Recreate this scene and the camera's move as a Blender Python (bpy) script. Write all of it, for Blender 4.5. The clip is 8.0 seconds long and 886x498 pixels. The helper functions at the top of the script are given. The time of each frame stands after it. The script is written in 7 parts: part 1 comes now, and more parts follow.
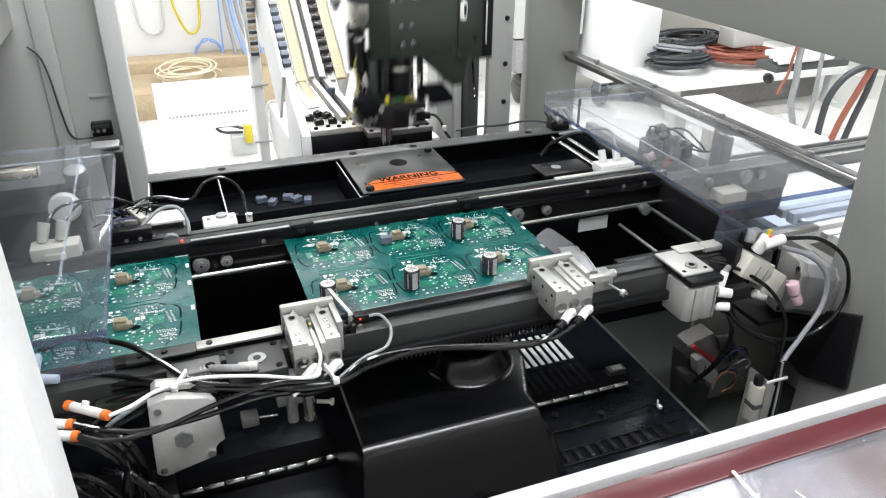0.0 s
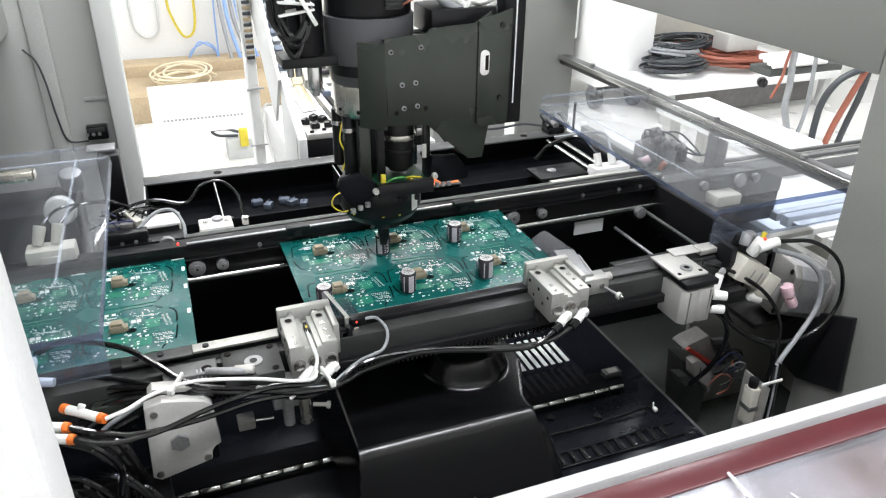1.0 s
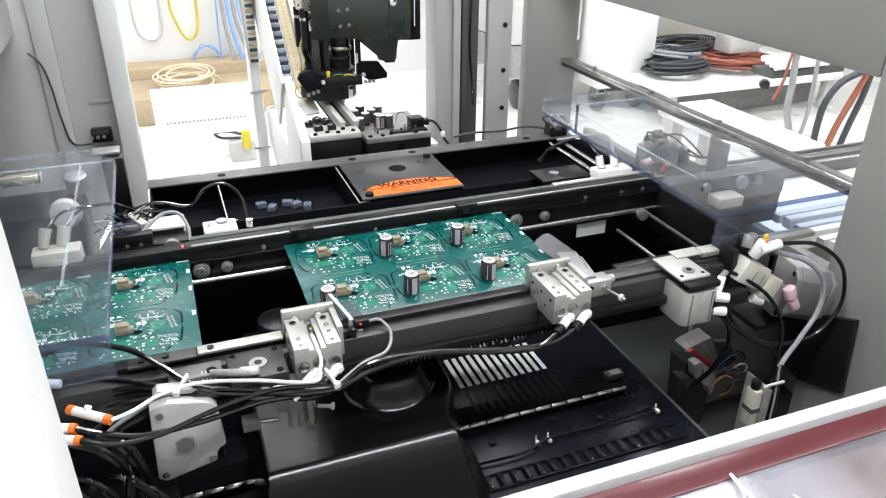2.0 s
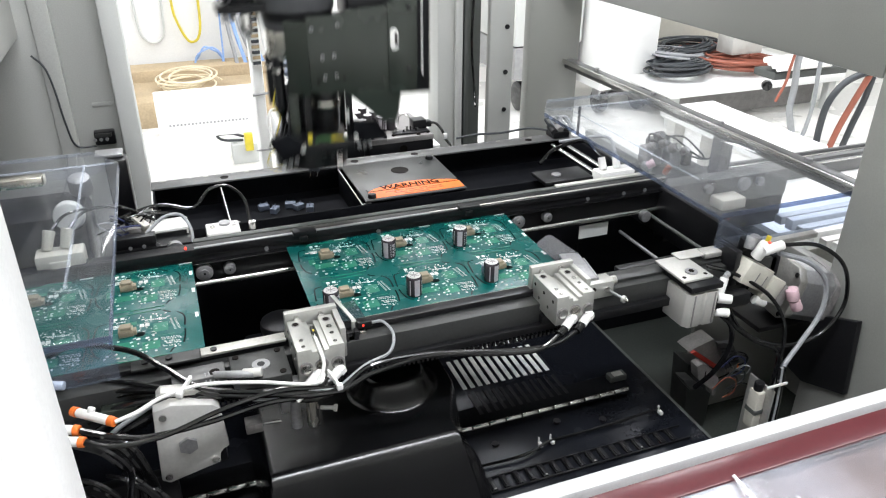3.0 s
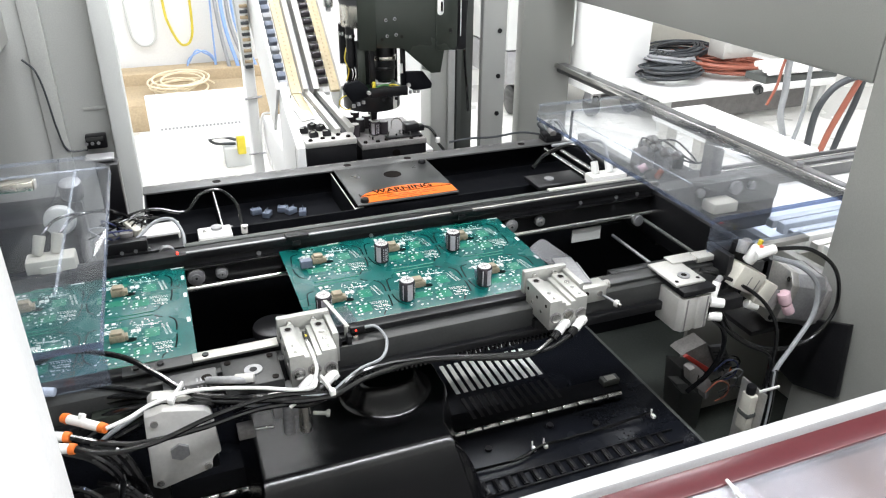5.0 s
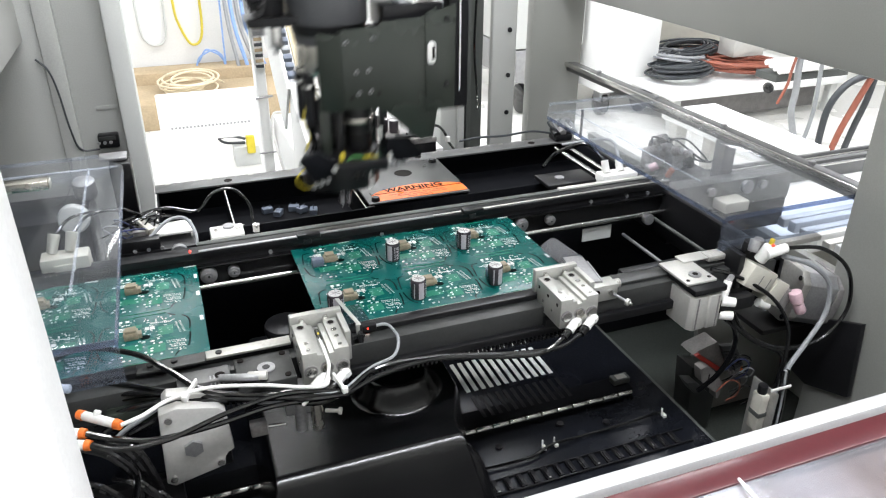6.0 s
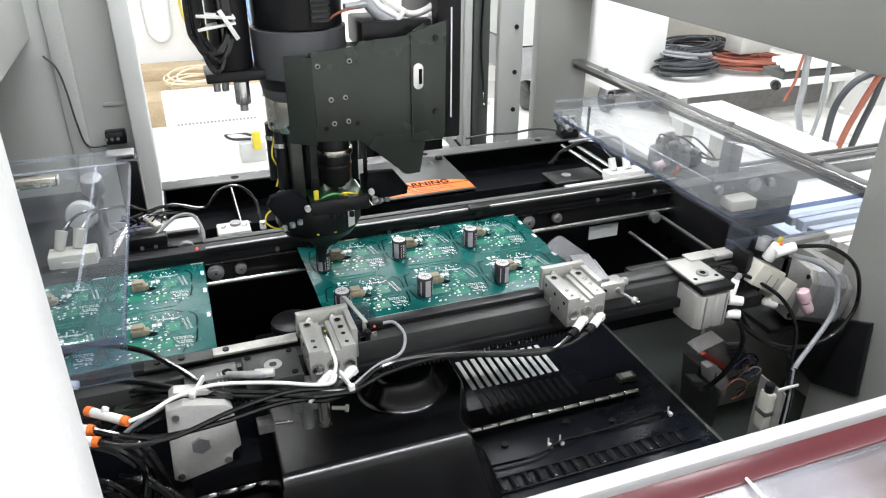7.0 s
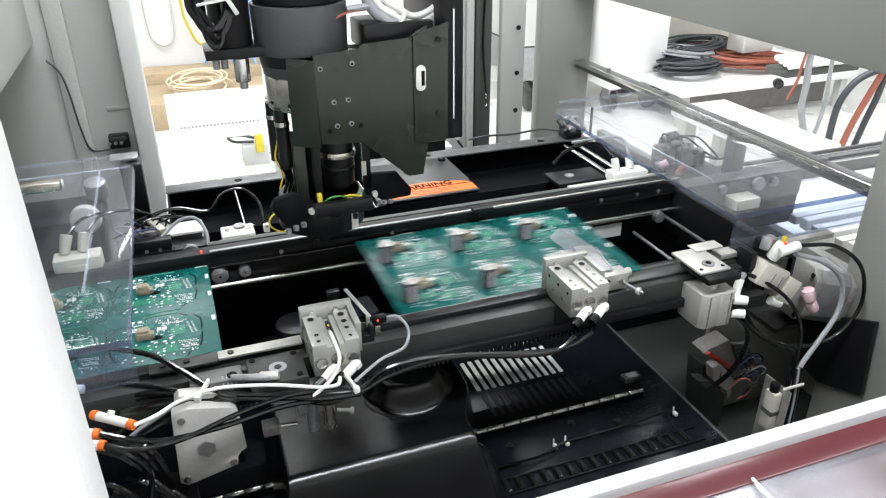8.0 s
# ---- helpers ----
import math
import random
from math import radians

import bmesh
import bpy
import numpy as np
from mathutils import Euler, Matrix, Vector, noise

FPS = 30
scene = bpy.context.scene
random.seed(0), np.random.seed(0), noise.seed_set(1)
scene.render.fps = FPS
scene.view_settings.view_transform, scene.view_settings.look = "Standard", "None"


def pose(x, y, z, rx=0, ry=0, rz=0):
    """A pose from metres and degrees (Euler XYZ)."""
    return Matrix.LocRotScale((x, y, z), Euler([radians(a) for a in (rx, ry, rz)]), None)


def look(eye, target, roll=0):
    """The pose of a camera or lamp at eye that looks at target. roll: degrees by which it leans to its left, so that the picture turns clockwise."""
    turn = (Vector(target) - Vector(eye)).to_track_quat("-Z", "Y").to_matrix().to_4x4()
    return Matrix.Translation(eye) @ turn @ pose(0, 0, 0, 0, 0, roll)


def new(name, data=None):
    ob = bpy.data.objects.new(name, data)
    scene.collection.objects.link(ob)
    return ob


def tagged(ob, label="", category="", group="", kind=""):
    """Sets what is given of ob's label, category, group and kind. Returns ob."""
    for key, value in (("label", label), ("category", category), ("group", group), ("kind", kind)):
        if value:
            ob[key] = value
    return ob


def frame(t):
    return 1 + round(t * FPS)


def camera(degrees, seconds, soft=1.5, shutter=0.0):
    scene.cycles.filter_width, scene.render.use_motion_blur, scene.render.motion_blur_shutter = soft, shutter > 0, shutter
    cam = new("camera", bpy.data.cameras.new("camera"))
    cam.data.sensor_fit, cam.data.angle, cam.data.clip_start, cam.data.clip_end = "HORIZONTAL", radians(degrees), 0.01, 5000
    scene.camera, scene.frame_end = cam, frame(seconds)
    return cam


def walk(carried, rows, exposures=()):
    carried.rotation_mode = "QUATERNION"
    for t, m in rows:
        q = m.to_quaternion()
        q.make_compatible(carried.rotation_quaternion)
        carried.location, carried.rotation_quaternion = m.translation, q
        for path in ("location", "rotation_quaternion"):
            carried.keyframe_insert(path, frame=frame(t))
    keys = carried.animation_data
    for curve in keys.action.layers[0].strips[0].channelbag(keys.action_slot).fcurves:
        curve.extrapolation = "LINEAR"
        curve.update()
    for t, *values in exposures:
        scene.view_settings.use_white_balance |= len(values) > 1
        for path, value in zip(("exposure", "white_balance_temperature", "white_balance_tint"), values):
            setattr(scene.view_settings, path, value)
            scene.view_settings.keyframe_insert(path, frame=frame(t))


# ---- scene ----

# ---------------------------------------------------------------- camera
cam = camera(62.0, 8.0, soft=1.15, shutter=0.6)
walk(cam, [
    (0.0, pose(-0.0855, -0.6922, 0.3447, 62.377, -0.300, -20.519)),
    (0.5, pose(-0.0863, -0.6924, 0.3445, 62.452, -0.252, -20.486)),
    (1.0, pose(-0.0868, -0.6933, 0.3449, 62.652, -0.444, -20.858)),
    (1.5, pose(-0.0879, -0.6948, 0.3464, 62.712, -0.421, -20.812)),
    (3.0, pose(-0.0892, -0.6961, 0.3470, 62.937, -0.212, -20.594)),
    (3.5, pose(-0.0885, -0.6965, 0.3467, 62.799, -0.323, -20.706)),
    (4.0, pose(-0.0889, -0.6952, 0.3465, 62.885, -0.484, -20.642)),
    (4.5, pose(-0.0885, -0.6948, 0.3473, 63.149, -0.393, -21.198)),
    (6.0, pose(-0.0921, -0.6958, 0.3483, 63.110, -0.156, -20.530)),
    (6.5, pose(-0.0942, -0.6951, 0.3493, 62.959, 0.036, -20.166)),
    (7.0, pose(-0.0933, -0.6944, 0.3490, 62.848, -0.136, -20.104)),
    (7.5, pose(-0.0939, -0.6915, 0.3488, 62.846, -0.072, -20.260)),
    (8.0, pose(-0.0938, -0.6942, 0.3494, 62.933, 0.344, -20.071)),
], exposures=[(0.0, -0.03), (1.5, 0.04), (3.5, 0.08), (4.5, 0.11), (6.5, 0.09), (8.0, 0.07)])

# ---------------------------------------------------------------- light: ceiling fixtures of the workshop
FLOOR_Z, CEIL_Z = -0.95, 1.9
world = bpy.data.worlds.new("world")
scene.world = world
world.use_nodes = True
world.node_tree.nodes["Background"].inputs[0].default_value = (0.9, 0.95, 1.0, 1)
world.node_tree.nodes["Background"].inputs[1].default_value = 0.07
CEILING_LAMPS = [(lx, ly) for ly in (-0.9, 1.3, 3.2) for lx in (-1.1, 0.25, 1.6, 2.95)]
for lx, ly in CEILING_LAMPS:
    lamp = bpy.data.lights.new("ceiling_light", "AREA")
    lamp.shape, lamp.size, lamp.size_y, lamp.energy, lamp.color = "RECTANGLE", 1.15, 0.28, 27.4 if ly < 3 else 13.8, (0.88, 0.915, 1.0)
    new("ceiling_light_lamp", lamp).matrix_world = pose(lx, ly, CEIL_Z - 0.05)
# work light under the unseen, added top of the machine
lamp = bpy.data.lights.new("machine_light", "AREA")
lamp.shape, lamp.size, lamp.size_y, lamp.energy = "RECTANGLE", 0.7, 0.05, 4.4
new("machine_light_lamp", lamp).matrix_world = look((0.1, 0.28, 0.72), (0.1, -0.06, 0))


# ---------------------------------------------------------------- materials
def mat(name, color, rough=0.5, metal=0.0, vary=0.12, scale=40.0, bump=0.05, fine=400.0, coat=0.0, emit=0.0, rand=0.0, spec=0.5):
    m = bpy.data.materials.new(name)
    m.use_nodes = True
    t, b = m.node_tree, m.node_tree.nodes["Principled BSDF"]
    N = lambda kind: t.nodes.new(kind)
    co = N("ShaderNodeTexCoord")
    big, small = N("ShaderNodeTexNoise"), N("ShaderNodeTexNoise")
    big.inputs["Scale"].default_value, small.inputs["Scale"].default_value = scale, fine
    big.inputs["Detail"].default_value = 4
    for n in (big, small):
        t.links.new(co.outputs["Object"], n.inputs["Vector"])
    mix = N("ShaderNodeMath")
    mix.operation = "ADD"
    t.links.new(big.outputs["Fac"], mix.inputs[0])
    t.links.new(small.outputs["Fac"], mix.inputs[1])
    ramp = N("ShaderNodeMapRange")
    ramp.inputs["From Min"].default_value, ramp.inputs["From Max"].default_value = 0.7, 1.3
    ramp.inputs["To Min"].default_value, ramp.inputs["To Max"].default_value = 1 - vary, 1 + vary
    t.links.new(mix.outputs[0], ramp.inputs["Value"])
    hsv = N("ShaderNodeHueSaturation")
    hsv.inputs["Color"].default_value = (*color, 1)
    value = ramp.outputs["Result"]
    if rand:
        info, r2, mul = N("ShaderNodeObjectInfo"), N("ShaderNodeMapRange"), N("ShaderNodeMath")
        r2.inputs["To Min"].default_value, r2.inputs["To Max"].default_value = 1 - rand, 1 + rand
        mul.operation = "MULTIPLY"
        t.links.new(info.outputs["Random"], r2.inputs["Value"])
        t.links.new(r2.outputs["Result"], mul.inputs[0])
        t.links.new(value, mul.inputs[1])
        value = mul.outputs[0]
    t.links.new(value, hsv.inputs["Value"])
    t.links.new(hsv.outputs["Color"], b.inputs["Base Color"])
    rr = N("ShaderNodeMapRange")
    rr.inputs["To Min"].default_value, rr.inputs["To Max"].default_value = max(0.02, rough * 0.75), min(1, rough * 1.25)
    t.links.new(big.outputs["Fac"], rr.inputs["Value"])
    t.links.new(rr.outputs["Result"], b.inputs["Roughness"])
    b.inputs["Metallic"].default_value = metal
    b.inputs["Coat Weight"].default_value = coat
    b.inputs["Specular IOR Level"].default_value = spec
    if bump:
        bp = N("ShaderNodeBump")
        bp.inputs["Strength"].default_value, bp.inputs["Distance"].default_value = bump, 0.001
        t.links.new(small.outputs["Fac"], bp.inputs["Height"])
        t.links.new(bp.outputs["Normal"], b.inputs["Normal"])
    if emit:
        b.inputs["Emission Color"].default_value = (*color, 1)
        b.inputs["Emission Strength"].default_value = emit
    return m


def clear(name, tint, rough=0.03, gloss=0.5, haze=0.0):
    """Transparent plastic: mostly see-through, glossier at a slant, with a little haze."""
    m = bpy.data.materials.new(name)
    m.use_nodes = True
    t = m.node_tree
    t.nodes.remove(t.nodes["Principled BSDF"])
    out = t.nodes["Material Output"]
    tr, gl, df = t.nodes.new("ShaderNodeBsdfTransparent"), t.nodes.new("ShaderNodeBsdfGlossy"), t.nodes.new("ShaderNodeBsdfDiffuse")
    lw, pw, ml = t.nodes.new("ShaderNodeLayerWeight"), t.nodes.new("ShaderNodeMath"), t.nodes.new("ShaderNodeMath")
    m1, m2 = t.nodes.new("ShaderNodeMixShader"), t.nodes.new("ShaderNodeMixShader")
    tr.inputs[0].default_value, df.inputs[0].default_value, gl.inputs[1].default_value = (*tint, 1), (0.75, 0.8, 0.9, 1), rough
    co, no, rg = t.nodes.new("ShaderNodeTexCoord"), t.nodes.new("ShaderNodeTexNoise"), t.nodes.new("ShaderNodeMapRange")
    no.inputs["Scale"].default_value, no.inputs["Detail"].default_value = 14, 6
    rg.inputs["From Min"].default_value, rg.inputs["From Max"].default_value = 0.35, 0.75
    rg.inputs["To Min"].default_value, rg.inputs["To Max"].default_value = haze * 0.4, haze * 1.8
    t.links.new(co.outputs["Object"], no.inputs["Vector"])
    t.links.new(no.outputs["Fac"], rg.inputs["Value"])
    t.links.new(rg.outputs["Result"], m1.inputs[0])
    pw.operation, ml.operation = "POWER", "MULTIPLY_ADD"
    pw.inputs[1].default_value, ml.inputs[1].default_value, ml.inputs[2].default_value = 4.0, gloss, 0.03
    t.links.new(lw.outputs["Facing"], pw.inputs[0])
    t.links.new(pw.outputs[0], ml.inputs[0])
    t.links.new(tr.outputs[0], m1.inputs[1])
    t.links.new(df.outputs[0], m1.inputs[2])
    t.links.new(ml.outputs[0], m2.inputs[0])
    t.links.new(m1.outputs[0], m2.inputs[1])
    t.links.new(gl.outputs[0], m2.inputs[2])
    t.links.new(m2.outputs[0], out.inputs["Surface"])
    return m


BLACK = mat("black_anodised", (0.009, 0.009, 0.0100), 0.33, 0.0, 0.3, 30, 0.03, spec=0.32)
MATTE = mat("matte_black_sheet", (0.0060, 0.0064, 0.0080), 0.6, 0.0, 0.3, 20, 0.05, spec=0.07)
PLASTIC = mat("black_moulded_plastic", (0.006, 0.006, 0.0065), 0.20, 0.0, 0.25, 25, 0.10, 900, spec=0.6)
RUBBER = mat("black_tube", (0.006, 0.006, 0.0065), 0.11, 0.0, 0.2, 60, 0.02, spec=0.65)
OLIVE = mat("dark_olive_paint", (0.030, 0.036, 0.029), 0.27, 0.15, 0.07, 9, 0.1, 900)
MOTORGREY = mat("dark_grey_paint", (0.065, 0.066, 0.07), 0.5, 0.0, 0.15, 30, 0.1, 900)
STEEL = mat("polished_steel", (0.68, 0.67, 0.65), 0.22, 1.0, 0.1, 60, 0.02)
BRUSHED = mat("brushed_steel_ring", (0.60, 0.575, 0.52), 0.26, 1.0, 0.1, 60, 0.03)
ALU = mat("grey_aluminium", (0.52, 0.51, 0.48), 0.42, 0.75, 0.12, 60, 0.05)
ALULIGHT = mat("light_cast_aluminium", (0.55, 0.54, 0.51), 0.45, 0.4, 0.05, 50, 0.05)
CASTPALE = mat("pale_cast_motor_flange", (0.58, 0.57, 0.545), 0.38, 0.25, 0.06, 50, 0.05)
CLAMPALU = mat("anodised_aluminium", (0.46, 0.46, 0.43), 0.38, 0.55, 0.06, 60, 0.04)
GALV = mat("grey_zinc_plate", (0.36, 0.36, 0.365), 0.45, 0.7, 0.15, 40, 0.05)
FRAMEGREY = mat("grey_green_machine_paint", (0.27, 0.272, 0.252), 0.5, 0.0, 0.06, 6, 0.15, 700)
FRAMELIGHT = mat("light_grey_paint", (0.55, 0.56, 0.54), 0.45, 0.0, 0.06, 6, 0.12, 600)
DARKGREY = mat("dark_grey_green_paint", (0.07, 0.075, 0.07), 0.5, 0.0, 0.1, 8, 0.1, 600)
WHITE = mat("white_powder_coat", (0.82, 0.82, 0.80), 0.5, 0.0, 0.04, 8, 0.12, 500)
CREAM = mat("cream_plastic", (0.55, 0.53, 0.46), 0.45, 0.0, 0.06, 30, 0.05)
WHITEPL = mat("white_plastic", (0.80, 0.79, 0.76), 0.35, 0.0, 0.05, 40, 0.03)
ORANGE = mat("orange_release_ring", (0.85, 0.19, 0.03), 0.4, 0.0, 0.08, 60, 0.03)
LABEL = mat("orange_label", (0.90, 0.17, 0.02), 0.3, 0.0, 0.05, 50, 0.02)
INK = mat("black_ink", (0.008, 0.006, 0.005), 0.6, spec=0.08)
LABELINK = mat("brown_small_print", (0.30, 0.06, 0.012), 0.4)
RED = mat("red_stripe", (0.080, 0.011, 0.015), 0.34, 0.0, 0.07, 30, 0.02, 300, 0.1)
REDPL = mat("red_plastic", (0.45, 0.03, 0.02), 0.4)
BLUEPL = mat("blue_wire", (0.03, 0.04, 0.12), 0.4)
YELLOW = mat("yellow_plastic", (0.62, 0.50, 0.04), 0.4)
GREENW = mat("green_wire", (0.06, 0.24, 0.06), 0.4)
MASK = mat("teal_solder_mask", (0.0012, 0.088, 0.080), 0.27, 0.0, 0.22, 30, 0.06, 700, 0.0, spec=0.38)
TRACE = mat("pale_copper_under_mask", (0.006, 0.17, 0.105), 0.3, 0.0, 0.15, 80, 0.03)
TIN = mat("tinned_pad", (0.75, 0.76, 0.74), 0.35, 0.3, 0.1, 200, 0.02)
SILK = mat("white_silkscreen", (0.8, 0.82, 0.8), 0.5)
SLOTD = mat("routed_slot", (0.002, 0.006, 0.006), 0.9, spec=0.05)
TANPL = mat("tan_connector", (0.29, 0.245, 0.17), 0.5, 0.0, 0.12, 90, 0.04)
CAPSLEEVE = mat("dark_sleeve", (0.045, 0.038, 0.044), 0.2, 0.0, 0.15, 90, 0.02)
CAPMARKSHINE = mat("grey_sleeve_mark_and_shine", (0.42, 0.39, 0.42), 0.3)
DECK = mat("black_deck_plate", (0.0075, 0.0085, 0.0115), 0.26, 0.0, 0.3, 20, 0.02, spec=0.12)
LIDM = mat("glossy_dark_lid", (0.055, 0.057, 0.056), 0.30, 0.0, 0.15, 25, 0.03, 900)
PAN = mat("dark_green_glossy_pan", (0.050, 0.056, 0.050), 0.25, 0.0, 0.15, 12, 0.05, spec=0.3)
SILLGREY = mat("off_white_powder_coat", (0.46, 0.46, 0.455), 0.45, 0.0, 0.06, 8, 0.12, 500)
MIDGREY = mat("mid_grey_valve_plastic", (0.20, 0.19, 0.185), 0.45, 0.0, 0.2, 40, 0.05)
RAILGREY = mat("dark_grey_rail", (0.032, 0.033, 0.032), 0.4, 0.0, 0.2, 30, 0.05)
CAPTOP = mat("aluminium_can_top", (0.64, 0.63, 0.62), 0.34, 0.35, 0.06, 100, 0.02)
BLUEGREY = mat("blue_grey_block", (0.13, 0.155, 0.205), 0.4, 0.0, 0.1, 90, 0.03)
PCBGREEN = mat("green_small_board", (0.006, 0.045, 0.018), 0.35)
FLOORM = mat("pale_epoxy_floor", (0.70, 0.69, 0.65), 0.28, 0.0, 0.07, 1.2, 0.05, 60)
WALLM = mat("white_wall_paint", (0.74, 0.74, 0.72), 0.6, 0.0, 0.04, 1.5, 0.08, 90)
CARD = mat("brown_card", (0.45, 0.35, 0.22), 0.7, 0.0, 0.15, 6, 0.1, 80)
BLUECAB = mat("pale_blue_cable", (0.26, 0.40, 0.70), 0.4)
CREAMCAB = mat("cream_cable", (0.75, 0.66, 0.48), 0.5)
REDCAB = mat("red_brown_cable", (0.30, 0.095, 0.06), 0.45)
GREYCAB = mat("grey_cable", (0.30, 0.31, 0.32), 0.4)
DARKCAB = mat("dark_cable", (0.045, 0.05, 0.055), 0.45)
LED = mat("red_indicator", (1.0, 0.05, 0.03), 0.3, emit=1.8)
PINK = mat("pink_fitting", (0.62, 0.43, 0.47), 0.35)
TAPE = mat("tan_carrier_tape", (0.62, 0.52, 0.33), 0.5)
LAMPGLOW = mat("lamp_diffuser", (1.0, 0.98, 0.95), 0.5, emit=6.0)
ACRYL = clear("clear_acrylic", (0.965, 0.975, 0.99), 0.03, 0.55, 0.022)
ACRYLEDGE = clear("acrylic_edge", (0.40, 0.47, 0.62), 0.1, 0.4, 0.10)
ACRYLSIDE = clear("acrylic_flange", (0.76, 0.81, 0.90), 0.06, 0.5, 0.04)
ACRYLSHINE = clear("acrylic_shine", (0.92, 0.94, 0.96), 0.08, 0.6, 0.17)
SIDEGREY = mat("dull_grey_panel_paint", (0.40, 0.405, 0.385), 0.45, 0.0, 0.08, 5, 0.12, 600)
BARGREY = mat("dark_grey_extrusion", (0.13, 0.13, 0.128), 0.35, 0.3, 0.12, 30, 0.05)
SMOKED = clear("scratched_clear_panel", (0.86, 0.80, 0.79), 0.15, 0.25, 0.12)
SHEETCLR = clear("thin_clear_flag", (0.60, 0.62, 0.66), 0.3, 0.12, 0.02)

# ---------------------------------------------------------------- mesh helpers
BASE = {}


def thing(name, label, category, at=(0, 0, 0), group="", kind=""):
    ob = new(name)
    ob.location = at
    ob.empty_display_size = 0.02
    BASE[ob.name] = Vector(at)
    return tagged(ob, label, category, group, kind)


def mesh_of(name, bm, material, origin, angle=38):
    bmesh.ops.translate(bm, verts=bm.verts, vec=-origin)
    me = bpy.data.meshes.new(name)
    bmesh.ops.recalc_face_normals(bm, faces=bm.faces)
    bm.to_mesh(me)
    bm.free()
    me.materials.append(material)
    me.polygons.foreach_set("use_smooth", [True] * len(me.polygons))
    me.set_sharp_from_angle(angle=radians(angle))
    return me


def part(name, bm, material, parent, label=""):
    """One mesh under a thing or a part; the bmesh is in world coordinates."""
    ob = new(name, mesh_of(name, bm, material, BASE[parent.name]))
    ob.parent = parent
    BASE[ob.name] = BASE[parent.name]
    return tagged(ob, label)


def solo(name, bm, material, label, category, at=(0, 0, 0), group="", kind=""):
    """A thing that is one mesh."""
    ob = new(name, mesh_of(name, bm, material, Vector(at)))
    ob.location = at
    BASE[ob.name] = Vector(at)
    return tagged(ob, label, category, group, kind)


def box(x0, x1, y0, y1, z0, z1, bev=0.0008, bm=None, seg=2):
    own = bmesh.new()
    bmesh.ops.create_cube(own, size=1, matrix=Matrix.Translation(((x0 + x1) / 2, (y0 + y1) / 2, (z0 + z1) / 2)) @ Matrix.Diagonal((abs(x1 - x0), abs(y1 - y0), abs(z1 - z0), 1)))
    if bev:
        bmesh.ops.bevel(own, geom=own.edges[:], offset=min(bev, 0.45 * min(abs(x1 - x0), abs(y1 - y0), abs(z1 - z0))), segments=seg, profile=0.5, affect="EDGES")
    return join(bm, own)


def join(bm, own, m=None):
    if m is not None:
        bmesh.ops.transform(own, matrix=m, verts=own.verts)
    if bm is None:
        return own
    me = bpy.data.meshes.new("tmp")
    own.to_mesh(me)
    own.free()
    bm.from_mesh(me)
    bpy.data.meshes.remove(me)
    return bm


def cyl(p0, p1, r0, r1=None, seg=24, bev=0.0, bm=None):
    p0, p1 = Vector(p0), Vector(p1)
    own = bmesh.new()
    bmesh.ops.create_cone(own, cap_ends=True, segments=seg, radius1=r0, radius2=r0 if r1 is None else r1, depth=(p1 - p0).length)
    if bev:
        rim = [e for e in own.edges if len(e.link_faces) == 2 and any(len(f.verts) > 4 for f in e.link_faces)]
        bmesh.ops.bevel(own, geom=rim, offset=bev, segments=2, profile=0.5, affect="EDGES")
    turn = (p1 - p0).to_track_quat("Z", "Y").to_matrix().to_4x4()
    return join(bm, own, Matrix.Translation((p0 + p1) / 2) @ turn)


def smooth(pts, n=8):
    """Catmull-Rom points through pts."""
    p = [Vector(a) for a in pts]
    p = [p[0] * 2 - p[1]] + p + [p[-1] * 2 - p[-2]]
    out = []
    for i in range(1, len(p) - 2):
        for k in range(n):
            t = k / n
            a, b, c, d = p[i - 1:i + 3]
            out.append(0.5 * ((2 * b) + (c - a) * t + (2 * a - 5 * b + 4 * c - d) * t * t + (3 * b - a - 3 * c + d) * t ** 3))
    return out + [p[-2]]


def tube(pts, r, seg=8, n=8, bm=None):
    bm = bm or bmesh.new()
    line = smooth(pts, n)
    rings, side = [], Vector((0.31, 0.2, 0.93))
    for i, q in enumerate(line):
        d = (line[min(i + 1, len(line) - 1)] - line[max(i - 1, 0)])
        d = d.normalized() if d.length > 1e-9 else Vector((1, 0, 0))
        side = (side - d * side.dot(d)).normalized()
        up = d.cross(side)
        rings.append([bm.verts.new(q + (side * math.cos(a) + up * math.sin(a)) * r) for a in (2 * math.pi * k / seg for k in range(seg))])
    for a, b in zip(rings, rings[1:]):
        for k in range(seg):
            bm.faces.new((a[k], a[(k + 1) % seg], b[(k + 1) % seg], b[k]))
    bm.faces.new(rings[0][::-1])
    bm.faces.new(rings[-1])
    return bm


def slab(outline, y0, y1, bev=0.0008, axis="y", bm=None):
    """An outline extruded along an axis: (x, z) along y, (x, y) along z, (y, z) along x."""
    own = bmesh.new()
    put = {"y": lambda a, b, c: (a, c, b), "z": lambda a, b, c: (a, b, c), "x": lambda a, b, c: (c, a, b)}[axis]
    lo = [own.verts.new(put(a, b, y0)) for a, b in outline]
    hi = [own.verts.new(put(a, b, y1)) for a, b in outline]
    own.faces.new(lo)
    own.faces.new(hi[::-1])
    for k in range(len(lo)):
        j = (k + 1) % len(lo)
        own.faces.new((lo[k], hi[k], hi[j], lo[j]))
    bmesh.ops.recalc_face_normals(own, faces=own.faces)
    if bev:
        bmesh.ops.bevel(own, geom=own.edges[:], offset=bev, segments=2, profile=0.5, affect="EDGES")
    return join(bm, own)


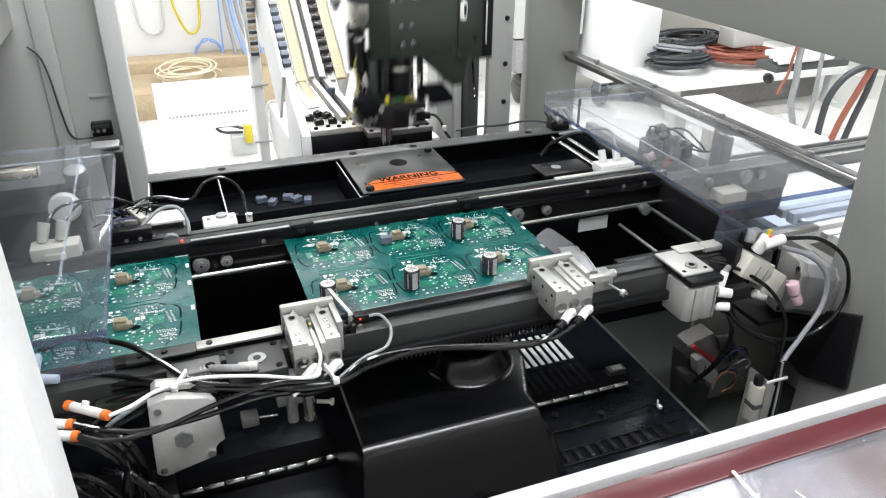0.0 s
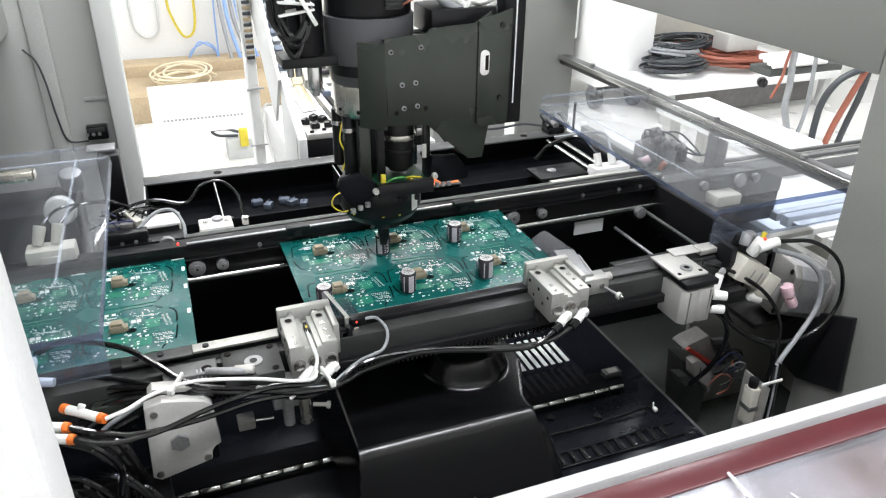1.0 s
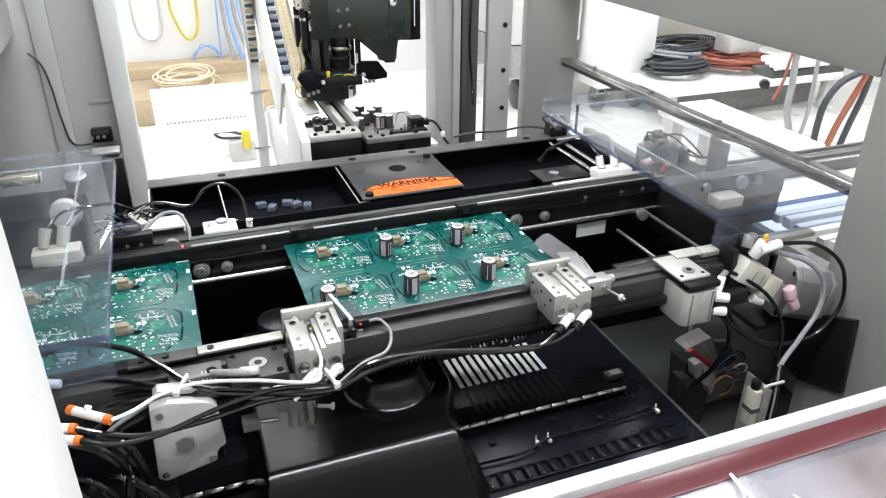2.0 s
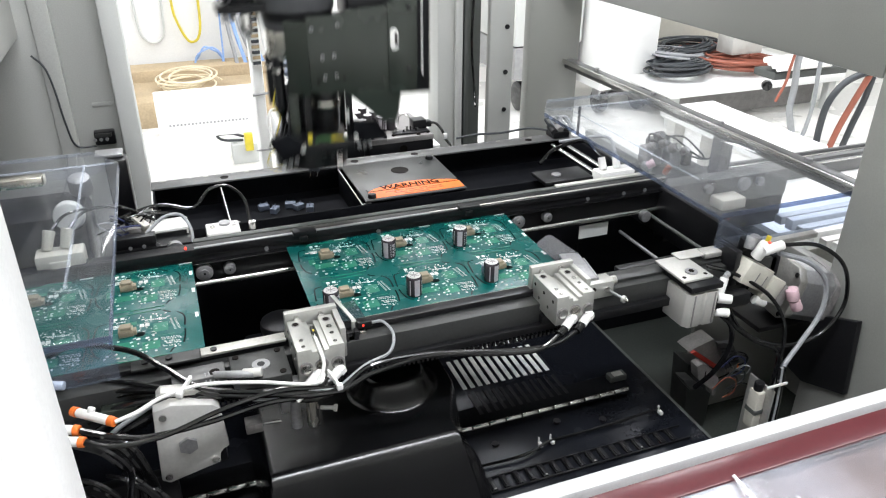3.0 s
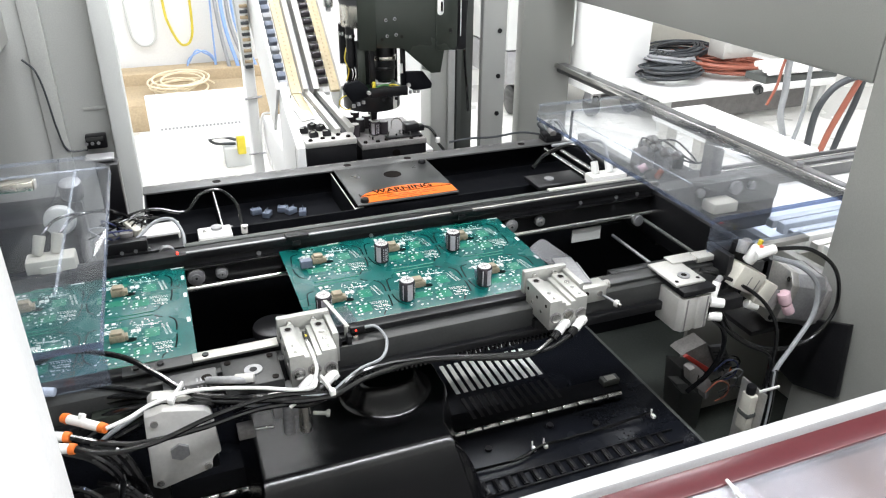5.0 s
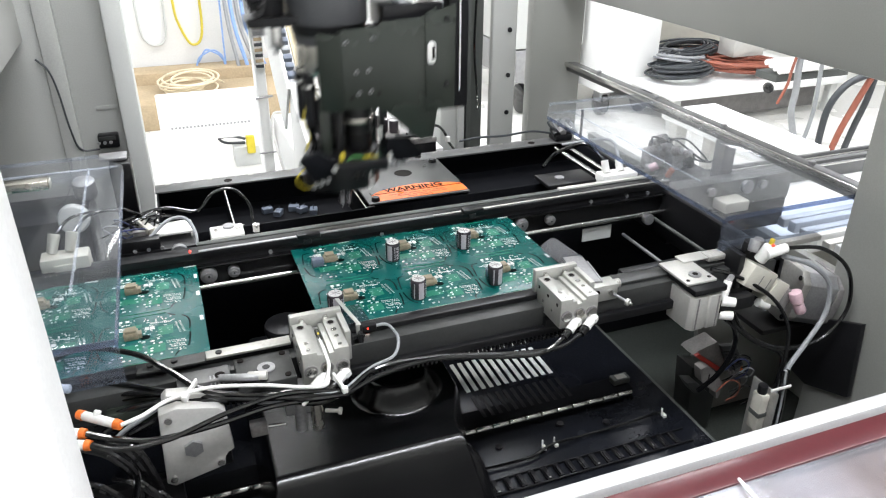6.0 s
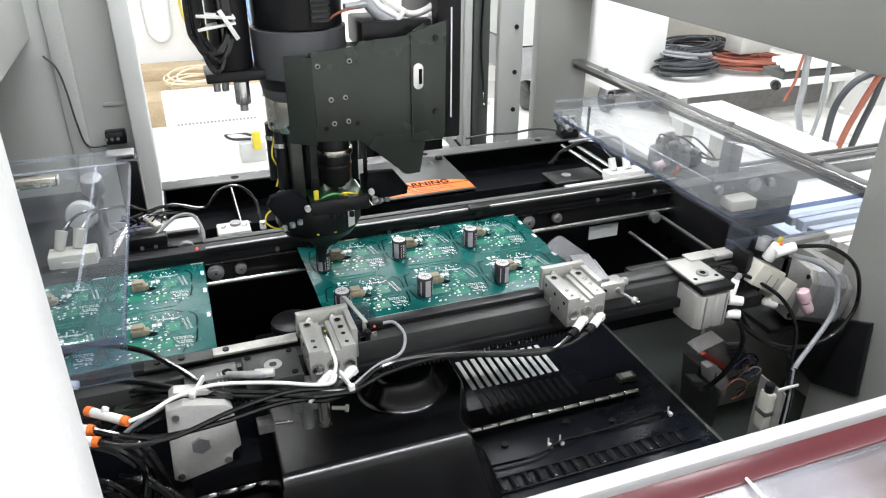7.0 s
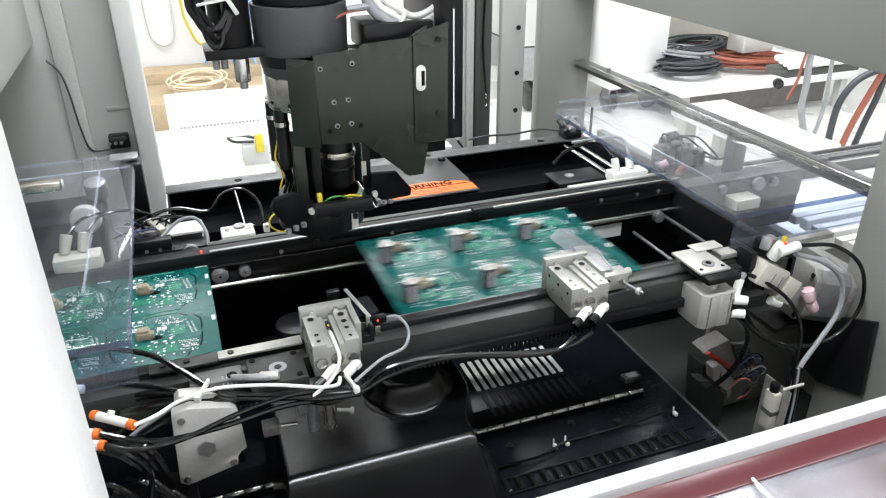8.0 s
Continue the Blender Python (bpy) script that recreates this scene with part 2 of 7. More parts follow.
def screws(spots, r, axis, h, bm=None):
    """Socket-head screws: a head with a recess."""
    bm = bm or bmesh.new()
    ax = Vector(axis)
    for s in spots:
        s = Vector(s)
        cyl(s, s + ax * h, r, r * 0.92, 14, 0.0, bm)
        cyl(s + ax * h, s + ax * (h + 0.0002), r * 0.86, r * 0.86, 14, 0.0, bm)
    return bm


def sockets(spots, r, axis, h):
    bm = bmesh.new()
    ax = Vector(axis)
    for s in spots:
        cyl(Vector(s) + ax * (h + 0.0002), Vector(s) + ax * (h + 0.0005), r * 0.5, r * 0.5, 6, 0.0, bm)
    return bm


def coil(centre, r0, r1, turns, thick, material, name, label, flat=0.25, seed=1, category="cable"):
    """A loose bundle of cable lying in long loops that drift about the centre."""
    rng = random.Random(seed)
    pts, phase = [], [rng.uniform(0, 6.28) for _ in range(6)]
    for k in range(turns * 9):
        a, u = 2 * math.pi * k / 9, k / 9.0
        r = 0.92 + 0.16 * math.sin(1.7 * u + phase[0]) + 0.07 * math.sin(4.1 * u + phase[1])
        ox, oy = 0.18 * r0 * math.sin(0.9 * u + phase[2]), 0.18 * r1 * math.sin(1.3 * u + phase[3])
        z = 0.5 + 0.35 * math.sin(0.77 * u + phase[4]) + 0.15 * math.sin(a + phase[5])
        pts.append((centre[0] + ox + r0 * r * math.cos(a), centre[1] + oy + r1 * r * math.sin(a), centre[2] + thick + flat * r0 * max(z, 0.0)))
    return solo(name, tube(pts, thick, 6, 3), material, label, category, centre)


# ---------------------------------------------------------------- the workshop
def workshop():
    solo("floor", box(-3.0, 6.0, -3.0, 4.6, FLOOR_Z - 0.1, FLOOR_Z, 0), FLOORM, "pale glossy epoxy workshop floor", "floor", kind="structure")
    solo("wall_north", box(-3.0, 6.0, 4.4, 4.5, FLOOR_Z, CEIL_Z, 0), WALLM, "white painted workshop wall", "wall", kind="structure")
    solo("wall_east", box(6.0, 6.1, -3.0, 4.5, FLOOR_Z, CEIL_Z, 0), WALLM, "white painted workshop wall", "wall", kind="structure")
    solo("wall_west", box(-3.1, -3.0, -3.0, 4.5, FLOOR_Z, CEIL_Z, 0), WALLM, "white painted workshop wall", "wall", kind="structure")
    solo("wall_south", box(-3.0, 6.0, -3.1, -3.0, FLOOR_Z, CEIL_Z, 0), WALLM, "white painted workshop wall", "wall", kind="structure")
    solo("ceiling", box(-3.1, 6.1, -3.1, 4.5, CEIL_Z, CEIL_Z + 0.1, 0), WALLM, "white workshop ceiling", "ceiling", kind="structure")
    for lx, ly in CEILING_LAMPS:
        f = thing("ceiling_fixture", "white fluorescent ceiling fixture, switched on", "lamp", (lx, ly, CEIL_Z), "ceiling fixtures")
        part("housing", box(lx - 0.62, lx + 0.62, ly - 0.17, ly + 0.17, CEIL_Z - 0.03, CEIL_Z - 0.001, 0.004), WHITE, f)
        part("diffuser", box(lx - 0.6, lx + 0.6, ly - 0.15, ly + 0.15, CEIL_Z - 0.04, CEIL_Z - 0.0305, 0.002), LAMPGLOW, f, "glowing white diffuser")


def left_background():
    # white ventilated box on the floor
    f = thing("ventilated_cabinet", "white sheet-metal cabinet with a row of vent holes, on the floor", "cabinet", (0.04, 2.61, FLOOR_Z))
    part("body", box(-0.155, 0.30, 2.6, 2.63, -0.70, -0.487, 0.006), WHITE, f)
    for x in (-0.15, 0.275):
        part("leg", box(x, x + 0.02, 2.602, 2.628, FLOOR_Z, -0.70, 0.002), WHITE, f)
    for k in range(22):
        part("vent_slot", box(-0.11 + k * 0.0155, -0.102 + k * 0.0155, 2.5975, 2.6, -0.638, -0.630, 0), GALV, f)
    solo("cardboard_sheet", box(-0.42, 0.62, 4.15, 4.36, FLOOR_Z, -0.742, 0.004), CARD, "brown cardboard box against the white wall", "box", (0, 4.2, FLOOR_Z))
    solo("low_shelf", box(-0.45, 0.62, 3.65, 4.12, FLOOR_Z, -0.80, 0.004), CARD, "low brown pallet under loose cable", "pallet", (0, 3.8, FLOOR_Z))
    coil((0.03, 3.90, -0.795), 0.16, 0.16, 6, 0.006, CREAMCAB, "cream_cable", "coil of cream cable lying on the brown pallet", 0.5, 3)
    rng = random.Random(5)
    pts = [(0.19 + 0.085 * math.cos(0.63 * k) * rng.uniform(0.8, 1.1), 4.27 + 0.004 * k, -0.76 + 0.105 * math.sin(0.63 * k) * rng.uniform(0.85, 1.1)) for k in range(22)]
    solo("blue_cable", tube([(0.29, 4.3, -0.2), (0.28, 4.29, -0.55)] + pts, 0.006, 6, 5), BLUECAB, "pale blue cable hanging in loops by the wall", "cable", (0.19, 4.28, -0.86))
    hang = [(0.0, 4.36, 0.2), (0.01, 4.36, -0.35), (0.03, 4.35, -0.5), (0.09, 4.35, -0.62), (0.16, 4.35, -0.55), (0.17, 4.36, -0.2), (0.17, 4.36, 0.3)]
    solo("yellow_cable", tube(hang, 0.008), YELLOW, "yellow cable hanging in a loop on the wall", "cable", (0.0, 4.36, -0.5))
    hang = [(-0.21, 4.38, 0.2), (-0.21, 4.38, -0.45), (-0.17, 4.38, -0.60), (-0.08, 4.38, -0.60), (-0.05, 4.38, -0.45), (-0.05, 4.38, 0.2)]
    solo("grey_wall_cable", tube(hang, 0.007), FRAMELIGHT, "pale grey cable hung on the wall", "cable", (-0.2, 4.38, -0.5))
    for k in range(4):
        x = 0.30 + k * 0.035
        pts = [(x, 4.3, 0.4), (x + 0.01, 4.3, -0.2), (x + 0.02, 4.25, -0.5), (x + 0.05 + 0.02 * k, 4.2, -0.75)]
        solo("wall_conduit", tube(pts, 0.012), (GREYCAB, BLUECAB, GALV, BLUECAB)[k], ("grey cable running down the wall", "pale blue cable running down the wall")[k % 2], "cable", (x, 4.3, -0.5), "cables on the wall")
    f = thing("power_supply", "small grey box with a yellow plug on the floor", "power supply", (0.22, 2.95, FLOOR_Z))
    part("body", box(0.162, 0.285, 2.9, 3.03, FLOOR_Z, -0.852, 0.004), FRAMELIGHT, f)
    part("plug", box(0.222, 0.262, 2.87, 2.91, -0.88, -0.79, 0.006), YELLOW, f, "yellow plug")
    part("lead", tube([(0.22, 2.9, -0.81), (0.16, 2.9, -0.79), (0.10, 2.92, -0.80), (0.13, 2.93, -0.83), (0.22, 2.95, -0.845)], 0.007), DARKCAB, f)


def right_background():
    # tall white cabinets
    f = thing("tall_cabinet", "tall white steel cabinet on castors", "cabinet", (2.45, 3.2, FLOOR_Z))
    part("body", box(2.29, 2.66, 3.0, 3.5, -0.80, 0.7, 0.006), WHITE, f)
    for x in (2.33, 2.60):
        part("castor", cyl((x - 0.02, 3.06, -0.875), (x + 0.02, 3.06, -0.875), 0.074, bev=0.008), RUBBER, f, "black castor")
        part("castor_fork", box(x - 0.03, x + 0.03, 3.02, 3.10, -0.86, -0.795, 0.004), GALV, f)
    f = thing("grey_cabinet", "pale grey equipment cabinet on castors", "cabinet", (2.05, 3.4, FLOOR_Z))
    part("body", box(1.82, 2.26, 3.2, 3.8, -0.55, 0.7, 0.006), FRAMELIGHT, f)
    part("plinth", box(1.83, 2.25, 3.21, 3.79, -0.75, -0.56, 0.006), GALV, f)
    for x in (1.9, 2.18):
        part("castor", cyl((x - 0.02, 3.27, -0.86), (x + 0.02, 3.27, -0.86), 0.089, bev=0.008), RUBBER, f)
    # trolley with cable bundles
    f = thing("cable_trolley", "white low trolley holding heaps of cable", "trolley", (3.0, 2.9, FLOOR_Z))
    part("deck", box(2.50, 3.75, 2.6, 3.4, -0.765, -0.72, 0.005), WHITE, f)
    for x in (2.56, 3.70):
        for y in (2.66, 3.34):
            part("leg", box(x - 0.025, x + 0.025, y - 0.025, y + 0.025, FLOOR_Z, -0.765, 0.003), FRAMELIGHT, f)
    # added grey sheet stands in for the shadow under the trolley
    part("lower_panel", box(2.59, 3.67, 2.74, 2.77, -0.93, -0.80, 0.003), MIDGREY, f, "grey sheet standing in for shade below the deck")
    part("lower_frame", box(2.56, 3.70, 3.30, 3.36, -0.93, -0.90, 0.003), GALV, f)
    part("back_panel", box(2.50, 3.75, 3.4, 3.43, -0.765, -0.1, 0.004), CREAM, f, "cream back panel")
    for x, y, r, m, s in ((2.72, 2.85, 0.16, DARKCAB, 1), (2.85, 3.05, 0.18, GREYCAB, 2), (2.70, 3.15, 0.17, DARKCAB, 4), (3.18, 2.9, 0.24, REDCAB, 6), (3.22, 3.15, 0.22, REDCAB, 7), (3.0, 3.2, 0.2, DARKCAB, 8)):
        dark = m is not REDCAB
        coil((x, y, -0.715), r, r * 0.8, 22 if dark else 16, 0.0062, m, "coiled_cable", "heap of dark grey cable on a white trolley" if dark else "coiled red-brown cable on a white trolley", 0.62 if dark else 0.34, s)
    solo("metal_box", box(3.02, 3.24, 2.78, 2.92, -0.60, -0.50, 0.005), ALULIGHT, "bare aluminium box lying on coiled cable", "box", (3.1, 2.85, -0.6))
    # drop light and its hoses
    f = thing("strip_light", "white tubular strip light in a dark holder", "lamp", (2.75, 2.0, -0.5))
    part("holder", box(2.60, 3.05, 2.0, 2.14, -0.525, -0.49, 0.004), DARKGREY, f)
    for k in range(4):
        part("tube", cyl((2.60, 1.99 + 0.03 * k, -0.468 + 0.008 * k), (2.92, 1.99 + 0.03 * k, -0.468 + 0.008 * k), 0.014), WHITEPL, f)
    hoses = (("grey", 0.014, GREYCAB, ((2.31, -0.28), (2.32, -0.35), (2.342, -0.444), (2.355, -0.541), (2.40, -0.632), (2.46, -0.75))),
             ("grey", 0.009, GREYCAB, ((2.43, -0.24), (2.439, -0.301), (2.457, -0.407), (2.479, -0.529), (2.474, -0.666), (2.44, -0.76))),
             ("black", 0.015, DARKCAB, ((2.76, -0.40), (2.69, -0.412), (2.61, -0.452), (2.562, -0.536), (2.562, -0.642), (2.58, -0.78))),
             ("red-brown", 0.014, REDCAB, ((2.74, -0.38), (2.722, -0.453), (2.697, -0.537), (2.662, -0.653), (2.64, -0.78))),
             ("black", 0.014, DARKCAB, ((2.755, -0.30), (2.760, -0.407), (2.757, -0.53), (2.736, -0.65), (2.72, -0.78))),
             ("thin orange", 0.006, REDCAB, ((2.286, -0.28), (2.286, -0.347), (2.290, -0.416), (2.268, -0.497))))
    for colour, r, m, line in hoses:
        pts = [(x, 1.6 + 0.012 * k, z) for k, (x, z) in enumerate(line)]
        solo("hanging_hose", tube(pts, r, 10), m, "%s hose hanging down behind the machine" % colour, "hose", (line[-1][0], 1.6, line[-1][1]), "hanging hoses")
    solo("castor_wheel", cyl((2.42, 1.85, -0.50), (2.44, 1.88, -0.50), 0.022, bev=0.004), RUBBER, "black rubber wheel under the strip light", "wheel", (2.42, 1.88, -0.65))
    # next conveyor, outside the machine
    f = thing("outside_table", "white bright worktable beside the machine", "table", (1.5, 0.95, FLOOR_Z))
    part("tabletop", box(1.34, 1.54, 0.70, 1.17, -0.33, -0.30, 0.004), WHITE, f)
    for x in (1.37, 1.51):
        for y in (0.74, 1.12):
            part("leg", box(x - 0.02, x + 0.02, y - 0.02, y + 0.02, FLOOR_Z, -0.33, 0.002), ALULIGHT, f)
    f = thing("outfeed_conveyor", "aluminium outfeed conveyor with steel guide rods", "conveyor", (1.0, 0.0, FLOOR_Z))
    for y0, y1, z0, z1 in ((0.19, 0.225, -0.13, -0.095), (0.235, 0.262, -0.13, -0.10)):
        part("side_rail", box(0.66, 1.9, y0, y1, z0, z1, 0.002), BARGREY, f, "dark grey slotted rail")
        part("rail_slot", box(0.66, 1.9, (y0 + y1) / 2 - 0.005, (y0 + y1) / 2 + 0.005, z1, z1 + 0.0006, 0), BLACK, f)
        part("rail_lip", box(0.66, 1.9, y0 + 0.002, y0 + 0.006, z1, z1 + 0.0008, 0), STEEL, f)
    for k in range(6):
        y = -0.118 + 0.019 * k
        part("guide_strip", box(0.645, 1.9, y, y + 0.0125, -0.070, -0.055 - 0.003 * (k % 2), 0.0015), ALULIGHT if k % 2 else WHITE, f, "pale guide strip" if k == 0 else "")
    for x in (0.8, 1.8):
        part("leg", box(x - 0.025, x + 0.025, -0.05, 0.22, FLOOR_Z, -0.13, 0.002), ALU, f)
    part("bed", box(0.66, 1.9, 0.0, 0.19, -0.135, -0.115, 0.002), WHITE, f, "white bed of the conveyor")


# ---------------------------------------------------------------- machine frame
def machine_frame():
    f = thing("machine_frame", "grey-green painted steel frame of an assembly machine", "machine frame", (0.15, 0.1, FLOOR_Z), kind="structure")
    # back posts
    part("post", box(0.499, 0.60, 0.45, 0.475, FLOOR_Z, 0.9, 0.006), FRAMEGREY, f)
    part("inner_post", box(0.422, 0.466, 0.44, 0.455, FLOOR_Z, 0.9, 0.003), SIDEGREY, f, "light grey slotted post")
    part("inner_post", box(0.333, 0.371, 0.45, 0.50, FLOOR_Z, 0.9, 0.003), SIDEGREY, f)
    part("post_lip", box(0.362, 0.3745, 0.4425, 0.4495, FLOOR_Z, 0.9, 0.001), SIDEGREY, f)
    part("channel_cable", tube([(0.402, 0.466, 0.5), (0.404, 0.464, 0.25), (0.399, 0.463, 0.10), (0.404, 0.460, 0.02), (0.398, 0.44, -0.01)], 0.002, 6), RUBBER, f, "black cable in the channel")
    part("channel", box(0.375, 0.418, 0.47, 0.50, FLOOR_Z, 0.9, 0.002), DARKGREY, f, "dark recessed channel")
    part("channel_lip", box(0.385, 0.394, 0.462, 0.47, FLOOR_Z, 0.9, 0.001), DARKGREY, f)
    for z in (-0.02, 0.045, 0.12, 0.20):
        part("bolt", cyl((0.452, 0.44, z), (0.452, 0.4385, z), 0.004), BLACK, f)
    # left back post with bright edge
    part("corner_post", box(-0.162, -0.136, 0.42, 0.47, FLOOR_Z, 0.9, 0.003), FRAMELIGHT, f, "light grey corner post")
    part("panel", box(-0.24, -0.162, 0.45, 0.47, FLOOR_Z, 0.9, 0.002), SIDEGREY, f)
    part("panel_rib", box(-0.246, -0.222, 0.436, 0.4495, FLOOR_Z, 0.9, 0.001), SIDEGREY, f)
    part("side_panel", box(-0.36, -0.345, -0.36, 0.47, FLOOR_Z, 0.9, 0.002), SIDEGREY, f)
    part("panel", box(-0.345, -0.246, 0.44, 0.46, FLOOR_Z, 0.9, 0.002), SIDEGREY, f)
    part("top_beam", box(-0.345, -0.265, -0.36, 0.44, 0.148, 0.30, 0.004), SIDEGREY, f)
    part("handle_slot", box(-0.195, -0.165, 0.4485, 0.45, 0.045, 0.051, 0.001), SIDEGREY, f)
    # right front column and the beam along the side
    part("front_column", box(0.548, 0.72, -0.42, -0.188, FLOOR_Z, 0.9, 0.006), FRAMEGREY, f)
    # unseen cover, added to keep ceiling light off the machine's interior
    part("roof", box(-0.36, 0.72, 0.08, 0.62, 0.90, 0.92, 0.002), FRAMEGREY, f)
    part("top_beam", box(0.55, 0.72, -0.188, 0.62, 0.172, 0.36, 0.004), FRAMEGREY, f)
    # lower walls
    part("side_panel", box(0.62, 0.635, -0.188, 0.44, -0.95, -0.075, 0.002), FRAMEGREY, f)
    # added black sheet: stops light from behind so the gap stays dark
    part("partition", box(-0.33, 0.405, 0.086, 0.096, -0.202, -0.046, 0.001), MATTE, f, "black panel below the tray, added to block back light")
    part("inner_wall", box(0.405, 0.62, 0.0855, 0.10, -0.262, -0.08, 0.001), MATTE, f)
    part("base", box(-0.345, 0.62, -0.39, 0.42, -0.29, -0.262, 0.002), PAN, f, "dark green glossy base pan")
    # front sill
    part("sill", box(-0.345, 0.72, -0.4045, -0.392, -0.28, 0.0, 0.003), SILLGREY, f, "off-white front sill of the opening")
    part("jamb", box(-0.36, -0.155, -0.43, -0.395, -0.28, 0.9, 0.005), WHITE, f, "white powder-coated door jamb")


def front_flap():
    f = thing("front_flap", "scratched clear panel with a dark red stripe below the opening", "panel", (0.2, -0.55, -0.06))
    m = Matrix.Translation((0, -0.4065, -0.001)) @ Matrix.Rotation(radians(6), 4, "X")
    part("stripe", join(None, box(-0.15, 0.70, -0.0215, -0.003, -0.005, 0.0, 0.001), m), RED, f, "dark red stripe")
    part("sheet", join(None, box(-0.15, 0.70, -0.30, -0.022, -0.006, 0.0, 0.001), m), SMOKED, f, "scratched clear sheet")
    rng = random.Random(4)
    bm = bmesh.new()
    for _ in range(60):
        x, y, a, ln = rng.uniform(0.0, 0.6), rng.uniform(-0.22, -0.04), rng.uniform(0, 3.1), rng.uniform(0.002, 0.014)
        box(-ln / 2, ln / 2, -0.0003, 0.0003, 0.0, 0.0002, 0, s := bmesh.new())
        join(bm, s, m @ Matrix.Translation((x, y, 0.0002)) @ Matrix.Rotation(a, 4, "Z"))
    part("scratches", bm, WHITEPL, f, "fine pale scratches")
    part("plastic_tag", join(None, tube([(0.215, -0.02, 0.002), (0.214, -0.04, 0.004), (0.219, -0.06, 0.002), (0.222, -0.085, 0.003)], 0.0012, 6), m), WHITEPL, f, "white plastic tie")
    part("backing", join(None, box(-0.15, 0.70, -0.31, -0.001, -0.03, -0.016, 0.001), m), FRAMEGREY, f, "pale panel behind the clear sheet")


# ---------------------------------------------------------------- conveyor
RAIL_X0, RAIL_X1 = -0.34, 0.47


def rail(name, label, y0, y1, z0, z1, side):
    """One conveyor rail: a dark bar with an upper lip, belt groove and guide."""
    f = thing(name, label, "conveyor rail", (0.05, (y0 + y1) / 2, z0), "conveyor rails")
    part("beam", box(RAIL_X0, RAIL_X1, y0, y1, z0, z1, 0.001), BLACK if side > 0 else RAILGREY, f)
    yl = y0 if side > 0 else y1
    return f, yl


def conveyor():
    # rear rail
    f, y = rail("rear_conveyor_rail", "black anodised rear conveyor rail with steel rollers and a guide rod", 0.004, 0.026, -0.03, 0.004, 1)
    part("top_guide", box(RAIL_X0, RAIL_X1, 0.002, 0.018, 0.004, 0.0115, 0.001), BLACK, f)
    part("guide_edge", box(-0.09, 0.16, 0.0022, 0.006, 0.0115, 0.0130, 0.0006), GALV, f, "bright steel guide edge")
    part("guide_edge", box(0.16, RAIL_X1, 0.004, 0.007, 0.0115, 0.0127, 0.0006), ALU, f)
    part("upper_strip", box(-0.09, RAIL_X1, 0.026, 0.034, -0.02, 0.009, 0.001), DARKGREY, f)
    part("belt", box(RAIL_X0, RAIL_X1, -0.0035, 0.004, -0.0042, -0.0022, 0.0006), RUBBER, f, "black transport belt")
    part("guide_rod", cyl((RAIL_X0, -0.001, -0.026), (RAIL_X1, -0.001, -0.026), 0.0035), STEEL, f, "polished steel rod")
    for x, r in ((-0.084, 0.0085), (-0.059, 0.006), (0.266, 0.0085), (0.304, 0.006)):
        wheel = part("roller", cyl((x, 0.004, -0.0135), (x, -0.004, -0.0135), r, bev=0.001), GALV, f, "zinc-plated roller")
        part("roller_bolt", cyl((x, -0.004, -0.0135), (x, -0.0052, -0.0135), r * 0.55, r * 0.50, 20), GALV, wheel)
        part("roller_hole", cyl((x, -0.0052, -0.0135), (x, -0.0056, -0.0135), r * 0.16, r * 0.16, 6), BLACK, wheel)
    for x in (0.02, 0.205):
        part("sensor_clip", box(x - 0.012, x + 0.012, -0.004, 0.008, 0.0115, 0.0165, 0.001), BLACK, f, "small black board clip")
        part("clip_tab", box(x - 0.006, x + 0.002, -0.0055, -0.003, 0.006, 0.0115, 0.0006), BLACK, f)
    for x in (-0.02, 0.10, 0.36, 0.41, 0.44):
        part("screw", cyl((x, 0.004, 0.0), (x, 0.0022, 0.0), 0.0022, seg=12), GALV, f)
    part("indicator", cyl((-0.098, 0.004, 0.014), (-0.098, 0.001, 0.014), 0.0011, seg=12), LED, f, "lit red indicator")
    # front rail
    f, y = rail("front_conveyor_rail", "black anodised front conveyor rail with a toothed belt", -0.190, -0.166, -0.030, -0.002, -1)
    part("top_guide", box(RAIL_X0, 0.245, -0.176, -0.164, -0.002, 0.0035, 0.001), BLACK, f)
    part("inner_edge", box(-0.04, 0.245, -0.1635, -0.1615, -0.002, 0.002, 0.0005), ALU, f)
    part("top_bar", box(0.262, 0.42, -0.181, -0.165, -0.002, 0.001, 0.0006), RAILGREY, f, "dark milled top bar")
    part("front_lip", box(RAIL_X0, 0.43, -0.1965, -0.190, -0.030, -0.021, 0.001), BLACK, f)
    part("belt", box(RAIL_X0, RAIL_X1, -0.166, -0.1585, -0.0042, -0.0022, 0.0006), RUBBER, f, "black transport belt")
    bm = bmesh.new()
    for k in range(95):
        x = -0.16 + k * 0.0042
        box(x, x + 0.0021, -0.200, -0.1965, -0.031, -0.0275, 0, bm)
    tagged(part("belt_teeth", bm, RUBBER, f, "teeth of a black timing belt"), kind="stuff")
    part("rear_bar", box(0.30, RAIL_X1, -0.160, -0.150, -0.028, -0.002, 0.001), BLACK, f)
    part("left_bar", box(-0.098, -0.031, -0.179, -0.168, 0.0035, 0.0060, 0.0005), ALU, f, "bright aluminium bar")
    part("end_bar", box(-0.150, -0.0985, -0.181, -0.168, 0.0035, 0.0055, 0.0005), RAILGREY, f)
    for x in (-0.140, -0.122, -0.088):
        part("bar_screw", cyl((x, -0.174, 0.0056), (x, -0.174, 0.0072), 0.0026, seg=12), BLACK, f)
    part("left_block", box(-0.078, -0.034, -0.222, -0.1825, -0.008, 0.0025, 0.001), RAILGREY, f, "dark grey bearing block")
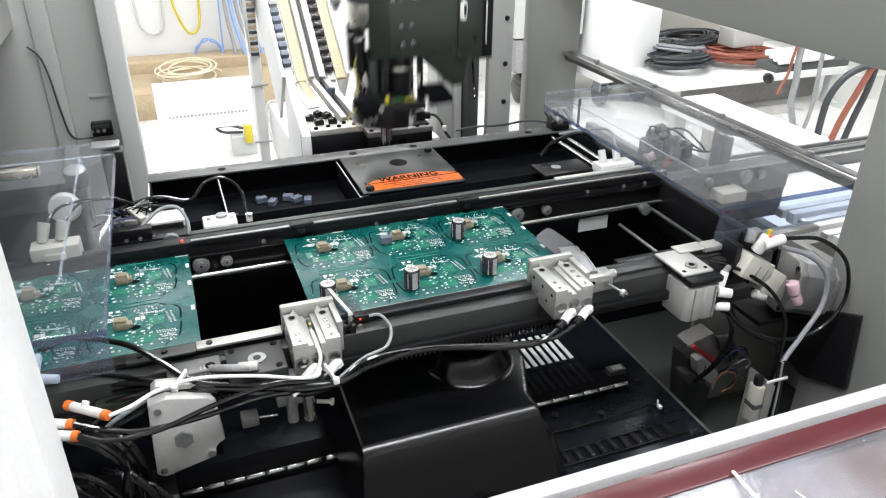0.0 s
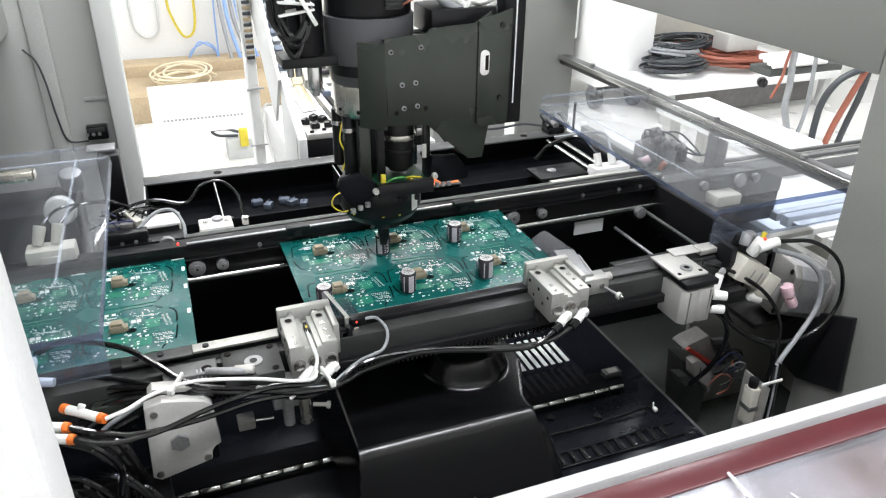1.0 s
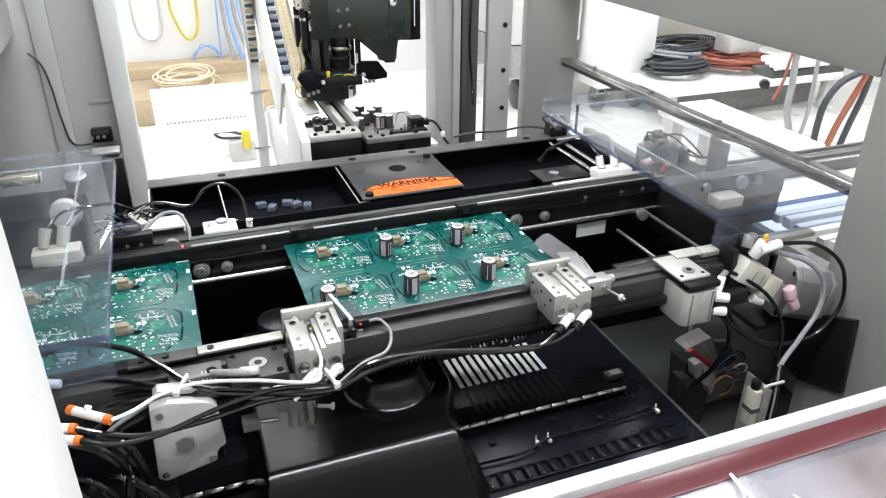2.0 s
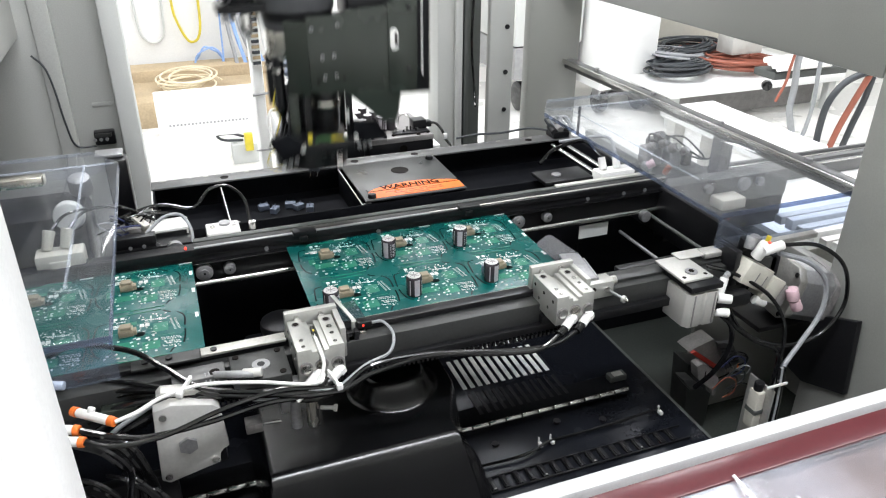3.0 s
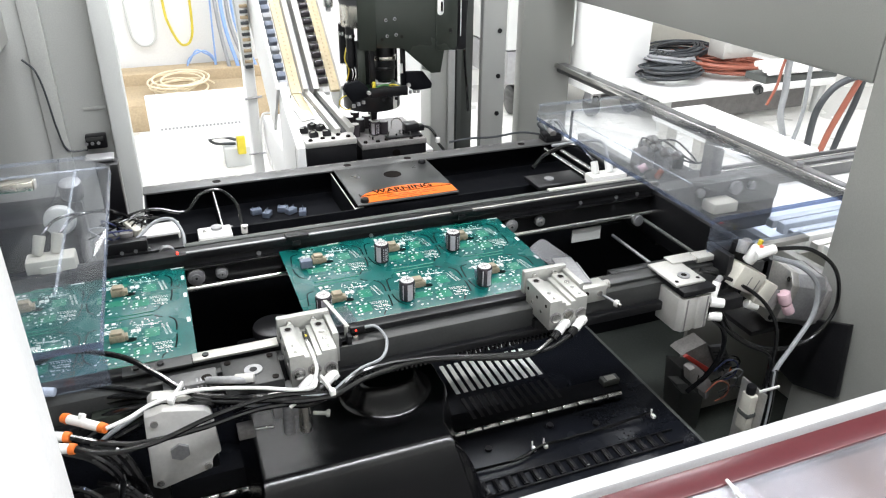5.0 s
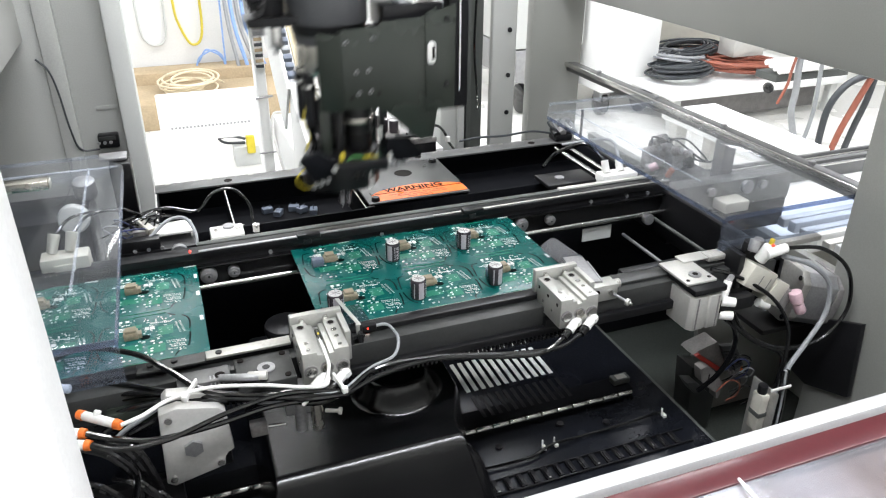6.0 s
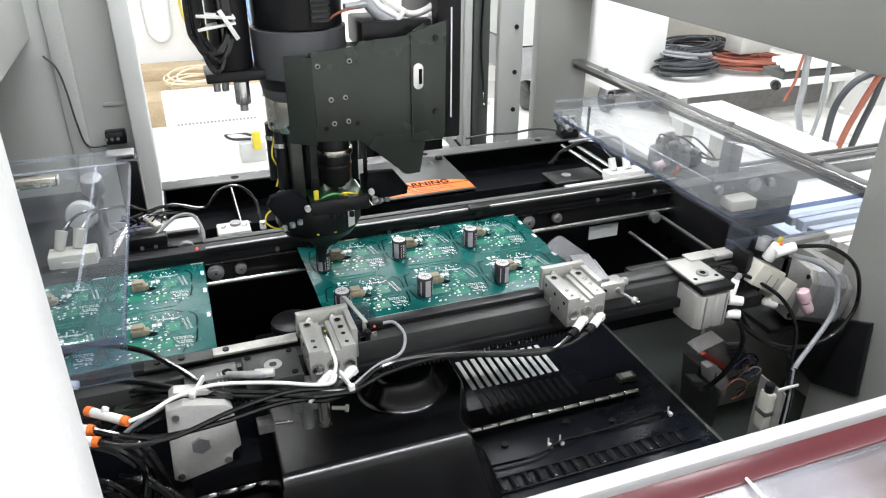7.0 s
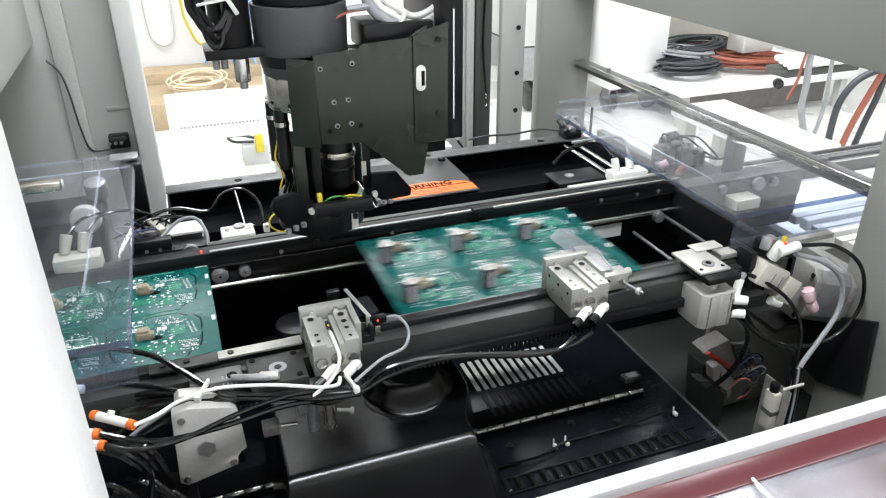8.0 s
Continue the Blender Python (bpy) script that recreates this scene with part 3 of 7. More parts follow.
    for x, y in ((-0.073, -0.187), (-0.040, -0.187), (-0.073, -0.217), (-0.040, -0.217)):
        part("block_screw", cyl((x, y, 0.0025), (x, y, 0.0032), 0.0026, seg=14), INK, f)
    part("bearing", cyl((-0.055, -0.203, 0.0025), (-0.055, -0.203, 0.0035), 0.007), GALV, f)
    part("bearing_hole", cyl((-0.055, -0.203, 0.0035), (-0.055, -0.203, 0.0038), 0.003), BLACK, f)
    # cross members at the right end
    f = thing("cross_frame", "black cross frame with steel tie rods between the rails", "conveyor frame", (0.46, -0.08, -0.06))
    part("cross_plate", box(0.462, 0.474, -0.19, 0.215, -0.06, 0.0, 0.001), BLACK, f)
    part("tie_rod", cyl((0.409, 0.0, -0.05), (0.409, -0.165, -0.05), 0.002), GALV, f)
    part("tie_rod", cyl((0.445, 0.0, -0.03), (0.445, -0.16, -0.03), 0.0022), DARKGREY, f)
    part("pulley", cyl((0.437, -0.004, -0.03), (0.437, -0.012, -0.03), 0.007, bev=0.001), GALV, f)
    for x in (0.421, 0.440):
        part("slide_rod", cyl((x, 0.205, -0.006), (x, 0.058, -0.006), 0.0032), STEEL, f)
    part("paper_label", box(0.352, 0.392, 0.002, 0.0032, -0.052, -0.035, 0), FRAMELIGHT, f, "pale label")


def parts_tray():
    """Black box behind the rail with compartments and the warning lid."""
    f = thing("parts_tray", "long black sheet-metal scrap tray with compartments", "tray", (0.16, 0.15, -0.040))
    x0, x1, y0, y1 = -0.128, 0.462, 0.080, 0.232
    part("tray_floor", box(x0, x1, y0, y1, -0.040, -0.037, 0.0005), MATTE, f)
    part("front_wall", box(x0, x1, y0, y0 + 0.003, -0.037, -0.002, 0.0008), MATTE, f)
    part("back_wall", box(x0, x1, y1 - 0.003, y1, -0.037, -0.002, 0.0008), MATTE, f)
    part("end_wall", box(x0, x0 + 0.003, y0 + 0.003, y1 - 0.003, -0.037, -0.002, 0.0008), MATTE, f)
    part("end_wall", box(x1 - 0.003, x1, y0 + 0.003, y1 - 0.003, -0.037, -0.002, 0.0008), MATTE, f)
    # the rim's grey colour stands in for the bright background reflected in it
    rim = part("rim", box(x0, x1, y1 - 0.022, y1 + 0.004, -0.002, 0.0005, 0.0006), BARGREY, f, "rim with holes, greyed for the background it reflects")
    for x in (-0.04, 0.13, 0.215, 0.39):
        part("rim_hole", cyl((x, y1 - 0.010, 0.0005), (x, y1 - 0.010, 0.0008), 0.0052), INK, rim)
    for k in range(34):
        x = x0 + 0.012 + k * 0.017
        part("rim_notch", box(x, x + 0.006, y1 - 0.001, y1 + 0.0015, 0.0005, 0.0009, 0), GALV if k % 3 else ALU, rim)
    for x in (-0.047, 0.105, 0.238):
        part("divider", box(x - 0.001, x + 0.001, y0 + 0.003, y1 - 0.022, -0.037, -0.004, 0.0004), MATTE, f)
    for x in (-0.047, 0.1045):
        part("divider_edge", box(x - 0.0007, x + 0.0007, y0 + 0.003, y1 - 0.022, -0.004, -0.0033, 0), ALULIGHT, f, "bare bright sheet edge")
        part("divider_edge", box(x, x + 0.010, y0 + 0.0028, y0 + 0.0042, -0.002, -0.0014, 0), ALULIGHT, f)
    part("end_edge", box(x0 - 0.0006, x0 + 0.0012, y0, y1 - 0.022, -0.002, -0.0013, 0), ALULIGHT, f)
    lid = part("lid", box(0.107, 0.235, 0.080, 0.203, 0.0008, 0.0032, 0.0008), LIDM, f, "dark grey lid with a finger hole")
    part("finger_hole", cyl((0.175, 0.163, 0.0032), (0.175, 0.163, 0.0035), 0.0115, seg=32), INK, lid)
    for x, y in ((0.225, 0.190), (0.117, 0.088)):
        part("knob", cyl((x, y, 0.0032), (x, y, 0.008), 0.0055, 0.0045, bev=0.0008), BLACK, lid)
    # warning label: an orange wedge with an arched top
    pts = [(0.116, 0.0835), (0.2335, 0.0835), (0.2335, 0.106)] + [(0.2335 - 0.117 * k / 12, 0.108 + 0.014 * math.sin(math.pi * k / 12)) for k in range(1, 12)] + [(0.1165, 0.104)]
    tag = part("warning_label", slab(pts, 0.0034, 0.0037, 0, "z"), LABEL, lid, "orange warning label")
    font = bpy.data.curves.new("warning", "FONT")
    font.body, font.size, font.extrude, font.align_x = "WARNING", 0.0155, 0.0001, "CENTER"
    font.offset = 0.0003
    tmp = new("tmp_text", font)
    me = bpy.data.meshes.new_from_object(tmp.evaluated_get(bpy.context.evaluated_depsgraph_get()))
    bpy.data.objects.remove(tmp)
    me.materials.append(INK)
    me.transform(Matrix.Translation(Vector((0.172, 0.1065, 0.0040)) - BASE[lid.name]))
    word = new("warning_text", me)
    word.parent = lid
    tagged(word, "black word WARNING")
    part("label_line", box(0.116, 0.2335, 0.1032, 0.1047, 0.0037, 0.0039, 0), INK, lid)
    part("label_edge", box(0.1155, 0.1168, 0.1047, 0.1110, 0.0037, 0.0039, 0), INK, lid)
    part("label_edge", box(0.2328, 0.2340, 0.1047, 0.1120, 0.0037, 0.0039, 0), INK, lid)
    for k, words in enumerate(((0.136, (0.016, 0.004, 0.014, 0.010, 0.016)), (0.146, (0.016, 0.018, 0.014, 0.006)), (0.157, (0.012, 0.016)))):
        x = words[0]
        for w in words[1]:
            part("text_bar", box(x, x + w, 0.0962 - k * 0.0052, 0.0982 - k * 0.0052, 0.0037, 0.00385, 0), LABELINK, lid)
            x += w + 0.003
    # loose chips in the tray
    for x, y, a in ((0.001, 0.188, 10), (0.013, 0.175, 60), (0.034, 0.184, -15), (0.043, 0.175, 30), (0.056, 0.166, 75)):
        bm = join(None, box(-0.0065, 0.0065, -0.0045, 0.0045, 0, 0.007, 0.0006), pose(x, y, -0.0365, 0, 0, a))
        for s in (-0.004, 0.004):
            cyl(Vector((x + s * math.cos(radians(a)), y + s * math.sin(radians(a)), -0.0295)), Vector((x + s * math.cos(radians(a)), y + s * math.sin(radians(a)), -0.0262)), 0.0004, seg=6, bm=bm)
        solo("loose_component", bm, BLUEGREY, "small blue-grey component lying in the black tray", "component", (x, y, -0.0365), "loose components")


def end_gear():
    """Switch gear on the rear rail: left sensor group, white carriers."""
    f = thing("sensor_group", "optical sensor group with a wire loom on the rear rail", "sensor", (-0.13, 0.05, 0.01))
    part("base", box(-0.165, -0.09, 0.034, 0.085, -0.02, 0.006, 0.001), BLACK, f)
    part("cover", box(-0.132, -0.092, 0.056, 0.086, 0.010, 0.0135, 0.0015), WHITEPL, f, "white sheet cover")
    part("cover_leg", box(-0.0945, -0.0925, 0.056, 0.066, -0.018, 0.010, 0.0005), WHITEPL, f)
    for k in range(4):
        part("base_screw", cyl((-0.150 + 0.013 * k, 0.0345, 0.008), (-0.150 + 0.013 * k, 0.0335, 0.008), 0.002, seg=10), GALV, f)
    part("sensor_body", box(-0.165, -0.125, 0.036, 0.048, 0.006, 0.018, 0.001), BLACK, f)
    part("roller", cyl((-0.108, 0.034, 0.002), (-0.108, 0.028, 0.002), 0.008), GALV, f)
    rng = random.Random(11)
    part("connector", join(None, box(-0.004, 0.004, -0.010, 0.010, -0.004, 0.004, 0.001), pose(-0.138, 0.066, 0.020, 20, 0, 38)), CREAM, f, "cream wire connector")
    for k in range(7):
        x, y = rng.uniform(-0.165, -0.130), rng.uniform(0.045, 0.080)
        pts = [(x, y, 0.012), (x + rng.uniform(-.02, .02), y + rng.uniform(-.02, .02), 0.03), (x + rng.uniform(-.03, .03), y + rng.uniform(-.01, .02), 0.022), (x + rng.uniform(-.04, .0), y + rng.uniform(0, .02), 0.01)]
        part("wire", tube(pts, 0.0009, 6), (RUBBER, BLUEPL, RUBBER, GREYCAB)[k % 4], f)
    part("plug_chip", box(-0.15, -0.138, 0.05, 0.060, 0.0165, 0.022, 0.001), MIDGREY, f)
    part("loop_cable", tube([(-0.17, 0.08, 0.02), (-0.12, 0.09, 0.028), (-0.085, 0.085, 0.022), (-0.065, 0.10, 0.034), (-0.045, 0.10, 0.036), (-0.03, 0.085, 0.024), (-0.028, 0.062, 0.006)], 0.0019), RUBBER, f, "black cable loop")
    part("grey_cable", tube([(-0.135, 0.045, 0.016), (-0.115, 0.06, 0.026), (-0.098, 0.06, 0.026), (-0.09, 0.045, 0.016), (-0.09, 0.035, 0.004)], 0.0018), GREYCAB, f)
    f = thing("white_carrier", "white plastic carrier block on the rear rail", "bracket", (-0.055, 0.06, 0.0))
    part("block", box(-0.075, -0.040, 0.046, 0.074, -0.012, 0.006, 0.002), WHITEPL, f)
    part("nut", cyl((-0.068, 0.06, 0.006), (-0.068, 0.06, 0.008), 0.003, seg=6), STEEL, f)
    part("nut", cyl((-0.046, 0.06, 0.006), (-0.046, 0.06, 0.008), 0.003, seg=6), STEEL, f)
    part("bush", cyl((-0.055, 0.066, 0.006), (-0.055, 0.066, 0.0085), 0.006), GALV, f)
    part("strip", box(-0.08, 0.055, 0.034, 0.045, -0.006, 0.004, 0.001), ALULIGHT, f, "bright aluminium strip")
    part("end_screw", cyl((-0.027, 0.05, 0.004), (-0.027, 0.05, 0.012), 0.004), STEEL, f)
    f = thing("white_carrier", "white plastic carrier block with fittings on the rear rail", "bracket", (0.42, 0.03, 0.0))
    part("block", box(0.395, 0.445, 0.034, 0.055, -0.01, 0.016, 0.002), WHITEPL, f)
    part("plate", box(0.325, 0.392, 0.045, 0.085, 0.004, 0.009, 0.001), BLACK, f)
    part("boss", cyl((0.35, 0.065, 0.009), (0.35, 0.065, 0.0105), 0.006), GALV, f)
    for x in (0.405, 0.425):
        part("fitting", cyl((x, 0.045, 0.016), (x, 0.052, 0.03), 0.005, 0.0045), WHITEPL, f)
    part("tube", tube([(0.405, 0.05, 0.03), (0.40, 0.09, 0.04), (0.37, 0.11, 0.025), (0.345, 0.10, 0.012)], 0.0025), RUBBER, f)
    part("tube", tube([(0.425, 0.05, 0.03), (0.44, 0.10, 0.038), (0.40, 0.15, 0.02)], 0.002), GREYCAB, f)
    part("top_bar", box(0.33, 0.46, 0.027, 0.034, 0.0, 0.011, 0.001), ALULIGHT, f, "bright aluminium bar")
    f = thing("valve_cluster", "grey solenoid valve cluster under the clear hood", "valve", (0.55, 0.1, 0.0))
    for x, y, w, d, h, m in ((0.528, 0.118, 0.026, 0.024, 0.030, MIDGREY), (0.556, 0.112, 0.020, 0.030, 0.024, GALV), (0.545, 0.128, 0.034, 0.014, 0.038, MIDGREY), (0.578, 0.108, 0.014, 0.022, 0.020, RAILGREY), (0.512, 0.100, 0.012, 0.016, 0.014, GALV)):
        part("valve_body", box(x - w / 2, x + w / 2, y - d / 2, y + d / 2, -0.02, -0.02 + h, 0.004, None, 3), m, f)
    for x, y, z, r in ((0.520, 0.110, 0.010, 0.007), (0.534, 0.106, 0.014, 0.006), (0.552, 0.104, 0.006, 0.008), (0.566, 0.100, 0.002, 0.006), (0.538, 0.122, 0.020, 0.007)):
        knob = part("valve_knob", cyl((x, y, z), (x + 0.002, y - 0.010, z + 0.006), r, r * 0.8, 16, 0.001), MIDGREY, f)
        part("knob_cap", cyl((x + 0.002, y - 0.010, z + 0.006), (x + 0.0023, y - 0.0115, z + 0.007), r * 0.5, seg=12), GALV, knob)
    part("pink_plug", cyl((0.498, 0.082, -0.004), (0.506, 0.078, 0.002), 0.005, 0.0055, 14, 0.001), PINK, f, "pink plug")
    part("pink_plug", cyl((0.512, 0.062, -0.010), (0.516, 0.058, 0.002), 0.004, 0.004, 14, 0.001), REDCAB, f)
    for k in range(3):
        part("lead", tube([(0.52 + 0.014 * k, 0.11, 0.012), (0.525 + 0.016 * k, 0.12, 0.026 - 0.004 * k), (0.545 + 0.016 * k, 0.112, 0.018), (0.57 + 0.012 * k, 0.095, 0.0), (0.60, 0.085, -0.008), (0.63, 0.09, 0.002)], 0.0014, 6), DARKCAB, f)
    part("base", box(0.48, 0.60, 0.05, 0.14, -0.075, -0.0205, 0.002), RAILGREY, f)
    part("rail", box(0.475, 0.66, -0.004, 0.02, -0.034, 0.002, 0.001), BARGREY, f)
    part("rail_base", box(0.475, 0.66, -0.002, 0.02, -0.075, -0.0345, 0.001), BLACK, f)
    for x, r in ((0.529, 0.006), (0.585, 0.009), (0.61, 0.006)):
        part("roller", cyl((x, -0.004, -0.008), (x, -0.01, -0.008), r, bev=0.001), GALV, f)
    part("white_block", box(0.535, 0.572, -0.030, -0.005, -0.03, -0.016, 0.002), CREAM, f)
    # small gear at the back right corner of the tray
    f = thing("corner_valve", "small black valve with loose leads on the tray rim", "valve", (0.44, 0.225, 0.0))
    part("body", box(0.425, 0.452, 0.212, 0.236, 0.0006, 0.010, 0.002), BLACK, f)
    for k in range(3):
        part("valve_coil", cyl((0.428 + 0.009 * k, 0.214, 0.010 + 0.002 * (k % 2)), (0.430 + 0.009 * k, 0.234, 0.013 + 0.002 * (k % 2)), 0.0055, 0.005, 14, 0.001), (BLACK, MIDGREY, BLACK)[k], f)
    for k in range(4):
        part("lead", tube([(0.43 + .005 * k, 0.225, 0.012), (0.42 + .008 * k, 0.23, 0.026), (0.44 + .006 * k, 0.235, 0.024), (0.455 + 0.003 * k, 0.22, 0.008)], 0.0018, 6), (DARKCAB, GREYCAB)[k % 2], f)
    part("long_lead", tube([(0.29, 0.255, 0.004), (0.32, 0.25, 0.008), (0.36, 0.25, 0.006), (0.40, 0.245, 0.010), (0.43, 0.23, 0.008)], 0.0016, 6), DARKCAB, f)


def hood(name, label, x0, x1, y0, y1, z, edge_x):
    """Clear cover over a conveyor end: top sheet, folded flanges, bluish cut edges."""
    f = thing(name, label, "cover", ((x0 + x1) / 2, y0, z - 0.03), "clear hoods")
    c = 0.028
    near, far = (x0, x1) if edge_x == x0 else (x1, x0)
    s = 1 if near < far else -1
    top = [(near, y0), (far, y0), (far, y1), (near + s * c, y1), (near, y1 - c * 1.6)]
    sheet = part("top_sheet", slab(top, z, z + 0.004, 0.0006, "z"), ACRYL, f)
    part("inner_edge", box(near, near + s * 0.0022, y0, y1 - c * 1.6, z - 0.004, z - 0.0002, 0), ACRYLEDGE, f, "bluish cut edge")
    part("front_edge", box(x0, x1, y0 - 0.0012, y0 - 0.0002, z - 0.001, z + 0.004, 0), ACRYLEDGE, f, "bluish cut edge")
    part("front_flange", box(x0, x1, y0, y0 + 0.003, z - 0.034, z - 0.0012, 0), ACRYLSIDE, f, "bluish front flange")
    # hazy strips paint the shine along the bends and the back edge
    part("bend_line", box(min(near + s * 0.004, far), max(near + s * 0.004, far), y1 - 0.050, y1 - 0.046, z + 0.004, z + 0.0048, 0), ACRYLSHINE, f, "pale strip painting the shine along the bend")
    part("bend_line", box(near + s * 0.034, near + s * 0.0365, y0 + 0.08, y1 - 0.052, z + 0.004, z + 0.0046, 0), ACRYLSHINE, f)
    part("back_edge", box(min(near + s * c, far), max(near + s * c, far), y1 + 0.0002, y1 + 0.0014, z, z + 0.004, 0), ACRYLSHINE, f)
    for o in f.children:
        o.visible_shadow = False
    return f


def hoods():
    f = hood("clear_hood", "clear acrylic hood with bluish edges over the outfeed", 0.394, 0.575, -0.182, 0.232, 0.05, 0.394)
    part("hinge_bar", box(0.572, 0.590, -0.19, 0.50, 0.040, 0.055, 0.002), BARGREY, f, "grey aluminium hinge bar")
    part("hinge_strip", box(0.566, 0.5715, -0.19, 0.50, 0.049, 0.056, 0.001), STEEL, f)
    for y in (-0.1, 0.05, 0.2, 0.36):
        part("hinge_screw", cyl((0.581, y, 0.055), (0.581, y, 0.059), 0.004), GALV, f)
    part("handle", cyl((0.458, 0.20, 0.008), (0.458, 0.20, 0.05), 0.002), BLACK, f)
    part("hinge_post", box(0.572, 0.590, 0.03, 0.05, -0.075, 0.04, 0.001), GALV, f)
    f = hood("clear_hood", "clear acrylic hood with bluish edges over the infeed", -0.34, -0.155, -0.204, 0.215, 0.05, -0.155)
    part("hinge_post", box(-0.34, -0.33, 0.15, 0.17, -0.03, 0.05, 0.001), GALV, f)
    # things under the infeed hood
    f = thing("infeed_stop", "white plastic stop block with two white plugs", "stop", (-0.21, 0.0, 0.0))
    part("block", box(-0.232, -0.189, 0.008, 0.03, 0.004, 0.024, 0.002), CREAM, f)
    part("block_step", box(-0.220, -0.202, 0.0055, 0.008, 0.006, 0.018, 0.0008), CREAM, f)
    for x in (-0.222, -0.206):
        part("plug", cyl((x, 0.022, 0.024), (x + 0.005, 0.030, 0.041), 0.0046, 0.0058, bev=0.0015), CREAM, f)
        part("lead", tube([(x + 0.005, 0.03, 0.039), (x + 0.02, 0.045, 0.049), (x + 0.045, 0.065, 0.044), (-0.150, 0.078, 0.034), (-0.125, 0.084, 0.014)], 0.0015, 6), RUBBER, f)
    f = thing("infeed_motor", "black drive unit with a pale round knob", "motor", (-0.25, 0.12, -0.03))
    part("body", box(-0.30, -0.19, 0.09, 0.17, -0.05, 0.03, 0.012), BLACK, f)
    part("knob", cyl((-0.205, 0.09, 0.03), (-0.205, 0.075, 0.034), 0.016, 0.014, bev=0.003), FRAMELIGHT, f)
    part("knob", cyl((-0.196, 0.15, 0.03), (-0.196, 0.145, 0.05), 0.012, bev=0.003), GALV, f)
    f = thing("infeed_clamp", "black sensor clamp with a pale cap on the corner post", "sensor", (-0.165, 0.25, 0.0))
    part("body", box(-0.176, -0.150, 0.232, 0.26, -0.05, 0.035, 0.004), BLACK, f)
    part("cap", box(-0.186, -0.154, 0.240, 0.265, 0.036, 0.040, 0.001), GALV, f)
    f = thing("door_latch", "brushed steel door latch on the side panel", "latch", (-0.25, 0.0, 0.09))
    part("bar", box(-0.244, -0.205, -0.010, 0.004, 0.100, 0.1085, 0.0015), BRUSHED, f)
    part("bar_end", box(-0.2047, -0.2035, -0.008, 0.002, 0.101, 0.1075, 0.0005), ALULIGHT, f)
    part("plate", box(-0.264, -0.246, -0.04, -0.02, 0.10, 0.30, 0.002), GALV, f)
    f = thing("wall_switch", "small black terminal box with a dark cable", "switch", (-0.185, 0.44, 0.0))
    part("body", box(-0.200, -0.172, 0.434, 0.449, -0.008, 0.012, 0.002), BLACK, f)
    part("cap", box(-0.198, -0.176, 0.432, 0.434, 0.004, 0.010, 0.0006), RAILGREY, f)
    part("cable", tube([(-0.20, 0.44, -0.01), (-0.225, 0.435, -0.005), (-0.232, 0.43, 0.03), (-0.236, 0.43, 0.08), (-0.242, 0.43, 0.11), (-0.255, 0.435, 0.125)], 0.0014), DARKCAB, f, "dark cable hanging on the panel")
    for k in range(3):
        part("terminal", cyl((-0.199 + k * 0.008, 0.43, 0.002), (-0.199 + k * 0.008, 0.4285, 0.002), 0.0025, seg=10), GALV, f)

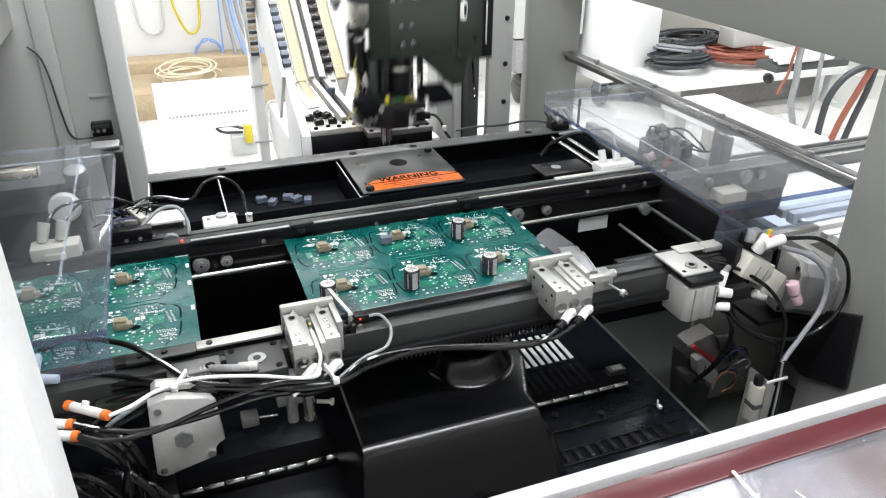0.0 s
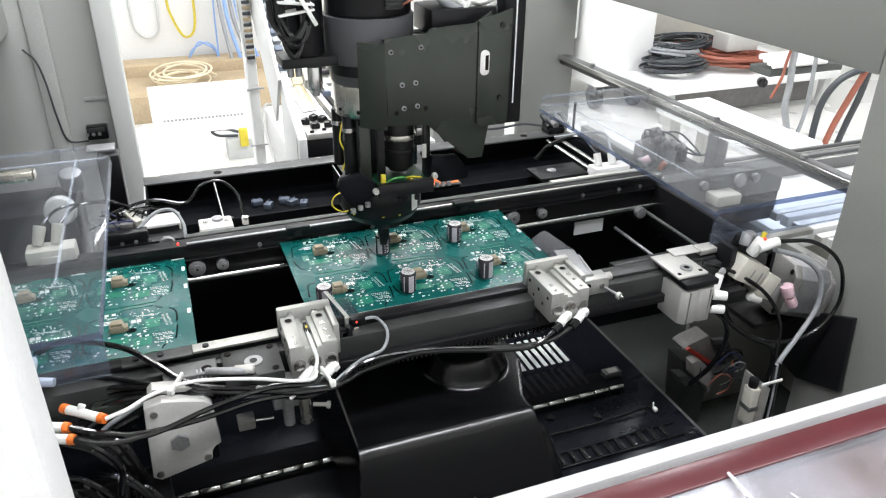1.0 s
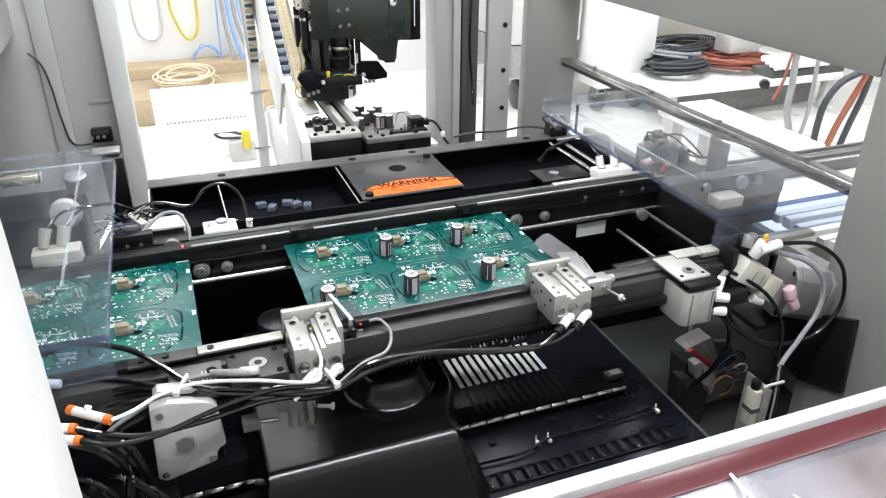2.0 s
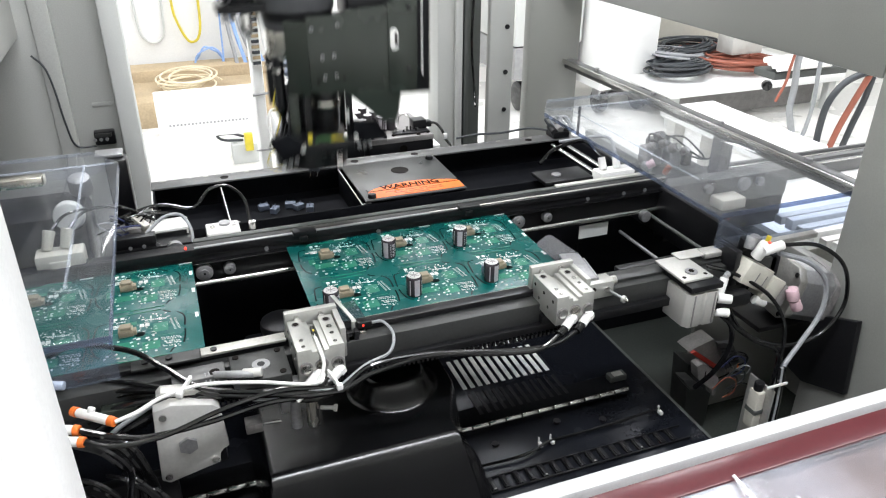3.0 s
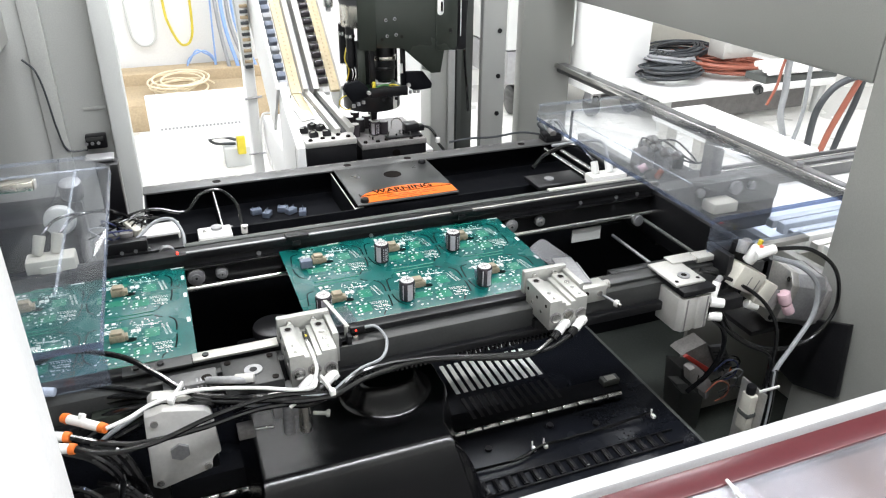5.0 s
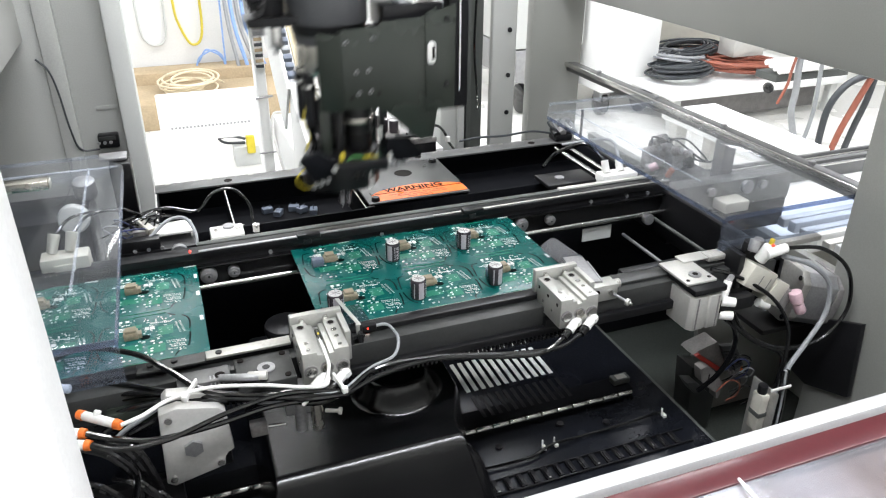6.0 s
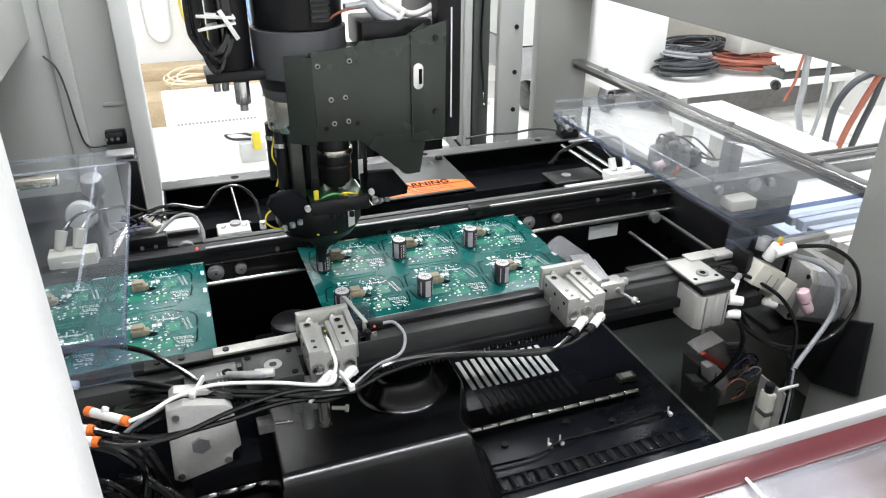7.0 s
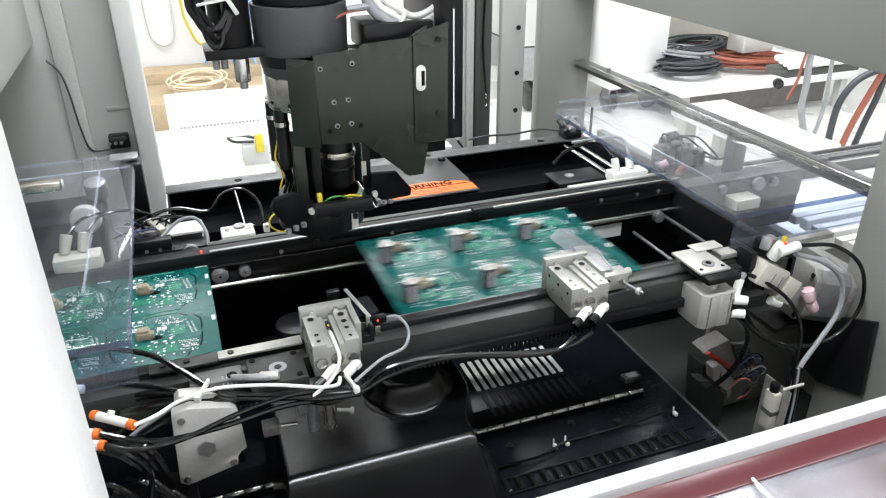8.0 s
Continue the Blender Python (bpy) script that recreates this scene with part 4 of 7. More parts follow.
# ---------------------------------------------------------------- component feeders
def feeders():
    f = thing("feeder_bank", "white component feeder bank with slanted tape chutes", "feeder", (0.18, 0.33, -0.06))
    part("front_block", box(0.086, 0.158, 0.275, 0.345, -0.035, 0.0118, 0.001), BLACK, f)
    part("top_plate", box(0.086, 0.158, 0.272, 0.345, 0.012, 0.0205, 0.001), ALULIGHT, f, "bright aluminium top plate")
    part("front_block", box(0.165, 0.262, 0.275, 0.385, -0.035, 0.0008, 0.001), BLACK, f)
    part("top_plate", box(0.165, 0.262, 0.272, 0.385, 0.001, 0.009, 0.001), MIDGREY, f, "grey top plate")
    part("support", box(0.075, 0.30, 0.346, 0.62, -0.10, -0.036, 0.002), WHITE, f)
    part("foot", box(0.08, 0.28, 0.38, 0.60, FLOOR_Z, -0.10, 0.002), WHITE, f)
    rng = random.Random(9)
    for x, y in ((0.094, 0.279), (0.112, 0.284), (0.126, 0.279), (0.148, 0.281), (0.136, 0.292)):
        part("screw", cyl((x, y, 0.0205), (x, y, 0.0228), 0.0032, 0.0028, 12), INK, f)
    for x, y in ((0.172, 0.279), (0.190, 0.278), (0.204, 0.282), (0.240, 0.277), (0.256, 0.282), (0.254, 0.33)):
        part("screw", cyl((x, y, 0.009), (x, y, 0.0112), 0.0032, 0.0028, 12), INK, f)
    part("block_bore", cyl((0.216, 0.2745, -0.010), (0.216, 0.2742, -0.010), 0.006, seg=20), INK, f)
    # slanted plates and chutes climb straight back
    def chute(name, x0, x1, t0, t1, material, label=""):
        bm = bmesh.new()
        a, b = Vector((0, 0.385, 0.060)), Vector((0, 0.80, 0.398))
        up = Vector((0.0, -(b - a).z, (b - a).y)).normalized()
        quad = [bm.verts.new(p + Vector((x, 0, 0)) + up * s) for p in (a, b) for x, s in ((x0, t0), (x1, t0), (x1, t1), (x0, t1))]
        for q in ((0, 1, 2, 3), (7, 6, 5, 4), (0, 4, 5, 1), (1, 5, 6, 2), (2, 6, 7, 3), (3, 7, 4, 0)):
            bm.faces.new([quad[i] for i in q])
        return part(name, bm, material, f, label)
    chute("side_plate", 0.0690, 0.0730, -0.090, 0.014, WHITE, "white slanted side plate")
    chute("chute", 0.0735, 0.0905, -0.010, -0.002, WHITEPL, "white tape chute")
    chute("carrier_tape", 0.0915, 0.1065, -0.004, 0.001, TAPE, "tan carrier tape")
    chute("rail", 0.1085, 0.1155, -0.026, 0.010, ALULIGHT, "bright aluminium rail")
    chute("rail_web", 0.1160, 0.1230, -0.026, -0.016, GALV)
    chute("rail", 0.1235, 0.1325, -0.026, 0.008, ALULIGHT)
    chute("chute", 0.1330, 0.1495, -0.010, -0.002, WHITEPL)
    chute("carrier_tape", 0.1500, 0.1640, -0.004, 0.001, TAPE)
    chute("side_plate", 0.1650, 0.1690, -0.060, 0.010, WHITE)
    a, b = Vector((0, 0.385, 0.060)), Vector((0, 0.80, 0.398))
    tilt = Matrix.Rotation(math.atan2(b.z - a.z, b.y - a.y), 4, "X")
    for k in range(30):
        p = a.lerp(b, 0.03 + k * 0.030)
        part("taped_component", join(None, box(-0.0062, 0.0062, -0.0048, 0.0048, -0.002, 0.0075, 0.0012), Matrix.Translation(p + Vector((0.082, 0, 0))) @ tilt), BLUEGREY if k % 4 else GREYCAB, f)
        can = part("taped_can", join(None, cyl((-0.0065, 0, 0.0045), (0.0065, 0, 0.0045), 0.0052, seg=14, bev=0.0008), Matrix.Translation(p + Vector((0.1412, 0, 0))) @ tilt), CAPSLEEVE, f)
        part("can_end", join(None, cyl((0.0065, 0, 0.0045), (0.0069, 0, 0.0045), 0.0044, seg=14), Matrix.Translation(p + Vector((0.1412, 0, 0))) @ tilt), CAPTOP, can)
        for dx in (0.0990, 0.1570):
            for s in (0.0, 0.015):
                part("sprocket_hole", join(None, box(-0.0009, 0.0009, -0.0012, 0.0012, 0.001, 0.0013, 0), Matrix.Translation(p + (b - a) * s + Vector((dx, 0, 0))) @ tilt), CARD, f)
    # lower tracks bend forward to the pick-up point
    def bar(name, p, q, w, h, material, label=""):
        p, q = Vector(p), Vector(q)
        d = (q - p).normalized()
        side = Vector((d.y, -d.x, 0)).normalized() * w / 2
        up = side.cross(d).normalized() * h
        if up.z < 0:
            up = -up
        bm = bmesh.new()
        v = [bm.verts.new(c + s * side + t * up) for c in (p, q) for s, t in ((-1, -1), (1, -1), (1, 0), (-1, 0))]
        for n in ((0, 1, 2, 3), (7, 6, 5, 4), (0, 4, 5, 1), (1, 5, 6, 2), (2, 6, 7, 3), (3, 7, 4, 0)):
            bm.faces.new([v[i] for i in n])
        return part(name, bm, material, f, label)
    bar("pick_track", (0.112, 0.392, 0.066), (0.138, 0.298, 0.028), 0.008, 0.012, ALULIGHT, "bright aluminium pick-up track")
    bar("pick_track", (0.131, 0.392, 0.064), (0.158, 0.298, 0.028), 0.009, 0.012, ALULIGHT)
    bar("track_groove", (0.122, 0.388, 0.056), (0.148, 0.302, 0.021), 0.009, 0.010, RAILGREY)
    bar("tape_end", (0.099, 0.386, 0.060), (0.108, 0.345, 0.036), 0.013, 0.002, TAPE)
    bar("spring_wire", (0.104, 0.386, 0.062), (0.126, 0.300, 0.026), 0.0016, 0.0016, STEEL)
    bar("cover_plate", (0.094, 0.372, 0.050), (0.104, 0.335, 0.034), 0.020, 0.002, ALULIGHT)
    for x, y, a in ((0.108, 0.332, 20), (0.121, 0.296, -8), (0.102, 0.296, 5), (0.118, 0.322, 35), (0.093, 0.318, -20)):
        bm = join(None, slab([(-0.006, 0), (0.006, 0), (0.006, 0.006), (0.002, 0.0095), (-0.006, 0.007)], -0.0045, 0.0045, 0.0006), pose(x, y, 0.0207, 0, 0, a))
        clip = part("pick_clamp", bm, BLACK, f)
        part("clamp_edge", join(None, box(-0.005, 0.001, -0.0046, -0.0040, 0.0076, 0.0092, 0), pose(x, y, 0.0207, 0, 0, a)), ALULIGHT, clip)
    for x, y in ((0.166, 0.312), (0.180, 0.334), (0.168, 0.352), (0.193, 0.348), (0.196, 0.322), (0.209, 0.312), (0.207, 0.362), (0.182, 0.372)):
        can = part("waiting_capacitor", cyl((x, y, 0.0092), (x, y, 0.0275), 0.0068, seg=20, bev=0.0008), CAPSLEEVE, f, "dark capacitor can")
        part("can_top", cyl((x, y, 0.0276), (x, y, 0.0281), 0.0060, seg=20), CAPTOP, can)
    for k in range(10):
        x, y = rng.uniform(0.174, 0.25), rng.uniform(0.287, 0.30)
        part("pin", cyl((x, y, 0.009), (x, y, rng.uniform(0.012, 0.020)), 0.0014, seg=8), (STEEL, BLACK)[k % 2], f)
    part("guide_loop", tube([(0.226, 0.33, 0.009), (0.228, 0.33, 0.022), (0.236, 0.322, 0.026), (0.240, 0.312, 0.018), (0.240, 0.305, 0.009)], 0.0009, 6), STEEL, f)
    cheek = [(0.272, -0.12), (0.272, 0.014), (0.345, 0.046), (0.385, 0.078), (0.40, 0.03), (0.40, -0.12)]
    part("side_cheek", slab(cheek, 0.0735, 0.0850, 0.0006, "x"), WHITE, f, "white side cheek")
    part("cheek_seam", box(0.0731, 0.0734, 0.285, 0.287, -0.10, 0.012, 0), MIDGREY, f)
    # white vertical box sections beside the bank
    f = thing("reel_stand", "white folded-steel reel stand with trailing cables", "stand", (0.03, 0.62, FLOOR_Z))
    part("upright", box(0.050, 0.068, 0.60, 0.64, FLOOR_Z, 0.6, 0.003), WHITE, f)
    part("slant_plate", slab([(0.022, 0.60), (0.047, 0.60), (0.064, 0.06), (0.052, 0.06)], 0.592, 0.598, 0.001), WHITE, f, "white slanted sheet")
    part("slant_rim", slab([(0.018, 0.60), (0.0215, 0.60), (0.0515, 0.06), (0.049, 0.06)], 0.586, 0.598, 0.0008), FRAMELIGHT, f)
    part("tie", cyl((0.046, 0.596, 0.002), (0.075, 0.596, 0.004), 0.0022), GALV, f)
    part("tie", cyl((0.042, 0.596, -0.098), (0.072, 0.596, -0.098), 0.0016), GALV, f)
    part("wire_guard", tube([(0.078, 0.52, -0.004), (0.062, 0.51, -0.004), (0.057, 0.50, -0.03), (0.064, 0.47, -0.085), (0.075, 0.44, -0.13)], 0.0022), WHITEPL, f)
    for k in range(12):
        part("stacked_tape", box(0.0525, 0.0655, 0.590, 0.5985, 0.055 + 0.009 * k, 0.0602 + 0.009 * k, 0.0008), (DARKCAB, CARD)[k % 2], f)
    f = thing("feeder_motor", "black connector block with leads on the feeder bank", "connector", (0.245, 0.3, 0.009))
    part("block", box(0.238, 0.259, 0.295, 0.315, 0.0092, 0.0240, 0.002), BLACK, f)
    part("plug", box(0.2592, 0.268, 0.298, 0.310, 0.0110, 0.0200, 0.0015), BLACK, f)
    part("foot", box(0.205, 0.258, 0.280, 0.294, 0.0092, 0.0120, 0.001), BLACK, f)
    part("lead", tube([(0.267, 0.304, 0.016), (0.276, 0.302, 0.014), (0.284, 0.298, 0.004), (0.288, 0.296, -0.008), (0.296, 0.290, -0.020)], 0.0018, 6), RUBBER, f)
    part("white_plug", box(0.284, 0.290, 0.290, 0.296, -0.008, 0.000, 0.001), WHITEPL, f)


# ---------------------------------------------------------------- circuit board panels
BOARD_X, BOARD_Y, CAP_X, CAP_Y, PANEL_W = 0.0772, 0.0802, 0.0165, -0.0575, 0.2475


def pads(rng):
    """Solder pads, silkscreen and routed slots of one small board, about its corner."""
    tin, silk, slot, copper = bmesh.new(), bmesh.new(), bmesh.new(), bmesh.new()
    flat = lambda bm, x, y, w, h, z=0.0002: box(x - w / 2, x + w / 2, y - h / 2, y + h / 2, 0.00002, z, 0, bm)
    # large oval solder joints over the open half of the board
    for k in range(9):
        for j in range(5):
            if rng.random() < 0.62:
                x, y = 0.018 + k * 0.0062 + rng.uniform(-.0022, .0022), -0.0475 - j * 0.0058 + rng.uniform(-.002, .002)
                if not (0.058 < x and y > -0.070):
                    r = rng.uniform(0.0007, 0.0012)
                    cyl((x, y, 0.00002), (x, y, 0.0004), r, seg=8, bm=tin)
                    if rng.random() < 0.4:
                        cyl((x + r, y + 0.0003, 0.00002), (x + r, y + 0.0003, 0.0004), r, seg=8, bm=tin)
    for k in range(16):     # joints along the upper edge and round the connector
        x, y = rng.uniform(0.022, 0.062), rng.uniform(-0.017, -0.010)
        cyl((x, y, 0.00002), (x, y, 0.0004), rng.uniform(0.0005, 0.0009), seg=8, bm=tin)
    for k in range(18):
        x, y = rng.uniform(0.040, 0.053), rng.uniform(-0.036, -0.016)
        flat(tin, x, y, rng.uniform(0.0006, 0.0013), rng.uniform(0.0005, 0.0010))
    # rows of fine pads of the small ICs
    for k, (y, x0, n) in enumerate(((-0.0520, 0.060, 8), (-0.0545, 0.061, 8), (-0.0590, 0.064, 6), (-0.0615, 0.064, 6), (-0.0655, 0.062, 5))):
        for j in range(n):
            flat(tin, x0 + j * 0.0020 + rng.uniform(-.0003, .0003), y - 0.0002 * j, 0.0011, 0.0010)
    for k in range(9):
        for j in range(2):
            flat(tin, 0.0685 + 0.0034 * j + 0.0004 * k, -0.0235 - k * 0.0022, 0.0017, 0.0007)
    for k in range(26):
        x, y = rng.uniform(0.060, 0.076), rng.uniform(-0.072, -0.056)
        flat(silk, x, y, rng.uniform(0.0005, 0.0016), rng.uniform(0.0004, 0.0009))
    flat(tin, 0.0450, -0.0268, 0.0036, 0.0050)
    flat(tin, 0.0494, -0.0270, 0.0036, 0.0050)
    # printed legend: two squares, three bars, a line of small marks
    flat(silk, 0.0235, -0.0095, 0.0032, 0.0032)
    flat(silk, 0.0292, -0.0097, 0.0032, 0.0032)
    for k in range(3):
        flat(silk, 0.0235, -0.0205 - 0.0022 * k, 0.0085 - 0.001 * k, 0.0011)
    flat(silk, 0.0170, -0.0225, 0.0034, 0.0012)
    for k in range(9):
        flat(silk, 0.0510 + 0.0017 * k, -0.0192 - 0.0002 * k, 0.0012, 0.0014)
    for k in range(5):
        flat(silk, 0.0255 + 0.0014 * k, -0.0155, 0.0010, 0.0011)
    for k in range(22):
        x, y = rng.uniform(0.040, 0.074), rng.uniform(-0.044, -0.012)
        flat(silk, x, y, rng.uniform(0.0006, 0.0030), 0.0005)
    # copper pours that show paler through the mask
    for x, y, w, h in ((0.030, -0.0545, 0.022, 0.010), (0.052, -0.060, 0.014, 0.012), (0.060, -0.034, 0.012, 0.014), (0.036, -0.0205, 0.010, 0.005), (0.018, -0.044, 0.006, 0.012)):
        flat(copper, x, y, w, h, 0.00008)
    for k in range(12):
        x, y, w = rng.uniform(0.020, 0.066), rng.uniform(-0.068, -0.014), rng.uniform(0.006, 0.018)
        flat(copper, x, y, w, 0.0005, 0.0001)
    # routed slots that free the board, with breaks where tabs hold it
    for pts in (((0.0165, -0.0140), (0.0098, -0.0165), (0.0078, -0.026), (0.0062, -0.0385)), ((0.0058, -0.0440), (0.0066, -0.053), (0.0088, -0.0615), (0.0130, -0.0670)),
                ((0.0745, -0.0130), (0.0790, -0.0190), (0.0802, -0.027), (0.0796, -0.0375)), ((0.0795, -0.0440), (0.0790, -0.053), (0.0772, -0.0650)),
                ((0.0705, -0.0695), (0.0680, -0.0720), (0.0660, -0.0765)), ((0.0630, -0.0062), (0.0650, -0.0085), (0.0690, -0.0112))):
        tube([(a, b, 0) for a, b in pts], 0.00075, 6, 5, slot)
    for pts in (((0.020, -0.0775), (0.042, -0.0790), (0.064, -0.0785)), ((0.019, -0.0060), (0.040, -0.0045), (0.061, -0.0045))):
        tube([(a, b, 0) for a, b in pts], 0.0006, 6, 5, copper)
    bmesh.ops.transform(slot, matrix=Matrix.Diagonal((1, 1, 0.18, 1)), verts=slot.verts)
    own = bmesh.new()
    cyl((0, 0, -0.0001), (0, 0, 0.00025), 0.0036, seg=20, bm=own)
    join(slot, own, Matrix.Translation((0.0435, -0.0405, 0)) @ Matrix.Diagonal((1.15, 0.9, 1, 1)))
    return tin, silk, slot, copper


def terminal_header():
    """Tan through-hole connector: stepped body, three cells and side lugs."""
    bm = box(0.0270, 0.0385, -0.0420, -0.0325, 0.0, 0.0062, 0.0005)
    box(0.0285, 0.0375, -0.0410, -0.0335, 0.0062, 0.0088, 0.0005, bm)
    for x in (0.0395, 0.0405):
        box(x - 0.0010, x + 0.0006, -0.0405, -0.0340, 0.0, 0.0045, 0.0003, bm)
    for k in range(3):
        box(0.0290 + 0.0030 * k, 0.0312 + 0.0030 * k, -0.0424, -0.0419, 0.0012, 0.0052, 0.0002, bm)
    return bm


def capacitor_parts(host, x, y, turn, sleeve_name="capacitor"):
    """An electrolytic capacitor: sleeve, crimped can top, pale stripe that paints its reflection, and printed bars."""
    r, h = 0.0073, 0.0198
    bm = bmesh.new()
    prof = [(r * 0.9, 0.0006), (r, 0.0016), (r, h - 0.0012), (r * 0.93, h), (r * 0.86, h + 0.0002)]
    rings = [[bm.verts.new((x + a * math.cos(2 * math.pi * k / 28), y + a * math.sin(2 * math.pi * k / 28), z)) for k in range(28)] for a, z in prof]
    for p, q in zip(rings, rings[1:]):
        for k in range(28):
            bm.faces.new((p[k], p[(k + 1) % 28], q[(k + 1) % 28], q[k]))
    bm.faces.new(rings[0][::-1])
    bm.faces.new(rings[-1])
    body = host(sleeve_name, bm, CAPSLEEVE)
    top = cyl((x, y, h + 0.0002), (x, y, h + 0.0006), r * 0.85, r * 0.82, 28)
    part("can_top", top, CAPTOP, body, "bare aluminium top")
    vent = bmesh.new()
    for k in range(3):
        join(vent, box(-r * 0.62, r * 0.62, -0.00025, 0.00025, 0, 0.00025, 0), Matrix.Translation((x, y, h + 0.0006)) @ Matrix.Rotation(radians(20 + 60 * k), 4, "Z"))
    part("vent_score", vent, MIDGREY, body)
    mark = bmesh.new()
    def patch(a0, a1, z0, z1, bm=mark):
        n = 5
        ring = [[bm.verts.new((x + (r + 0.00012) * math.cos(a0 + (a1 - a0) * k / n), y + (r + 0.00012) * math.sin(a0 + (a1 - a0) * k / n), z)) for k in range(n + 1)] for z in (z0, z1)]
        for k in range(n):
            bm.faces.new((ring[0][k], ring[0][k + 1], ring[1][k + 1], ring[1][k]))
    a = radians(turn)
    # broad pale stripe paints the reflection on the sleeve
    patch(a - 0.62, a + 0.10, 0.0018, h - 0.0014)
    for c in range(3):      # upright lines of print on the dark side
        for k in range(6 if c != 1 else 4):
            z = 0.0030 + (0.0024 if c != 1 else 0.0036) * k
            patch(a + 0.42 + 0.30 * c, a + (0.54 if c != 1 else 0.62) + 0.30 * c, z, z + (0.0016 if c != 1 else 0.0027))
    patch(a - 1.25, a - 1.12, 0.0025, h - 0.002)
    part("sleeve_print", mark, CAPMARKSHINE, body, "pale stripe painting the reflection, and print")
    legs = bmesh.new()
    for s in (-0.0037, 0.0037):
        cyl((x + s, y, -0.004), (x + s, y, 0.0008), 0.0004, seg=8, bm=legs)
    part("leads", legs, TIN, body)
    return body


def block_parts(host, x, y):
    body = host("film_capacitor", box(x - 0.0058, x + 0.0058, y - 0.004, y + 0.004, 0.0004, 0.0085, 0.0008), BLUEGREY)
    legs = bmesh.new()
    for s in (-0.004, 0.004):
        cyl((x + s, y, -0.004), (x + s, y, 0.0006), 0.0004, seg=8, bm=legs)
    part("leads", legs, TIN, body)
    return body


def panel(x0, caps, blocks, name, label):
    """A panel of six boards with their parts; caps and blocks: which boards hold them already."""
    f = thing(name, label, "circuit board", (x0, 0, 0), "circuit board panels")
    rng = random.Random(21)
    part("substrate", box(x0, x0 + PANEL_W, -0.162, 0.0, -0.0016, 0.0, 0.0002), MASK, f)
    for x in (0.05, 0.145, 0.235):
        part("fiducial", box(x0 + x, x0 + x + 0.012, -0.003, -0.0012, 0.0, 0.0002, 0), TIN, f)
    for y in (-0.02, -0.055, -0.10):
        part("edge_mark", box(x0 + PANEL_W - 0.0042, x0 + PANEL_W - 0.0012, y - 0.008, y, 0.0, 0.0002, 0), SILK, f)
    data = None
    for r in range(2):
        for c in range(3):
            ox, oy = x0 + c * BOARD_X, -r * BOARD_Y
            if data is None:
                data = []
                for nm, bm, m in zip(("solder_pad", "silkscreen", "routed_slot", "copper_area"), pads(rng), (TIN, SILK, SLOTD, TRACE)):
                    data.append((nm, mesh_of(nm, bm, m, Vector((0, 0, 0)))))
                data.append(("connector", mesh_of("connector", terminal_header(), TANPL, Vector((0, 0, 0)))))
            for nm, me in data:
                o = new(nm, me)
                o.parent, o.location = f, (ox - x0, oy, 0)
                if nm != "connector":
                    tagged(o, kind="stuff")
            host = lambda nm, bm, m: part(nm, bm, m, f)
            k = r * 3 + c
            if k in caps:
                capacitor_parts(host, ox + CAP_X, oy + CAP_Y, 235 + 14 * k)
            if k in blocks:
                block_parts(host, ox + CAP_X + 0.003, oy - 0.0445)
    return f


def carried(kind, x, y, label, category):
    """A component of its own, built where it ends up on the panel."""
    host = lambda nm, bm, m: solo(nm, bm, m, label, category, (x, y, 0))
    return capacitor_parts(host, x, y, 243, "electrolytic_capacitor") if kind == "cap" else block_parts(host, x, y)


